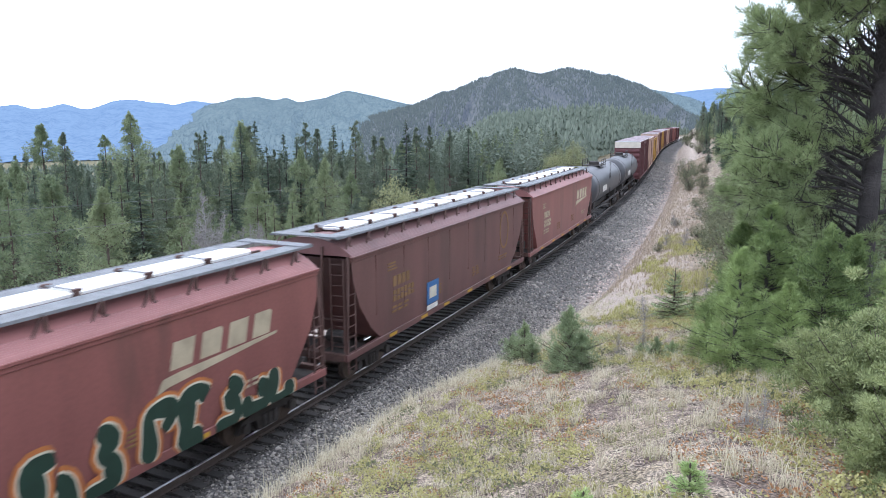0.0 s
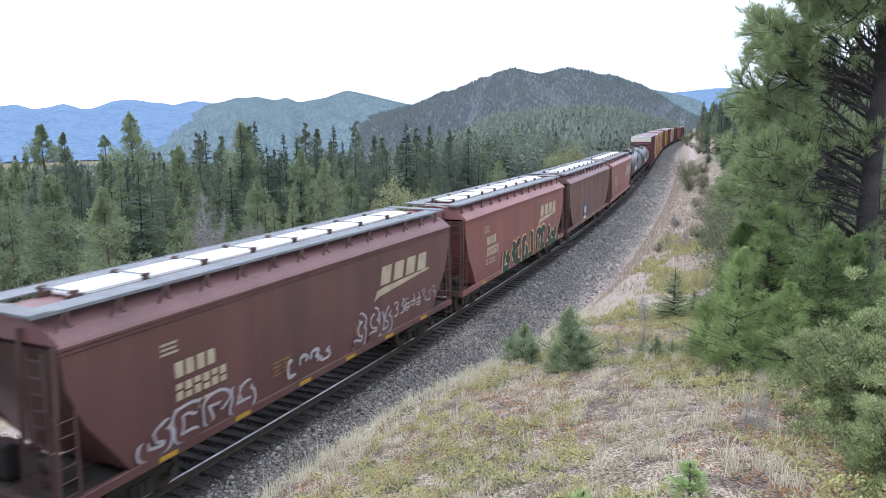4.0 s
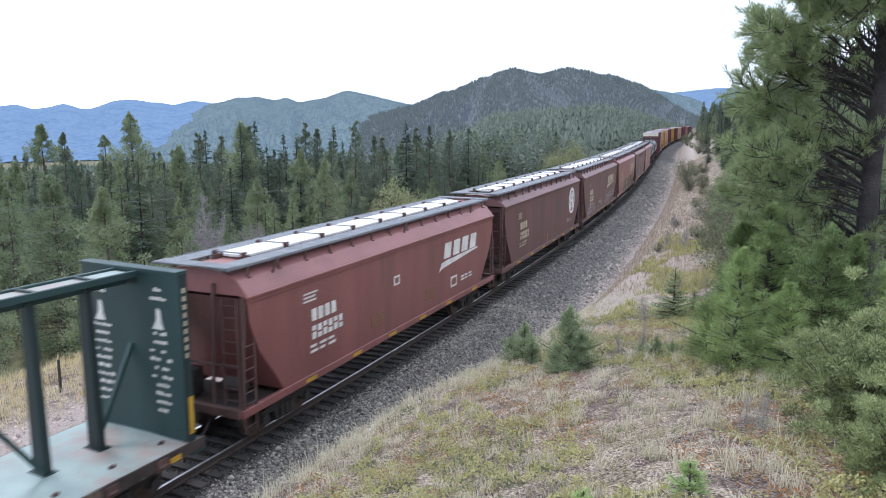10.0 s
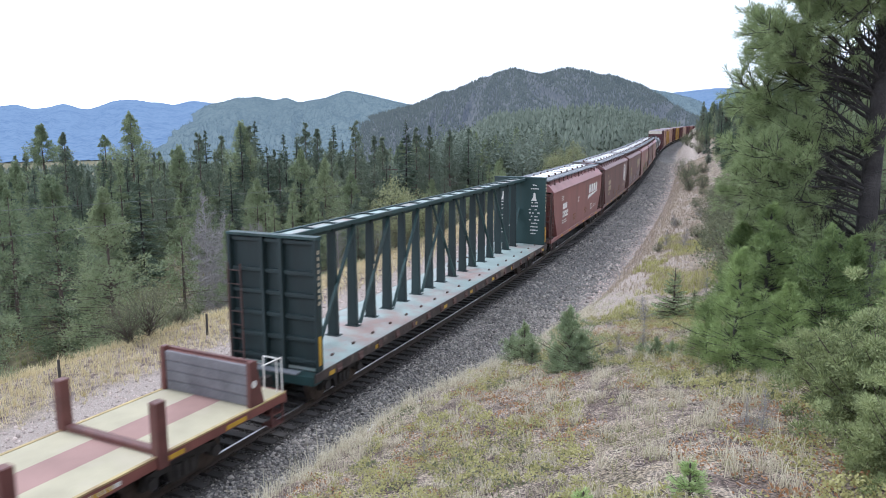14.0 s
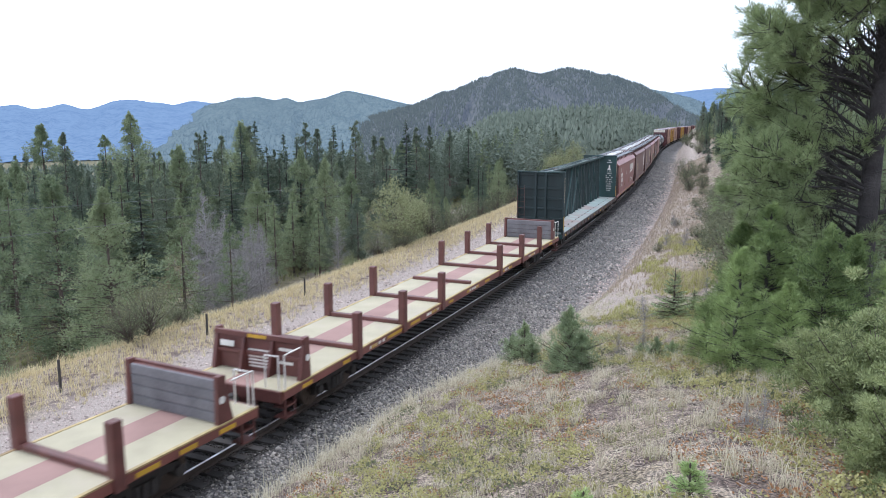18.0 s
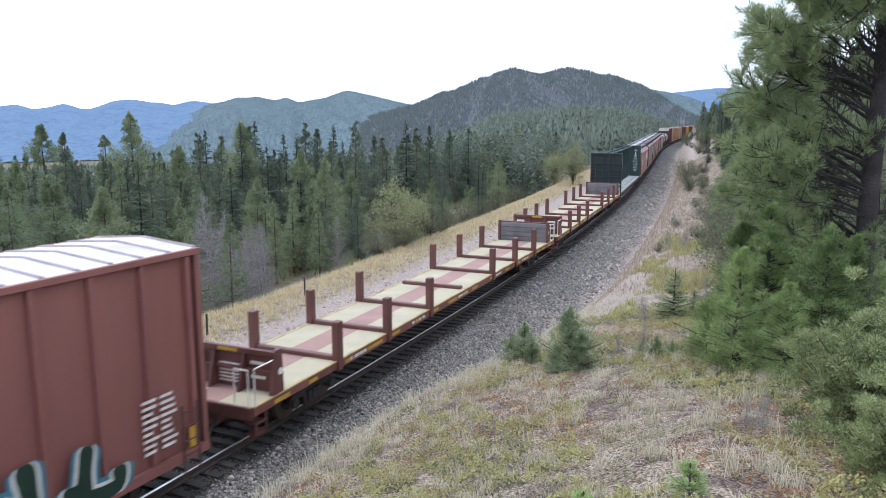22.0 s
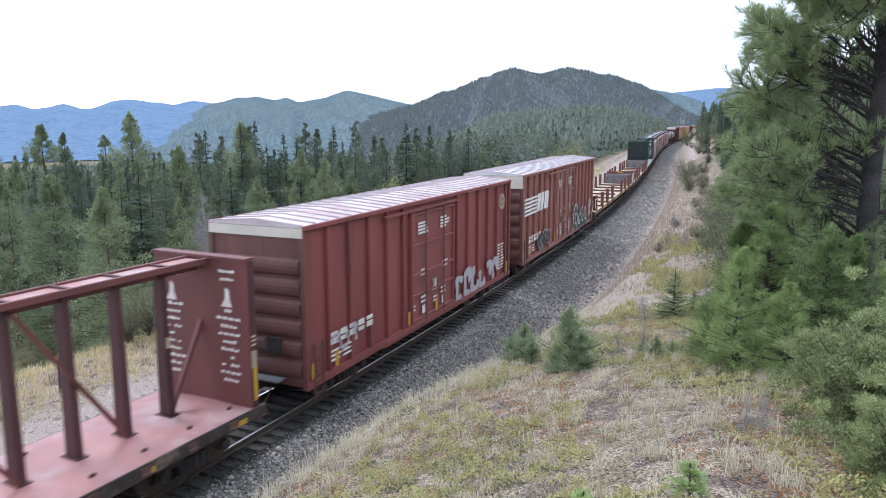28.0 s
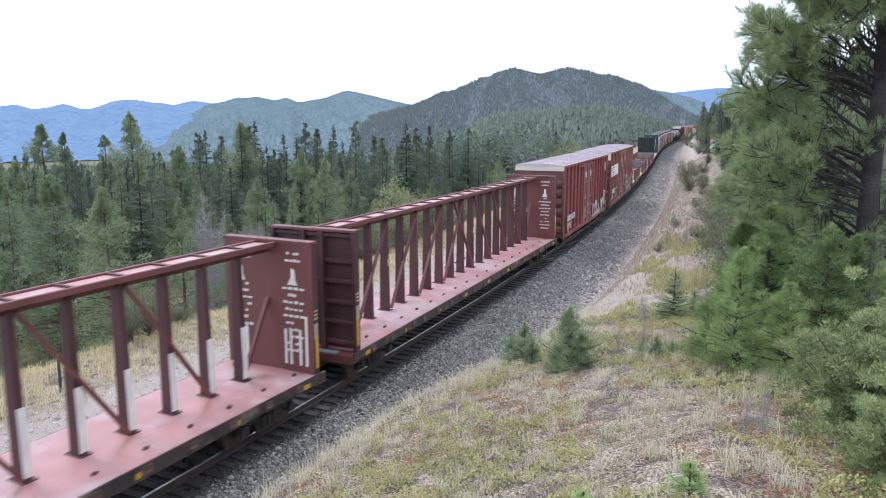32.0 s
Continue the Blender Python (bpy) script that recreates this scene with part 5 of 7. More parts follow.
spray_piece(HOPPER_D, 1.432, 1.2, 3.6, 1.22, 2.1, 3, SILVER, 22, fat=0.34)
spray_piece(HOPPER_D, 1.432, 3.7, 6.9, 1.55, 2.05, 8, [(M_GR_GREY, -0.02, "silver sprayed scrawl")], 27, fat=0.2)
spray_piece(HOPPER_D, 1.432, -1.9, 0.1, 1.35, 1.8, 4, [(M_GR_GREY, 0.0, "silver sprayed scrawl")], 23, fat=0.22)
spray_piece(HOPPER_D, 1.432, -6.6, -3.1, 1.2, 1.9, 4, SILVER, 24, fat=0.34)


# ---- track: rails, ties, fastenings ----
def rail_profile():
    return [(-0.07, -0.172), (0.07, -0.172), (0.07, -0.155), (0.012, -0.13), (0.012, -0.045), (0.036, -0.035), (0.036, -0.004), (-0.036, -0.004), (-0.036, -0.035), (-0.012, -0.045), (-0.012, -0.13), (-0.07, -0.155)]


def lay_track():
    track = tagged(new("railway_track"), "single railway track on dark wooden ties", "track", kind="structure")
    for sx in (-1, 1):
        b, head = Build(), Build()
        rings, heads = [], []
        for s in np.concatenate([np.arange(-30, 330, 2.5), np.arange(330, 700, 20)]):
            x, y, _, a = on_track(float(s), sx * 0.7525)
            c, q = math.cos(radians(a)), math.sin(radians(a))
            rings.append([(x + u * c, y + u * q, z) for u, z in rail_profile()])
            heads.append([(x + u * c, y + u * q, z) for u, z in ((-0.035, -0.004), (0.035, -0.004), (0.031, 0.001), (-0.031, 0.001))])
        b.loft(rings)
        head.loft(heads)
        r = part("rail", b, M_RAIL, track, "rust-brown steel rail", recalc=False)
        part("rail_head", head, M_RAILTOP, r, "polished running surface", recalc=False)
    rng = random.Random(4)
    meshes = []
    for k in range(5):
        b = Build()
        w, l = rng.uniform(0.105, 0.125), rng.uniform(1.26, 1.35)
        b.box(-l, l, -w, w, -0.36, -0.172)
        me = b.mesh("tie", bevel=0.014)
        me.materials.append(M_TIE)
        meshes.append(me)
    p = Build()
    for sx in (-1, 1):
        p.box(sx * 0.7525 - 0.17, sx * 0.7525 + 0.17, -0.09, 0.09, -0.172, -0.158)
        for u in (-0.1, 0.1):
            for v in (-0.05, 0.05):
                p.box(sx * 0.7525 + u - 0.015, sx * 0.7525 + u + 0.015, v - 0.012, v + 0.012, -0.158, -0.128)
    plates = p.mesh("tie_plate")
    plates.materials.append(M_RAIL)
    rest = Build()
    for k, s in enumerate(np.arange(-6, 330, 0.48)):
        m = track_pose(float(s) + rng.uniform(-0.03, 0.03), rng.uniform(-0.04, 0.04), rng.uniform(-0.012, 0.004)) @ pose(0, 0, 0, 0, rng.uniform(-0.4, 0.4), rng.uniform(-1.5, 1.5))
        if 6 < s < 110:
            tie = part("tie", meshes[k % 5], None, track, m=m)
            if s < 45:
                part("tie_plate", plates, None, tie)
        else:
            rest.box(-1.3, 1.3, -0.11, 0.11, -0.36, -0.172, m)
    tagged(part("ties_beyond", rest, M_TIE, track, "dark wooden ties further along the track", recalc=False), kind="stuff")


lay_track()


def ballast_stones():
    """Crushed stone heaped along the track: many small facetted pieces."""
    rng = np.random.default_rng(7)
    shapes = []
    base = np.array([(1, 0, 0), (-1, 0, 0), (0, 1, 0), (0, -1, 0), (0, 0, 1), (0, 0, -1)], float)
    tri = np.array([(0, 2, 4), (2, 1, 4), (1, 3, 4), (3, 0, 4), (2, 0, 5), (1, 2, 5), (3, 1, 5), (0, 3, 5)])
    for k in range(14):
        q = base * rng.uniform(0.6, 1.2, (6, 1)) + rng.normal(0, 0.22, (6, 3))
        q[:, 2] *= 0.75
        shapes.append(q)
    shapes = np.array(shapes)
    n_near, n_mid, n_far, n_left = 50000, 20000, 8000, 14000
    s = np.concatenate([5 + 27 * rng.random(n_near) ** 1.05, 30 + 50 * rng.random(n_mid), 75 + 80 * rng.random(n_far), 8 + 50 * rng.random(n_left)])
    lat = np.concatenate([rng.uniform(1.0, 5.3, n_near), rng.uniform(1.0, 6.0, n_mid), rng.uniform(1.2, 6.0, n_far), rng.uniform(-6.4, -1.5, n_left)])
    inside = rng.random(len(s)) < 0.22
    lat = np.where(inside, rng.uniform(-1.35, 1.35, len(s)), lat)
    grow = np.concatenate([np.full(n_near, 1.0), np.full(n_mid, 1.5), np.full(n_far, 2.3), np.full(n_left, 1.2)])
    th = heading(s)
    x = np.interp(s, S_GRID + 0.5, X_GRID) + lat * np.cos(th)
    y = np.interp(s, S_GRID + 0.5, Y_GRID) + lat * np.sin(th)
    z = height(x, y) - 0.005
    z = np.where(np.abs(lat) < 1.42, -0.22, z)
    size = rng.lognormal(math.log(0.035), 0.38, len(s)) * grow
    size = np.where(np.abs(lat) < 1.42, np.minimum(size, 0.034), size)
    a = rng.uniform(0, 2 * np.pi, len(s))
    pick = shapes[rng.integers(0, 14, len(s))] * size[:, None, None]
    ca, sa = np.cos(a)[:, None], np.sin(a)[:, None]
    v = np.stack([pick[..., 0] * ca - pick[..., 1] * sa + x[:, None], pick[..., 0] * sa + pick[..., 1] * ca + y[:, None], pick[..., 2] + z[:, None]], -1).reshape(-1, 3)
    v = v.reshape(-1, 6, 3)
    pink = ((lat < -2.9 + rng.normal(0, 0.35, len(s))) | ((lat > 4.5 + rng.normal(0, 0.5, len(s))) & (s > 19 + rng.normal(0, 3, len(s)))))
    # stones under the cars take the colour with shade painted in
    oily_shaded = np.abs(lat) < 1.5 + rng.normal(0, 0.15, len(s))
    for name, pick, mat, label in (("oily_shaded_ballast", oily_shaded, M_OILYSHADESTONE, "ballast between the rails, darkened for oil and the train's shade"), ("ballast_stones", ~pink & ~oily_shaded, M_STONE, "loose grey crushed-stone ballast beside the rails"), ("road_gravel", pink & ~oily_shaded, M_PINKGRAVEL, "loose pinkish gravel of the service road and the bank's foot")):
        me = mesh_from_arrays(name, v[pick].reshape(-1, 3), (tri[None] + 6 * np.arange(pick.sum())[:, None, None]).reshape(-1, 3))
        me.materials.append(mat)
        tagged(new(name, me), label, "ballast", kind="stuff")


def mesh_from_arrays(name, v, f):
    """A mesh from arrays of places and of triangles or quads."""
    me = bpy.data.meshes.new(name)
    k = f.shape[1]
    me.vertices.add(len(v))
    me.vertices.foreach_set("co", np.asarray(v, np.float32).reshape(-1))
    me.loops.add(f.size)
    me.loops.foreach_set("vertex_index", np.asarray(f, np.int32).reshape(-1))
    me.polygons.add(len(f))
    me.polygons.foreach_set("loop_start", np.arange(0, f.size, k, dtype=np.int32))
    me.polygons.foreach_set("loop_total", np.full(len(f), k, np.int32))
    me.update(calc_edges=True)
    me.validate()
    return me


ballast_stones()


# ---- plants ----
M_BARK = material("grey_brown_bark", (0.11, 0.085, 0.07), 0.95, dark=0.5, light=1.4, scale=3, fine=30, bump=0.8, bump_size=0.03)
M_DARKBARK = material("dark_pine_bark", (0.048, 0.042, 0.041), 0.95, dark=0.5, light=1.5, scale=4, fine=30, bump=0.9, bump_size=0.03)
M_LITTER = material("bleached_straw_and_twigs", (0.38, 0.31, 0.255), 0.9, dark=0.6, light=1.25, scale=2, island=0.35)
M_DEADWOOD = material("bleached_dead_wood", (0.30, 0.28, 0.27), 0.9, dark=0.7, light=1.2, scale=4)
L_SPRUCE = leaf_material("spruce_needles", (0.078, 0.110, 0.082), (0.175, 0.225, 0.155), speckle=0.3)
L_PINE = leaf_material("lodgepole_needles", (0.088, 0.118, 0.090), (0.225, 0.265, 0.185), speckle=0.35)
L_LIGHTPINE = leaf_material("sunlit_pine_needles", (0.130, 0.180, 0.105), (0.32, 0.365, 0.205), speckle=0.35)
L_PONDEROSA = leaf_material("long_pine_needles", (0.145, 0.195, 0.095), (0.40, 0.47, 0.23), 0.4)
L_FIR = leaf_material("young_fir_needles", (0.065, 0.105, 0.04), (0.34, 0.43, 0.17), 0.25, 4.0, speckle=0.4)
L_BANKFIR = leaf_material("blue_green_fir_needles", (0.12, 0.165, 0.095), (0.38, 0.45, 0.25), 0.25, 3.0, speckle=0.4)
L_SPROUT = leaf_material("bright_seedling_needles", (0.22, 0.33, 0.12), (0.50, 0.60, 0.27), 0.3, 5.0, speckle=0.4)
L_JUNIPER = leaf_material("juniper_scales", (0.035, 0.052, 0.022), (0.42, 0.47, 0.22), 0.25, 6.0, speckle=0.5)
L_BROAD = leaf_material("broad_pale_leaves", (0.13, 0.16, 0.08), (0.36, 0.37, 0.20), 0.35)
L_SHRUB = leaf_material("grey_green_shrub_leaves", (0.075, 0.085, 0.05), (0.20, 0.21, 0.125), 0.3)
# far needles paled: valley haze is put into the leaf colour
L_FAR = leaf_material("haze_paled_conifer_needles", (0.085, 0.108, 0.088), (0.19, 0.225, 0.17), 0.2, 0.22, speckle=0.3)
L_DRY = leaf_material("dry_straw_blades", (0.33, 0.285, 0.19), (0.62, 0.56, 0.42), 0.35, 0.9)
L_GRASS = leaf_material("fading_green_blades", (0.12, 0.15, 0.05), (0.42, 0.40, 0.20), 0.35, 0.9)
L_BERRY = leaf_material("low_bearberry_leaves", (0.10, 0.11, 0.035), (0.45, 0.42, 0.185), 0.3, 1.2)
L_YELLOWGRASS = leaf_material("yellow_green_blades", (0.20, 0.20, 0.07), (0.48, 0.45, 0.18), 0.35, 0.9)
L_BROWN = leaf_material("brown_dead_grass", (0.20, 0.155, 0.115), (0.46, 0.38, 0.29), 0.35, 0.9)
L_GOLD = leaf_material("golden_ripe_grass", (0.36, 0.29, 0.14), (0.66, 0.56, 0.34), 0.35, 0.9)
L_RUST = leaf_material("rust_red_leaves", (0.17, 0.075, 0.04), (0.40, 0.22, 0.11), 0.3, 2.0)


def kites(p, d, length, width, rng, lift=0.0):
    """Flat pointed sprays: one quad for each place p, along d."""
    n = len(p)
    d = d / np.maximum(np.linalg.norm(d, axis=1, keepdims=True), 1e-6)
    r = rng.normal(0, 1, (n, 3))
    side = np.cross(d, r)
    side /= np.maximum(np.linalg.norm(side, axis=1, keepdims=True), 1e-6)
    L, W = np.broadcast_to(length, n)[:, None], np.broadcast_to(width, n)[:, None]
    mid = p + d * L * 0.45
    v = np.stack([p, mid + side * W, p + d * L + np.array([0, 0, lift]), mid - side * W], 1).reshape(-1, 3)
    return v, np.arange(4 * n).reshape(-1, 4)


def tubes(a, b, ra, rb, sides=4):
    """Thin tapered limbs from a to b, as one set of faces."""
    n = len(a)
    d = b - a
    d = d / np.maximum(np.linalg.norm(d, axis=1, keepdims=True), 1e-6)
    ref = np.where(np.abs(d[:, 2:3]) > 0.9, np.array([[1.0, 0, 0]]), np.array([[0, 0, 1.0]]))
    u = np.cross(d, ref)
    u /= np.linalg.norm(u, axis=1, keepdims=True)
    w = np.cross(d, u)
    ang = np.arange(sides) * 2 * np.pi / sides
    ring = u[:, None] * np.cos(ang)[None, :, None] + w[:, None] * np.sin(ang)[None, :, None]
    v = np.concatenate([a[:, None] + ring * np.reshape(ra, (-1, 1, 1)), b[:, None] + ring * np.reshape(rb, (-1, 1, 1))], 1)
    k = np.arange(sides)
    f = np.stack([k, (k + 1) % sides, sides + (k + 1) % sides, sides + k], -1)
    return v.reshape(-1, 3), (f[None] + 2 * sides * np.arange(n)[:, None, None]).reshape(-1, 4)


def merged(name, *sets):
    vs, fs, k = [], [], 0
    for v, f in sets:
        vs.append(v)
        fs.append(f + k)
        k += len(v)
    return mesh_from_arrays(name, np.concatenate(vs), np.concatenate(fs))


def conifer_meshes(seed, H=10.0, R=1.7, bare=0.15, branches=150, sprays=22, spray=0.34, width=0.06, rise=-0.1, uneven=0.3, power=0.85, needles=None, bark=None, dead=0.0, clump=0.0, hubs=5, lean=0.02, tiers=0):
    """Trunk and crown of a conifer: tapered trunk, limbs, and needles, either in flat sprays along each limb or in puffs (clump: their radius) on its twigs."""
    rng = np.random.default_rng(seed)
    zs = np.linspace(0, H, 9)
    bend = np.cumsum(rng.normal(0, lean * H / 9, (9, 2)), 0)
    pts = np.column_stack([bend - bend[0], zs])
    rad = 0.013 * H * (1 - zs / H) ** 0.8 + 0.01
    t = rng.uniform(0, 1, branches) ** 1.3
    if tiers:
        t = np.clip((np.floor(t * tiers) + 0.5 + rng.normal(0, 0.28, branches)) / tiers, 0, 1)
    z = H * (bare + (0.985 - bare) * t)
    frac = (z / H - bare) / (1 - bare)
    lobes = 1 + 0.28 * np.sin(frac * 23 + seed) * rng.uniform(0.3, 1.0, branches)
    reach = R * np.clip(1 - frac, 0.03, 1) ** power * rng.uniform(1 - uneven, 1 + uneven * 0.6, branches) * (0.55 + 0.45 * np.minimum(frac * 5, 1)) * lobes
    az = rng.uniform(0, 2 * np.pi, branches)
    el = rise + 0.42 * frac + rng.normal(0, 0.12, branches)
    start = np.column_stack([np.interp(z, zs, pts[:, 0]), np.interp(z, zs, pts[:, 1]), z])
    d = np.column_stack([np.cos(az) * np.cos(el), np.sin(az) * np.cos(el), np.sin(el)])
    end = start + d * reach[:, None]
    tv = [tubes(pts[:-1], pts[1:], rad[:-1], rad[1:], 8)]
    tv.append(tubes(start, end, 0.006 + 0.010 * reach, np.full(branches, 0.003), 3))
    trunk = merged("trunk", *tv)
    trunk.materials.append(bark)
    side = np.column_stack([-np.sin(az), np.cos(az), np.zeros(branches)])
    if clump:
        each = max(sprays // hubs, 3)
        u = rng.uniform(0.40, 1.0, (branches, hubs))
        hub = start[:, None] + (end - start)[:, None] * u[..., None] + side[:, None] * (rng.normal(0, 0.20, (branches, hubs)) * (1.25 - u) * reach[:, None])[..., None]
        hub[..., 2] += rng.normal(0.03, 0.05, (branches, hubs)) * R
        ball = rng.normal(0, 1, (branches, hubs, each, 3))
        ball /= np.linalg.norm(ball, axis=-1, keepdims=True)
        size = clump * np.clip(reach / R * 1.3 + 0.12, 0.2, 1.0)[:, None, None, None]
        p = hub[:, :, None] + ball * size * rng.random((branches, hubs, each, 1)) ** 0.5 * np.array([1, 1, 0.72])
        dd = ball + d[:, None, None] * 0.5 + np.array([0, 0, 0.55]) + rng.normal(0, 0.3, ball.shape)
        keep = np.broadcast_to(rng.random((branches, hubs, 1)) > dead, ball.shape[:3])
        L = spray * rng.uniform(0.7, 1.2, ball.shape[:3])
    else:
        u = rng.uniform(0.12, 1.0, (branches, sprays)) ** 0.8
        p = start[:, None] + (end - start)[:, None] * u[..., None]
        p[..., 2] -= np.sin(u * np.pi) * 0.05 * reach[:, None] + 0.05 * u ** 2 * reach[:, None]
        fan = rng.normal(0, 0.8, (branches, sprays))
        dd = d[:, None] * 0.8 + side[:, None] * fan[..., None] + np.array([0, 0, -0.06]) + rng.normal(0, 0.22, (branches, sprays, 3))
        p = p + side[:, None] * (fan * 0.16 * (1.15 - u) * reach[:, None])[..., None]
        keep = rng.random((branches, sprays)) > dead
        L = spray * (0.65 + 0.5 * rng.random((branches, sprays))) * np.clip(reach / R + 0.35, 0.4, 1.0)[:, None]
    crown = merged("crown", kites(p[keep], dd[keep], L[keep], np.full(keep.sum(), width), rng))
    crown.materials.append(needles)
    return trunk, crown


def tree_thing(name, label, meshes, m, scale=1.0, group=""):
    t = thing(name, label, "tree", group, m)
    t.scale = (scale, scale, scale)
    part("trunk", meshes[0], None, t)
    part("crown", meshes[1], None, t)
    return t


def bare_tree_mesh(seed, H=6.0, R=1.9, branches=150):
    rng = np.random.default_rng(seed)
    zs = np.linspace(0, H, 8)
    bend = np.cumsum(rng.normal(0, 0.05, (8, 2)), 0)
    pts = np.column_stack([bend - bend[0], zs])
    z = H * rng.uniform(0.12, 0.98, branches)
    az = rng.uniform(0, 2 * np.pi, branches)
    el = rng.normal(0.45, 0.3, branches)
    reach = R * (1.1 - z / H) * rng.uniform(0.5, 1.1, branches)
    start = np.column_stack([np.interp(z, zs, pts[:, 0]), np.interp(z, zs, pts[:, 1]), z])
    end = start + np.column_stack([np.cos(az) * np.cos(el), np.sin(az) * np.cos(el), np.sin(el)]) * reach[:, None]
    k = rng.integers(0, branches, branches * 4)
    f = rng.uniform(0.3, 1, branches * 4)[:, None]
    s2 = start[k] + (end[k] - start[k]) * f
    e2 = s2 + (rng.normal(0, 0.5, (branches * 4, 3)) + np.array([0, 0, 0.5])) * 0.42 * reach[k][:, None]
    rad = 0.012 * H * (1 - zs / H) + 0.01
    trunk = merged("bare_trunk", tubes(pts[:-1], pts[1:], rad[:-1], rad[1:], 7))
    limbs = merged("bare_branches", tubes(start, end, 0.008 + 0.012 * reach, np.full(branches, 0.005), 4), tubes(s2, e2, np.full(branches * 4, 0.007), np.full(branches * 4, 0.003), 3))
    trunk.materials.append(M_DEADWOOD)
    limbs.materials.append(M_DEADWOOD)
    return trunk, limbs


def bare_plant(name, k, m, label, category, group):
    t = thing(name, label, category, group, m)
    part("trunk", DEAD_TREES[k % 3][0], None, t)
    part("crown", DEAD_TREES[k % 3][1], None, t)
    return t


def broadleaf_meshes(seed, H=5.0, R=1.7, clumps=130, leaves=42, leaf=0.11, mat=None, bark=None):
    """A bushy crown of leaf clumps round forking limbs."""
    rng = np.random.default_rng(seed)
    c = rng.normal(0, 1, (clumps, 3))
    c /= np.linalg.norm(c, axis=1, keepdims=True)
    c *= rng.uniform(0.35, 1.0, (clumps, 1)) ** 0.6
    lump = 1 + 0.28 * np.sin(c[:, 0] * 5 + seed) * np.cos(c[:, 1] * 4)
    c = c * np.array([R, R, H * 0.44]) * lump[:, None] + np.array([0, 0, H * 0.54])
    base = np.zeros((clumps, 3))
    base[:, 2] = rng.uniform(0.05, 0.5, clumps) * H * 0.6
    base[:, :2] = rng.normal(0, 0.06, (clumps, 2))
    trunk = merged("trunk", tubes(np.array([[0.0, 0, -0.1]]), np.array([[0, 0, H * 0.5]]), [0.03 * H * 0.6], [0.012 * H], 7), tubes(base, c, 0.012 + 0 * c[:, 0], 0.004 + 0 * c[:, 0], 4))
    trunk.materials.append(bark)
    p = c[:, None] + rng.normal(0, 0.13 * R, (clumps, leaves, 3))
    d = rng.normal(0, 1, (clumps, leaves, 3)) + np.array([0, 0, 0.3])
    p, d = p.reshape(-1, 3), d.reshape(-1, 3)
    p[:, 2] = np.maximum(p[:, 2], 0.03)
    crown = merged("crown", kites(p, d, leaf * rng.uniform(0.6, 1.3, len(p)), leaf * 0.30, rng))
    crown.materials.append(mat)
    return trunk, crown


def on_ground(x, y, turn=0.0, sink=0.05):
    return pose(x, y, float(height(x, y)) - sink, 0, 0, turn)


def bearing(az, dist):
    """A place by its bearing (degrees left of the y axis) and distance from the viewpoint."""
    return -dist * math.sin(radians(az)), dist * math.cos(radians(az))


# kinds of tree, each with a few different growths
SPRUCES = [conifer_meshes(40 + k, 10, 1.85, 0.02, 280, 40, 0.22, 0.045, -0.28, 0.3, 0.9, L_SPRUCE, M_DARKBARK, tiers=26) for k in range(4)]
LODGEPOLES = [conifer_meshes(50 + k, 10, 2.0, 0.14 + 0.05 * (k % 3), 160, 60, 0.17, 0.036, 0.0, 0.5, (0.7, 0.8, 0.95)[k % 3], L_PINE, M_BARK, dead=0.12, clump=0.28, hubs=4, tiers=18) for k in range(6)]
LIGHT_PINES = [conifer_meshes(60 + k, 10, 3.5, 0.03, 240, 96, 0.155, 0.030, 0.05, 0.4, 0.8, L_LIGHTPINE, M_BARK, dead=0.08, clump=0.36, hubs=6, tiers=18) for k in range(4)]
SPARSE_PINES = [conifer_meshes(70 + k, 10, 2.2, 0.10, 120, 66, 0.18, 0.034, -0.05, 0.45, 0.8, L_LIGHTPINE, M_BARK, dead=0.2, clump=0.28, hubs=5, tiers=15) for k in range(3)]
DEAD_TREES = [bare_tree_mesh(80 + k) for k in range(3)]
PALE_TREES = [broadleaf_meshes(90 + k, 5, 1.8, 120, 40, 0.14, L_BROAD, M_BARK) for k in range(2)]
SHRUBS = [broadleaf_meshes(95 + k, 1.3, 0.75, 60, 40, 0.05, L_SHRUB, M_BARK) for k in range(3)]
TREE_LABEL = {"spruce": "dark green spruce with a pointed crown", "lodgepole": "grey-green lodgepole pine with a thin trunk", "light": "light green pine with a full crown", "sparse": "thin open pine with a bare lower trunk"}
TREE_SETS = {"spruce": SPRUCES, "lodgepole": LODGEPOLES, "light": LIGHT_PINES, "sparse": SPARSE_PINES}
FIRST = {}


def plant(kind, k, x, y, h, rng):
    """One forest tree of that kind and height; later ones copy the first of their growth."""
    sets = TREE_SETS[kind]
    k = k % len(sets)
    m = on_ground(x, y, rng.uniform(0, 360), 0.15)
    s = h / 10.0
    if (kind, k) not in FIRST:
        FIRST[kind, k] = tree_thing({"spruce": "spruce_tree", "lodgepole": "lodgepole_pine", "light": "bushy_pine", "sparse": "open_pine"}[kind], TREE_LABEL[kind], sets[k], m, s, "trees of the valley forest")
        return FIRST[kind, k]
    t = copy_thing(FIRST[kind, k], m)
    t.scale = (s, s, s * rng.uniform(0.95, 1.08))
    return t


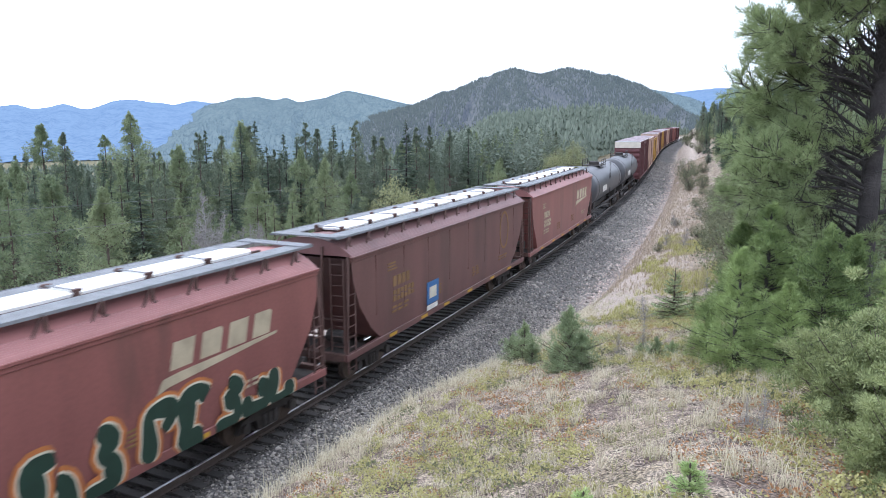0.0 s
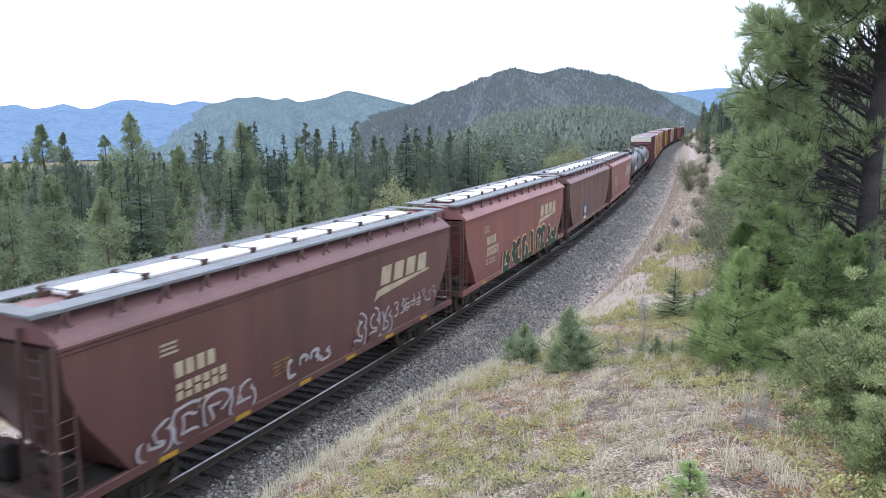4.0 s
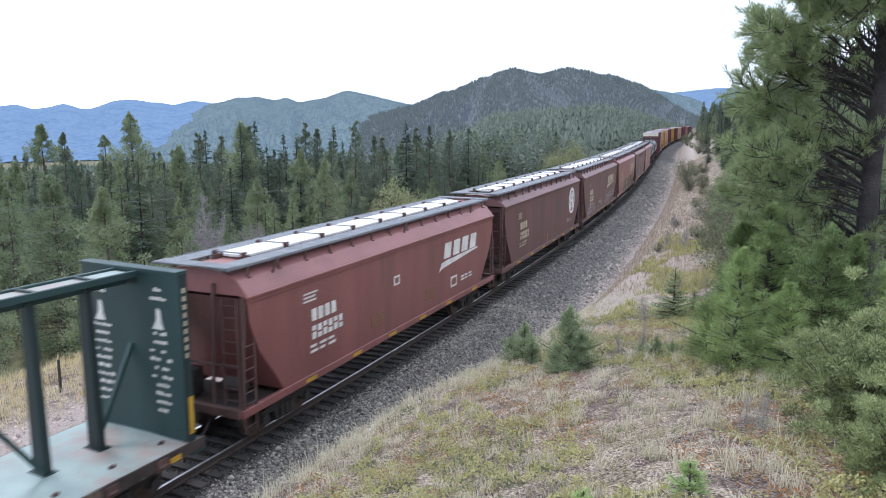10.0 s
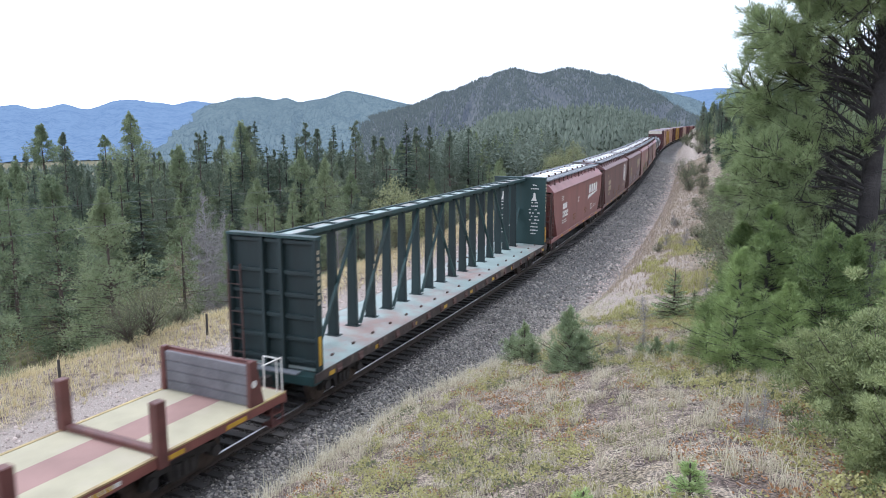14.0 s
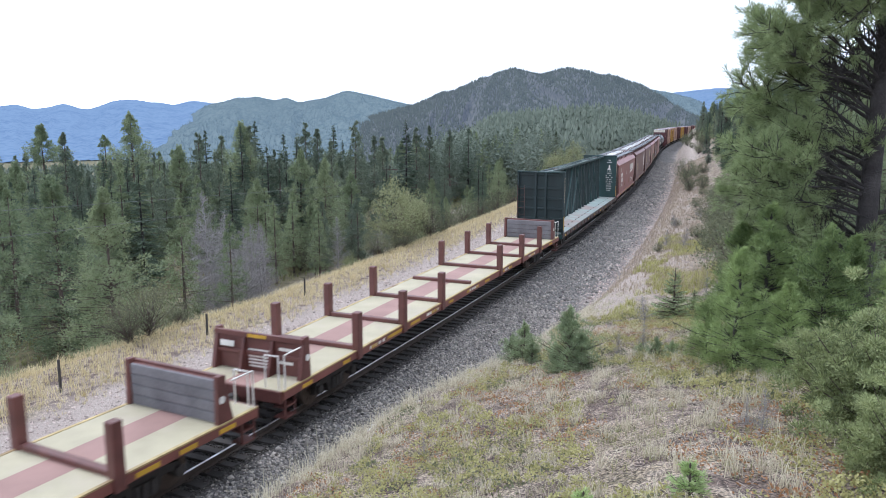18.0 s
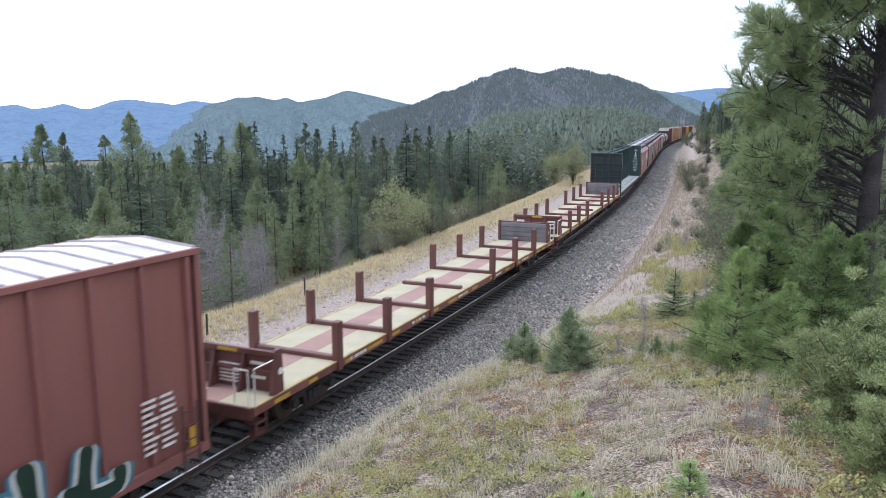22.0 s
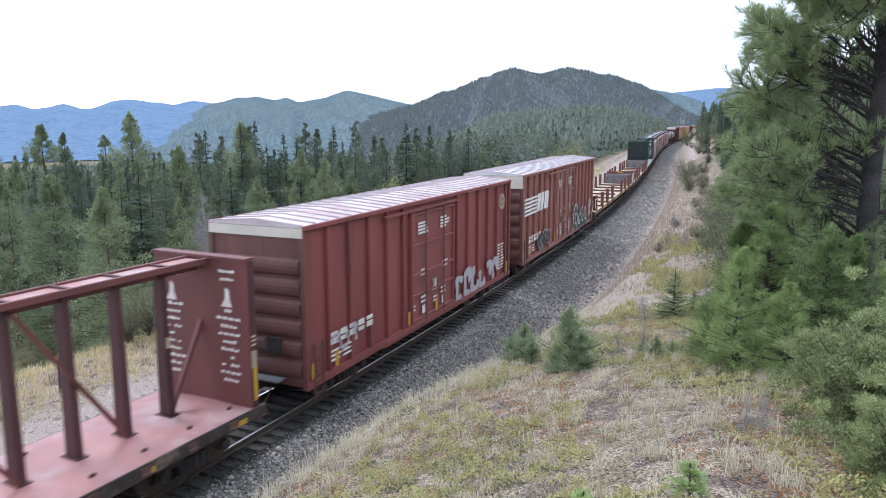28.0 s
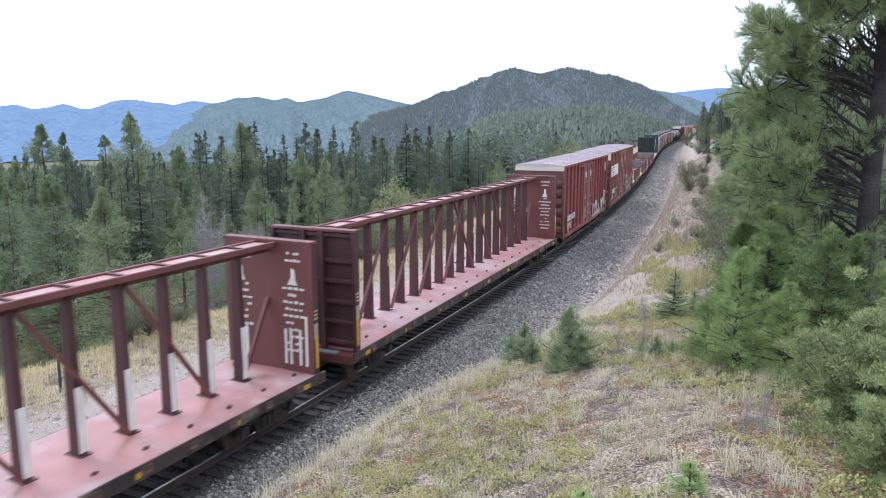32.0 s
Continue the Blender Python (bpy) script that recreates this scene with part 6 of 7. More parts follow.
# trees that stand out: bearing, distance, height
rng_tree = random.Random(12)
for kind, rows in {
    "light": ((46.5, 40, 9.2), (49.8, 44, 9.6), (56.0, 33, 8.0), (29.0, 66, 8.0), (32.8, 75, 9.5), (53.0, 52, 9.0), (31.0, 72, 8.6), (36.0, 62, 7.5)),
    "sparse": ((41.7, 42, 8.6), (52.5, 48, 9.0), (38.2, 40, 6.2), (35.5, 62, 7.6)),
    "spruce": ((45.0, 62, 9.4), (44.2, 60, 9.8), (35.2, 70, 10.4), (33.0, 80, 11.0), (19.2, 78, 7.2), (58.0, 40, 7.5), (22.0, 62, 3.4), (37.0, 82, 11.6)),
    "lodgepole": ((40.0, 82, 11.8), (36.4, 88, 12.4), (48.8, 85, 12.0), (24.0, 104, 12.0), (27.2, 96, 11.0)),
}.items():
    for k, (az, dist, h) in enumerate(rows):
        plant(kind, k, *bearing(az, dist), h, rng_tree)
for k, (kind, az, dist, top) in enumerate((("light", 50.1, 88, 7.4), ("sparse", 48.9, 92, 6.6), ("light", 44.5, 86, 7.5), ("sparse", 46.3, 90, 6.2), ("spruce", 39.6, 96, 6.6), ("lodgepole", 38.4, 92, 6.1), ("light", 36.9, 88, 6.8), ("spruce", 36.0, 95, 6.9), ("spruce", 34.0, 92, 6.4), ("lodgepole", 32.3, 96, 7.0), ("lodgepole", 31.4, 98, 7.2), ("spruce", 30.2, 94, 7.4), ("lodgepole", 28.6, 92, 7.0), ("spruce", 24.8, 98, 8.6), ("lodgepole", 23.0, 102, 7.0), ("lodgepole", 21.4, 110, 6.5), ("spruce", 20.0, 116, 6.8), ("lodgepole", 26.6, 90, 6.4), ("light", 41.5, 84, 5.2))):
    x, y = bearing(az, dist)
    plant(kind, k, x, y, top - float(height(x, y)), rng_tree)
for k, (az, dist, h) in enumerate(((39.4, 43, 6.6), (40.6, 46, 7.2), (36.4, 45, 6.4), (37.2, 47, 6.2), (35.6, 44, 5.6), (40.0, 52, 8.0), (30.2, 60, 5.0), (26.8, 62, 5.0), (38.4, 44, 6.8), (37.8, 42, 5.8), (36.8, 43, 6.0), (38.9, 46, 7.4), (37.0, 41, 4.8), (35.9, 42, 4.6))):
    bare_plant("dead_tree", k, on_ground(*bearing(az, dist), 40 * k) @ Matrix.Scale(h / 6, 4), "bleached dead tree with bare branches", "tree", "dead trees")
for k, (az, dist, h, kind) in enumerate(((25.6, 52, 5.2, 0), (24.4, 55, 4.2, 1), (12.0, 98, 5.5, 0), (13.4, 104, 5.0, 1), (29.2, 54, 2.4, 1))):
    tree_thing("leafy_tree", "bushy tree with pale yellow-green leaves", PALE_TREES[kind], on_ground(*bearing(az, dist), 70 * k), h / 5, "pale leafy trees")
for k, (az, dist, h) in enumerate(((44.2, 31, 2.2), (45.6, 30, 1.6), (27.0, 48, 2.0), (23.0, 56, 2.4), (21.6, 62, 2.2), (20.4, 66, 2.6), (19.0, 70, 2.0), (17.8, 78, 2.4), (42.0, 33, 1.2), (16.4, 90, 2.6), (18.6, 84, 2.2), (25.0, 50, 1.6))):
    tree_thing("shrub", "low grey-green shrub at the wood's edge", SHRUBS[k % 3], on_ground(*bearing(az, dist), 50 * k), h / 1.3, "shrubs of the wood's edge")

for k in range(46):
    az, dist = rng_tree.uniform(10, 24), rng_tree.uniform(78, 132)
    x, y = bearing(az, dist)
    if x - float(track_x(y)) < -15:
        plant(rng_tree.choices(("light", "lodgepole", "sparse", "spruce"), (4, 3, 2, 1))[0], k, x, y, rng_tree.uniform(3.5, 7.5), rng_tree)
for k in range(120):
    az, dist = rng_tree.uniform(5, 27), 112 + 110 * rng_tree.random()
    x, y = bearing(az, dist)
    if x - float(track_x(y)) < -16:
        plant(rng_tree.choices(("light", "lodgepole", "sparse", "spruce"), (3, 3, 3, 1))[0], k, x, y, rng_tree.uniform(5.5, 10.5), rng_tree)
plant("spruce", 1, *bearing(18.9, 86), 7.0, rng_tree)
for k, (az, dist, h) in enumerate(((26.3, 80, 9.0), (25.9, 79, 8.0))):
    plant("spruce", k, *bearing(az, dist), h, rng_tree)
for k in range(34):
    x, y = bearing(rng_tree.uniform(13, 27), rng_tree.uniform(60, 86))
    if x - float(track_x(y)) < -16:
        plant(("light", "sparse")[k % 2], k, x, y, rng_tree.uniform(2.4, 5.0), rng_tree)
for k in range(16):
    x, y = bearing(rng_tree.uniform(24, 35), rng_tree.uniform(57, 66))
    plant(rng_tree.choice(("light", "lodgepole", "sparse")), k, x, y, rng_tree.uniform(4.0, 7.0), rng_tree)
for k in range(22):
    x, y = bearing(rng_tree.uniform(12, 34), rng_tree.uniform(58, 96))
    if x - float(track_x(y)) < -15:
        tree_thing("shrub", "low grey-green shrub at the wood's edge", SHRUBS[k % 3], on_ground(x, y, 50 * k), rng_tree.uniform(1.2, 2.4), "shrubs of the wood's edge")

# lower trees and saplings along the front of the wood
for k in range(120):
    az, dist = rng_tree.uniform(27, 58), rng_tree.uniform(44, 84)
    x, y = bearing(az, dist)
    if x - float(track_x(y)) > -24 - 0.05 * y or (26 < az < 37 and dist < 66):
        continue
    plant(rng_tree.choices(("light", "lodgepole", "sparse", "spruce"), (4, 3, 2, 2))[0], k, x, y, rng_tree.uniform(3.2, 7.0), rng_tree)

# the wood behind them
count = 0
while count < 330:
    az, dist = rng_tree.uniform(4, 60), 46 + 110 * rng_tree.random() ** 0.8
    x, y = bearing(az, dist)
    lat = x - float(track_x(y))
    if lat > -25 - 0.05 * y or (24 < az < 36 and dist < 64) or (az < 14 and dist < 110):
        continue
    kind = rng_tree.choices(("lodgepole", "spruce", "light", "sparse"), (6, 3.2, 0.7, 0.8))[0]
    fall = 0.040 if az > 44 else 0.030 if az > 34 else 0.024
    top = 7.7 - dist * (fall + rng_tree.uniform(0.0, 0.03)) - 1.2 * rng_tree.random()
    plant(kind, rng_tree.randrange(5), x, y, min(max(top - float(height(x, y)), 5.0), 12.0) * rng_tree.choice((1, 1, 1, 0.9, 0.75)), rng_tree)
    count += 1


def far_woods():
    """The woods across the valley and on the low ridge: thousands of small conifers in one mesh."""
    rng = np.random.default_rng(3)
    n = 15000
    az = np.radians(np.where(rng.random(n) < 0.55, rng.uniform(-2, 27, n), rng.uniform(20, 66, n)))
    dist = 115 + 885 * rng.random(n) ** 1.35
    x, y = -dist * np.sin(az), dist * np.cos(az)
    keep = x - track_x(y) < -14 - 0.02 * y
    x, y, dist = x[keep], y[keep], dist[keep]
    # nearer ones of sprays
    near = dist < 190
    px, py = x[near], y[near]
    n, m = len(px), 66
    h = rng.uniform(7.0, 12.0, n) * rng.choice((1.0, 1.0, 0.75, 1.15), n) * np.where(-px / np.maximum(py, 1) > 0.42, 0.62, 0.95)
    t = rng.uniform(0.05, 1, (n, m)) ** 0.85
    a = rng.uniform(0, 2 * np.pi, (n, m))
    r = rng.uniform(0.11, 0.19, n)[:, None] * h[:, None] * (1.01 - t) ** rng.uniform(0.6, 0.95, (n, 1)) * rng.uniform(0.6, 1.1, (n, m))
    q = rng.uniform(0.15, 0.75, (n, m)) * r
    p = np.stack([px[:, None] + np.cos(a) * q, py[:, None] + np.sin(a) * q, height(px, py)[:, None] + h[:, None] * t], -1)
    d = np.stack([np.cos(a), np.sin(a), rng.normal(0.3, 0.5, (n, m))], -1)
    L = (r * 0.5 + 0.28).reshape(-1)
    v1, f1 = kites(p.reshape(-1, 3), d.reshape(-1, 3), L, L * 0.24, rng)
    # those beyond of ragged tiers, each a skirt of five flaps
    px, py = x[~near], y[~near]
    n, tiers, sides = len(px), 4, 6
    h = rng.uniform(6.5, 11.5, n) * rng.choice((1.0, 1.0, 0.75, 1.15), n) * np.where(-px / np.maximum(py, 1) > 0.42, 0.62, 0.95)
    wide = rng.uniform(0.13, 0.21, n) * h
    k = np.arange(tiers)
    low = (0.08 + 0.23 * k)[None, :, None] * h[:, None, None] * rng.uniform(0.85, 1.15, (n, tiers, sides))
    rad = wide[:, None, None] * (1 - 0.21 * k)[None, :, None] * rng.uniform(0.55, 1.2, (n, tiers, sides))
    ang = rng.uniform(0, 6.28, (n, tiers, 1)) + np.arange(sides) * 2 * np.pi / sides
    gx, gy, gz = px[:, None, None], py[:, None, None], height(px, py)[:, None, None]
    ring = np.stack([gx + np.cos(ang) * rad, gy + np.sin(ang) * rad, gz + low], -1)
    top = np.stack([px[:, None] + 0 * k, py[:, None] + 0 * k, height(px, py)[:, None] + h[:, None] * np.minimum(0.08 + 0.23 * k + 0.36, 1.0)], -1)
    v2 = np.concatenate([ring, top[:, :, None]], 2).reshape(-1, 3)
    i = np.arange(sides)
    face = np.stack([i, (i + 1) % sides, i * 0 + sides], -1)
    f2 = (face[None] + (sides + 1) * np.arange(n * tiers)[:, None, None]).reshape(-1, 3)
    for name, v, f, label in (("far_woods", v1, f1, "dark green conifer woods across the valley"), ("ridge_woods", v2, f2, "distant conifer woods on the low ridge")):
        me = mesh_from_arrays(name, v, f)
        me.materials.append(L_FAR)
        tagged(new(name, me), label, "woods", kind="stuff")


far_woods()


# ---- the hillside beyond the cut on the near side of the line ----
for k in range(170):
    y = 44 + 250 * rng_tree.random() ** 1.2
    lat = (9.3 if y > 80 else 10.5) + 20 * rng_tree.random() ** 1.2
    x = float(track_x(y)) + lat
    h = rng_tree.uniform(2.2, 5.5) if y < 120 else rng_tree.uniform(3.5, 7.0)
    plant(rng_tree.choices(("lodgepole", "spruce", "light", "sparse"), (4, 5, 1, 1))[0], k, x, y, h * (0.7 if lat < 12.5 else 1.0), rng_tree)
for k in range(90):
    y = 85 + 130 * rng_tree.random()
    x = float(track_x(y)) + rng_tree.uniform(10.0, 24.0)
    plant(rng_tree.choice(("spruce", "spruce", "lodgepole")), k, x, y, rng_tree.uniform(4.0, 7.5), rng_tree)
for k in range(24):
    y = rng_tree.uniform(70, 200)
    x = float(track_x(y)) + rng_tree.uniform(6.8, 10.5)
    tree_thing("shrub", "low grey-green shrub on the cut slope", SHRUBS[k % 3], on_ground(x, y, 31 * k), rng_tree.uniform(0.7, 1.8), "shrubs of the cut")


# ---- the near pine ----
PINE_X, PINE_Y = 2.1, 14.9


def near_pine():
    rng = np.random.default_rng(5)
    H = 11.5
    zs = np.linspace(0, H, 14)
    bend = np.cumsum(rng.normal(0, 0.012, (14, 2)), 0)
    pts = np.column_stack([bend - bend[0], zs])
    rad = 0.175 * (1 - zs / H) ** 0.8 + 0.02
    root = thing("pine_tree", "tall pine with dark limbs and long green needles", "tree", "", on_ground(PINE_X, PINE_Y, 0, 0.1))
    tr = merged("trunk", tubes(pts[:-1], pts[1:], rad[:-1], rad[1:], 14))
    tr.materials.append(M_DARKBARK)
    tr.shade_smooth()
    part("trunk", tr, None, root)
    n = 126
    z = np.where(np.arange(n) < 78, rng.uniform(0.7, 6.2, n), rng.uniform(6.0, 10.8, n))
    az = rng.uniform(0, 2 * np.pi, n)
    az = np.where(rng.random(n) < 0.66, np.pi * 0.94 + rng.uniform(-0.8, 0.75, n), az)
    over = np.arange(n) >= n - 34
    z = np.where(over, rng.uniform(4.5, 7.2, n), z)
    az = np.where(over, np.pi * rng.uniform(1.05, 1.8, n), az)
    reach = np.interp(z, [0.7, 2.0, 3.0, 3.8, 4.6, 6.0, 9.0, 11.0], [1.8, 2.05, 2.2, 2.3, 2.05, 1.6, 0.9, 0.4]) * rng.uniform(0.72, 1.02, n)
    el = np.interp(z, [0.7, 2.0, 3.0, 6.0, 11.0], [0.12, 0.38, 0.52, 0.66, 0.85]) + rng.normal(0, 0.10, n)
    # limbs on the open side towards the rails are long, those facing the knoll were broken short
    reach = np.where((np.abs((az - np.pi * 1.48 + np.pi) % (2 * np.pi) - np.pi) < 0.78) & (z < 4.4), reach * 0.22, reach)
    tuft_p, tuft_d = [], []
    for k in range(n):
        if over[k] and k % 5 in (0, 2):
            continue
        d = np.array([math.cos(az[k]) * math.cos(el[k]), math.sin(az[k]) * math.cos(el[k]), math.sin(el[k])])
        q = np.array([np.interp(z[k], zs, pts[:, 0]), np.interp(z[k], zs, pts[:, 1]), z[k]])
        path, length = [q], reach[k] / max(math.cos(el[k]), 0.4)
        for j in range(8):
            d = d + rng.normal(0, 0.075, 3) + np.array([0, 0, -0.05 if j < 4 else 0.06])
            d /= np.linalg.norm(d)
            q = q + d * length / 8
            path.append(q)
        path = np.array(path)
        r = np.linspace(0.012 + 0.010 * reach[k], 0.005, 9)
        sets = [tubes(path[:-1], path[1:], r[:-1], r[1:], 7)]
        # bare dead twigs on the inner half
        m = int(5 + 3 * reach[k])
        f = rng.uniform(0.08, 0.55, m)
        i = (f * 8).astype(int)
        b0 = path[i] + (path[i + 1] - path[i]) * (f * 8 - i)[:, None]
        bd = rng.normal(0, 0.7, (m, 3)) + d * 0.7
        b1 = b0 + bd / np.linalg.norm(bd, axis=1, keepdims=True) * rng.uniform(0.2, 0.7, (m, 1))
        bd2 = bd + rng.normal(0, 0.6, (m, 3))
        b2 = b1 + bd2 / np.linalg.norm(bd2, axis=1, keepdims=True) * rng.uniform(0.15, 0.4, (m, 1))
        sets += [tubes(b0, b1, np.full(m, 0.010), np.full(m, 0.006), 4), tubes(b1, b2, np.full(m, 0.006), np.full(m, 0.003), 4)]
        # living twigs, each with side shoots that end in tufts
        m = int(7 + 9 * reach[k]) if reach[k] > 0.75 else 3
        f = np.minimum(rng.uniform(0.36, 1.02, m) ** 0.75, 0.999)
        i = np.minimum((f * 8).astype(int), 7)
        s0 = path[i] + (path[i + 1] - path[i]) * (f * 8 - i)[:, None]
        dd = path[i + 1] - path[i]
        dd = dd / np.linalg.norm(dd, axis=1, keepdims=True) + rng.normal(0, 0.55, (m, 3)) + np.array([0, 0, 0.10])
        dd /= np.linalg.norm(dd, axis=1, keepdims=True)
        l = rng.uniform(0.25, 0.75, m) * (0.45 + 0.22 * reach[k])
        s1 = s0 + dd * l[:, None] * 0.55
        sets.append(tubes(s0, s1, np.full(m, 0.010), np.full(m, 0.006), 4))
        for shoot in range(3):
            d2 = dd + rng.normal(0, 0.42, (m, 3)) + np.array([0, 0, 0.22])
            d2 /= np.linalg.norm(d2, axis=1, keepdims=True)
            s2 = s1 + d2 * l[:, None] * rng.uniform(0.3, 0.55, (m, 1))
            sets.append(tubes(s1, s2, np.full(m, 0.006), np.full(m, 0.004), 4))
            tuft_p.append(s2)
            tuft_d.append(d2)
        limb = merged("limb", *sets)
        limb.materials.append(M_DARKBARK)
        part("limb", limb, None, root)
    p, d = np.concatenate(tuft_p), np.concatenate(tuft_d)
    m = 40
    along = rng.uniform(-0.18, 0.02, (len(p), m))
    base = p[:, None] + d[:, None] * along[..., None]
    nd = d[:, None] * rng.uniform(0.7, 1.4, (len(p), m))[..., None] + rng.normal(0, 0.58, (len(p), m, 3))
    v, f = kites(base.reshape(-1, 3), nd.reshape(-1, 3), rng.uniform(0.12, 0.20, len(p) * m), np.full(len(p) * m, 0.0040), rng)
    me = mesh_from_arrays("needles", v, f)
    me.materials.append(L_PONDEROSA)
    part("crown", me, None, root, "long green needles in tufts at the twig ends")
    return root


near_pine()
for k, (x, y, h) in enumerate(((3.9, 20.5, 6.2), (5.0, 23.0, 7.0), (3.3, 24.0, 6.5))):
    plant("light", k, x, y, h, rng_tree)

# other pines and firs on the near bank: place, height
FIRS = [conifer_meshes(110 + k, 2.0, 0.85, 0.0, 150, 207, 0.062, 0.0048, 0.2, 0.55, 0.75, L_FIR, M_DARKBARK, dead=0.15, clump=0.085, hubs=9, lean=0.06, tiers=12) for k in range(4)]
YOUNG_SPRUCES = ((-1.46, 20.07, 1.45), (-1.0, 21.0, 0.7))
BANK_SPRUCE = [conifer_meshes(120 + k, 1.2, 0.52, 0.0, 120, 80, 0.055, 0.0065, 0.1, 0.45, 0.8, L_BANKFIR, M_BARK, tiers=10) for k in range(2)]
LOOSE_FIRS = [conifer_meshes(126 + k, 1.2, 0.78, 0.0, 130, 136, 0.058, 0.0045, 0.35, 0.7, 0.9, L_BANKFIR, M_BARK, dead=0.2, clump=0.06, hubs=8, lean=0.07, tiers=10) for k in range(3)]
for k, (x, y, h) in enumerate(YOUNG_SPRUCES):
    tree_thing("young_spruce", "small dark young spruce on the grassy bank", BANK_SPRUCE[k % 2], on_ground(x, y, 60 * k), h / 1.2, "young conifers of the bank")
for k, (x, y, h) in enumerate(((-2.72, 12.95, 1.18), (-2.45, 12.7, 0.72), (-3.0, 13.1, 0.62), (-4.1, 14.9, 0.86), (-4.42, 15.1, 0.66), (-3.85, 14.6, 0.5), (-1.25, 13.5, 0.42), (-0.95, 13.2, 0.36), (-1.55, 13.7, 0.32))):
    tree_thing("young_fir", "small loose blue-green young fir in dry grass", LOOSE_FIRS[k % 3], on_ground(x, y, 77 * k), h / 1.2, "young conifers of the bank")
for k, (x, y, h) in enumerate(((0.05, 11.7, 1.9), (0.75, 11.4, 1.5), (1.25, 12.2, 2.2), (0.5, 13.4, 2.5), (1.7, 13.0, 2.1), (2.3, 12.4, 1.9), (-0.35, 12.5, 1.1), (0.95, 12.9, 1.7), (0.1, 14.5, 2.2))):
    tree_thing("young_fir", "bushy green young fir with dark gaps", FIRS[k % 4], on_ground(x, y, 77 * k), h / 2.0, "young conifers of the bank")
for k, (x, y, h) in enumerate(((1.2, 22.0, 5.2), (2.2, 26.0, 6.5), (4.2, 22.0, 6.0), (3.4, 30.0, 7.5), (1.4, 33.0, 5.0), (5.5, 17.5, 5.6), (2.6, 40.0, 6.0), (4.6, 38.0, 8.5))):
    plant(("light", "lodgepole", "spruce", "light")[k % 4], k, x, y, h, rng_tree)


def juniper_meshes(seed, h=1.5, w=1.05):
    """Stems fanning from the ground, each with small round sprays of scale leaves."""
    rng = np.random.default_rng(seed)
    n = 100
    az, el = rng.uniform(0, 2 * np.pi, n), np.abs(rng.normal(0.75, 0.38, n))
    reach = np.minimum(w / np.maximum(np.cos(el), 0.25), h / np.maximum(np.sin(el), 0.2)) * rng.uniform(0.55, 1.0, n)
    d = np.column_stack([np.cos(az) * np.cos(el), np.sin(az) * np.cos(el), np.sin(el)])
    start = np.column_stack([rng.normal(0, 0.12, n), rng.normal(0, 0.12, n), rng.uniform(0, 0.15, n)])
    end = start + d * reach[:, None]
    stems = merged("stems", tubes(start, start + (end - start) * 0.5, np.full(n, 0.013), np.full(n, 0.008), 5), tubes(start + (end - start) * 0.5, start + (end - start) * 0.82, np.full(n, 0.008), np.full(n, 0.003), 4))
    stems.materials.append(M_BARK)
    m, c = 190, 3
    hub = start[:, None] + (end - start)[:, None] * rng.uniform(0.45, 1.0, (n, c))[..., None] + rng.normal(0, 0.10, (n, c, 3))
    ball = rng.normal(0, 1, (n, c, m, 3))
    ball /= np.linalg.norm(ball, axis=-1, keepdims=True)
    p = hub[:, :, None] + ball * np.array([1, 1, 0.55]) * (0.115 * rng.random((n, c, m, 1)) ** 0.6)
    p[..., 2] = np.maximum(p[..., 2], 0.02)
    out = ball + d[:, None, None] * 0.35 + np.array([0, 0, 0.4]) + rng.normal(0, 0.35, (n, c, m, 3))
    p, out = p.reshape(-1, 3), out.reshape(-1, 3)
    me = mesh_from_arrays("foliage", *kites(p, out, rng.uniform(0.035, 0.065, len(p)), np.full(len(p), 0.0075), rng))
    me.materials.append(L_JUNIPER)
    return stems, me


JUNIPERS = [juniper_meshes(1), juniper_meshes(2, 1.35, 1.15)]
for k, (x, y, s) in enumerate(((1.5, 7.9, 0.92), (2.5, 9.4, 1.08), (1.42, 6.45, 0.62), (2.9, 7.7, 1.02), (1.3, 9.2, 0.72))):
    t = thing("juniper", "spreading grey-green juniper with pale twigs", "shrub", "junipers of the bank", on_ground(x, y, 70 * k))
    t.scale = (s, s, s)
    part("stem_framework", JUNIPERS[k % 2][0], None, t)
    part("foliage", JUNIPERS[k % 2][1], None, t)
SPROUT = conifer_meshes(130, 0.5, 0.30, 0.02, 46, 40, 0.10, 0.006, 0.5, 0.4, 0.6, L_SPROUT, M_BARK)
tree_thing("pine_seedling", "bright green pine seedling in the grass", SPROUT, on_ground(-0.21, 5.4, 0), 0.62)
tree_thing("pine_seedling", "small green pine seedling in the grass", SPROUT, on_ground(-0.95, 5.2, 50), 0.6)


# ---- ground cover of the bank ----
def bank_places(rng, n, y0, y1, power=1.0, lat0=5.7, lat1=16.0):
    y = y0 + (y1 - y0) * rng.random(n) ** power
    lat = rng.uniform(lat0, lat1, n)
    x = track_x(y) + lat
    return x, y, lat


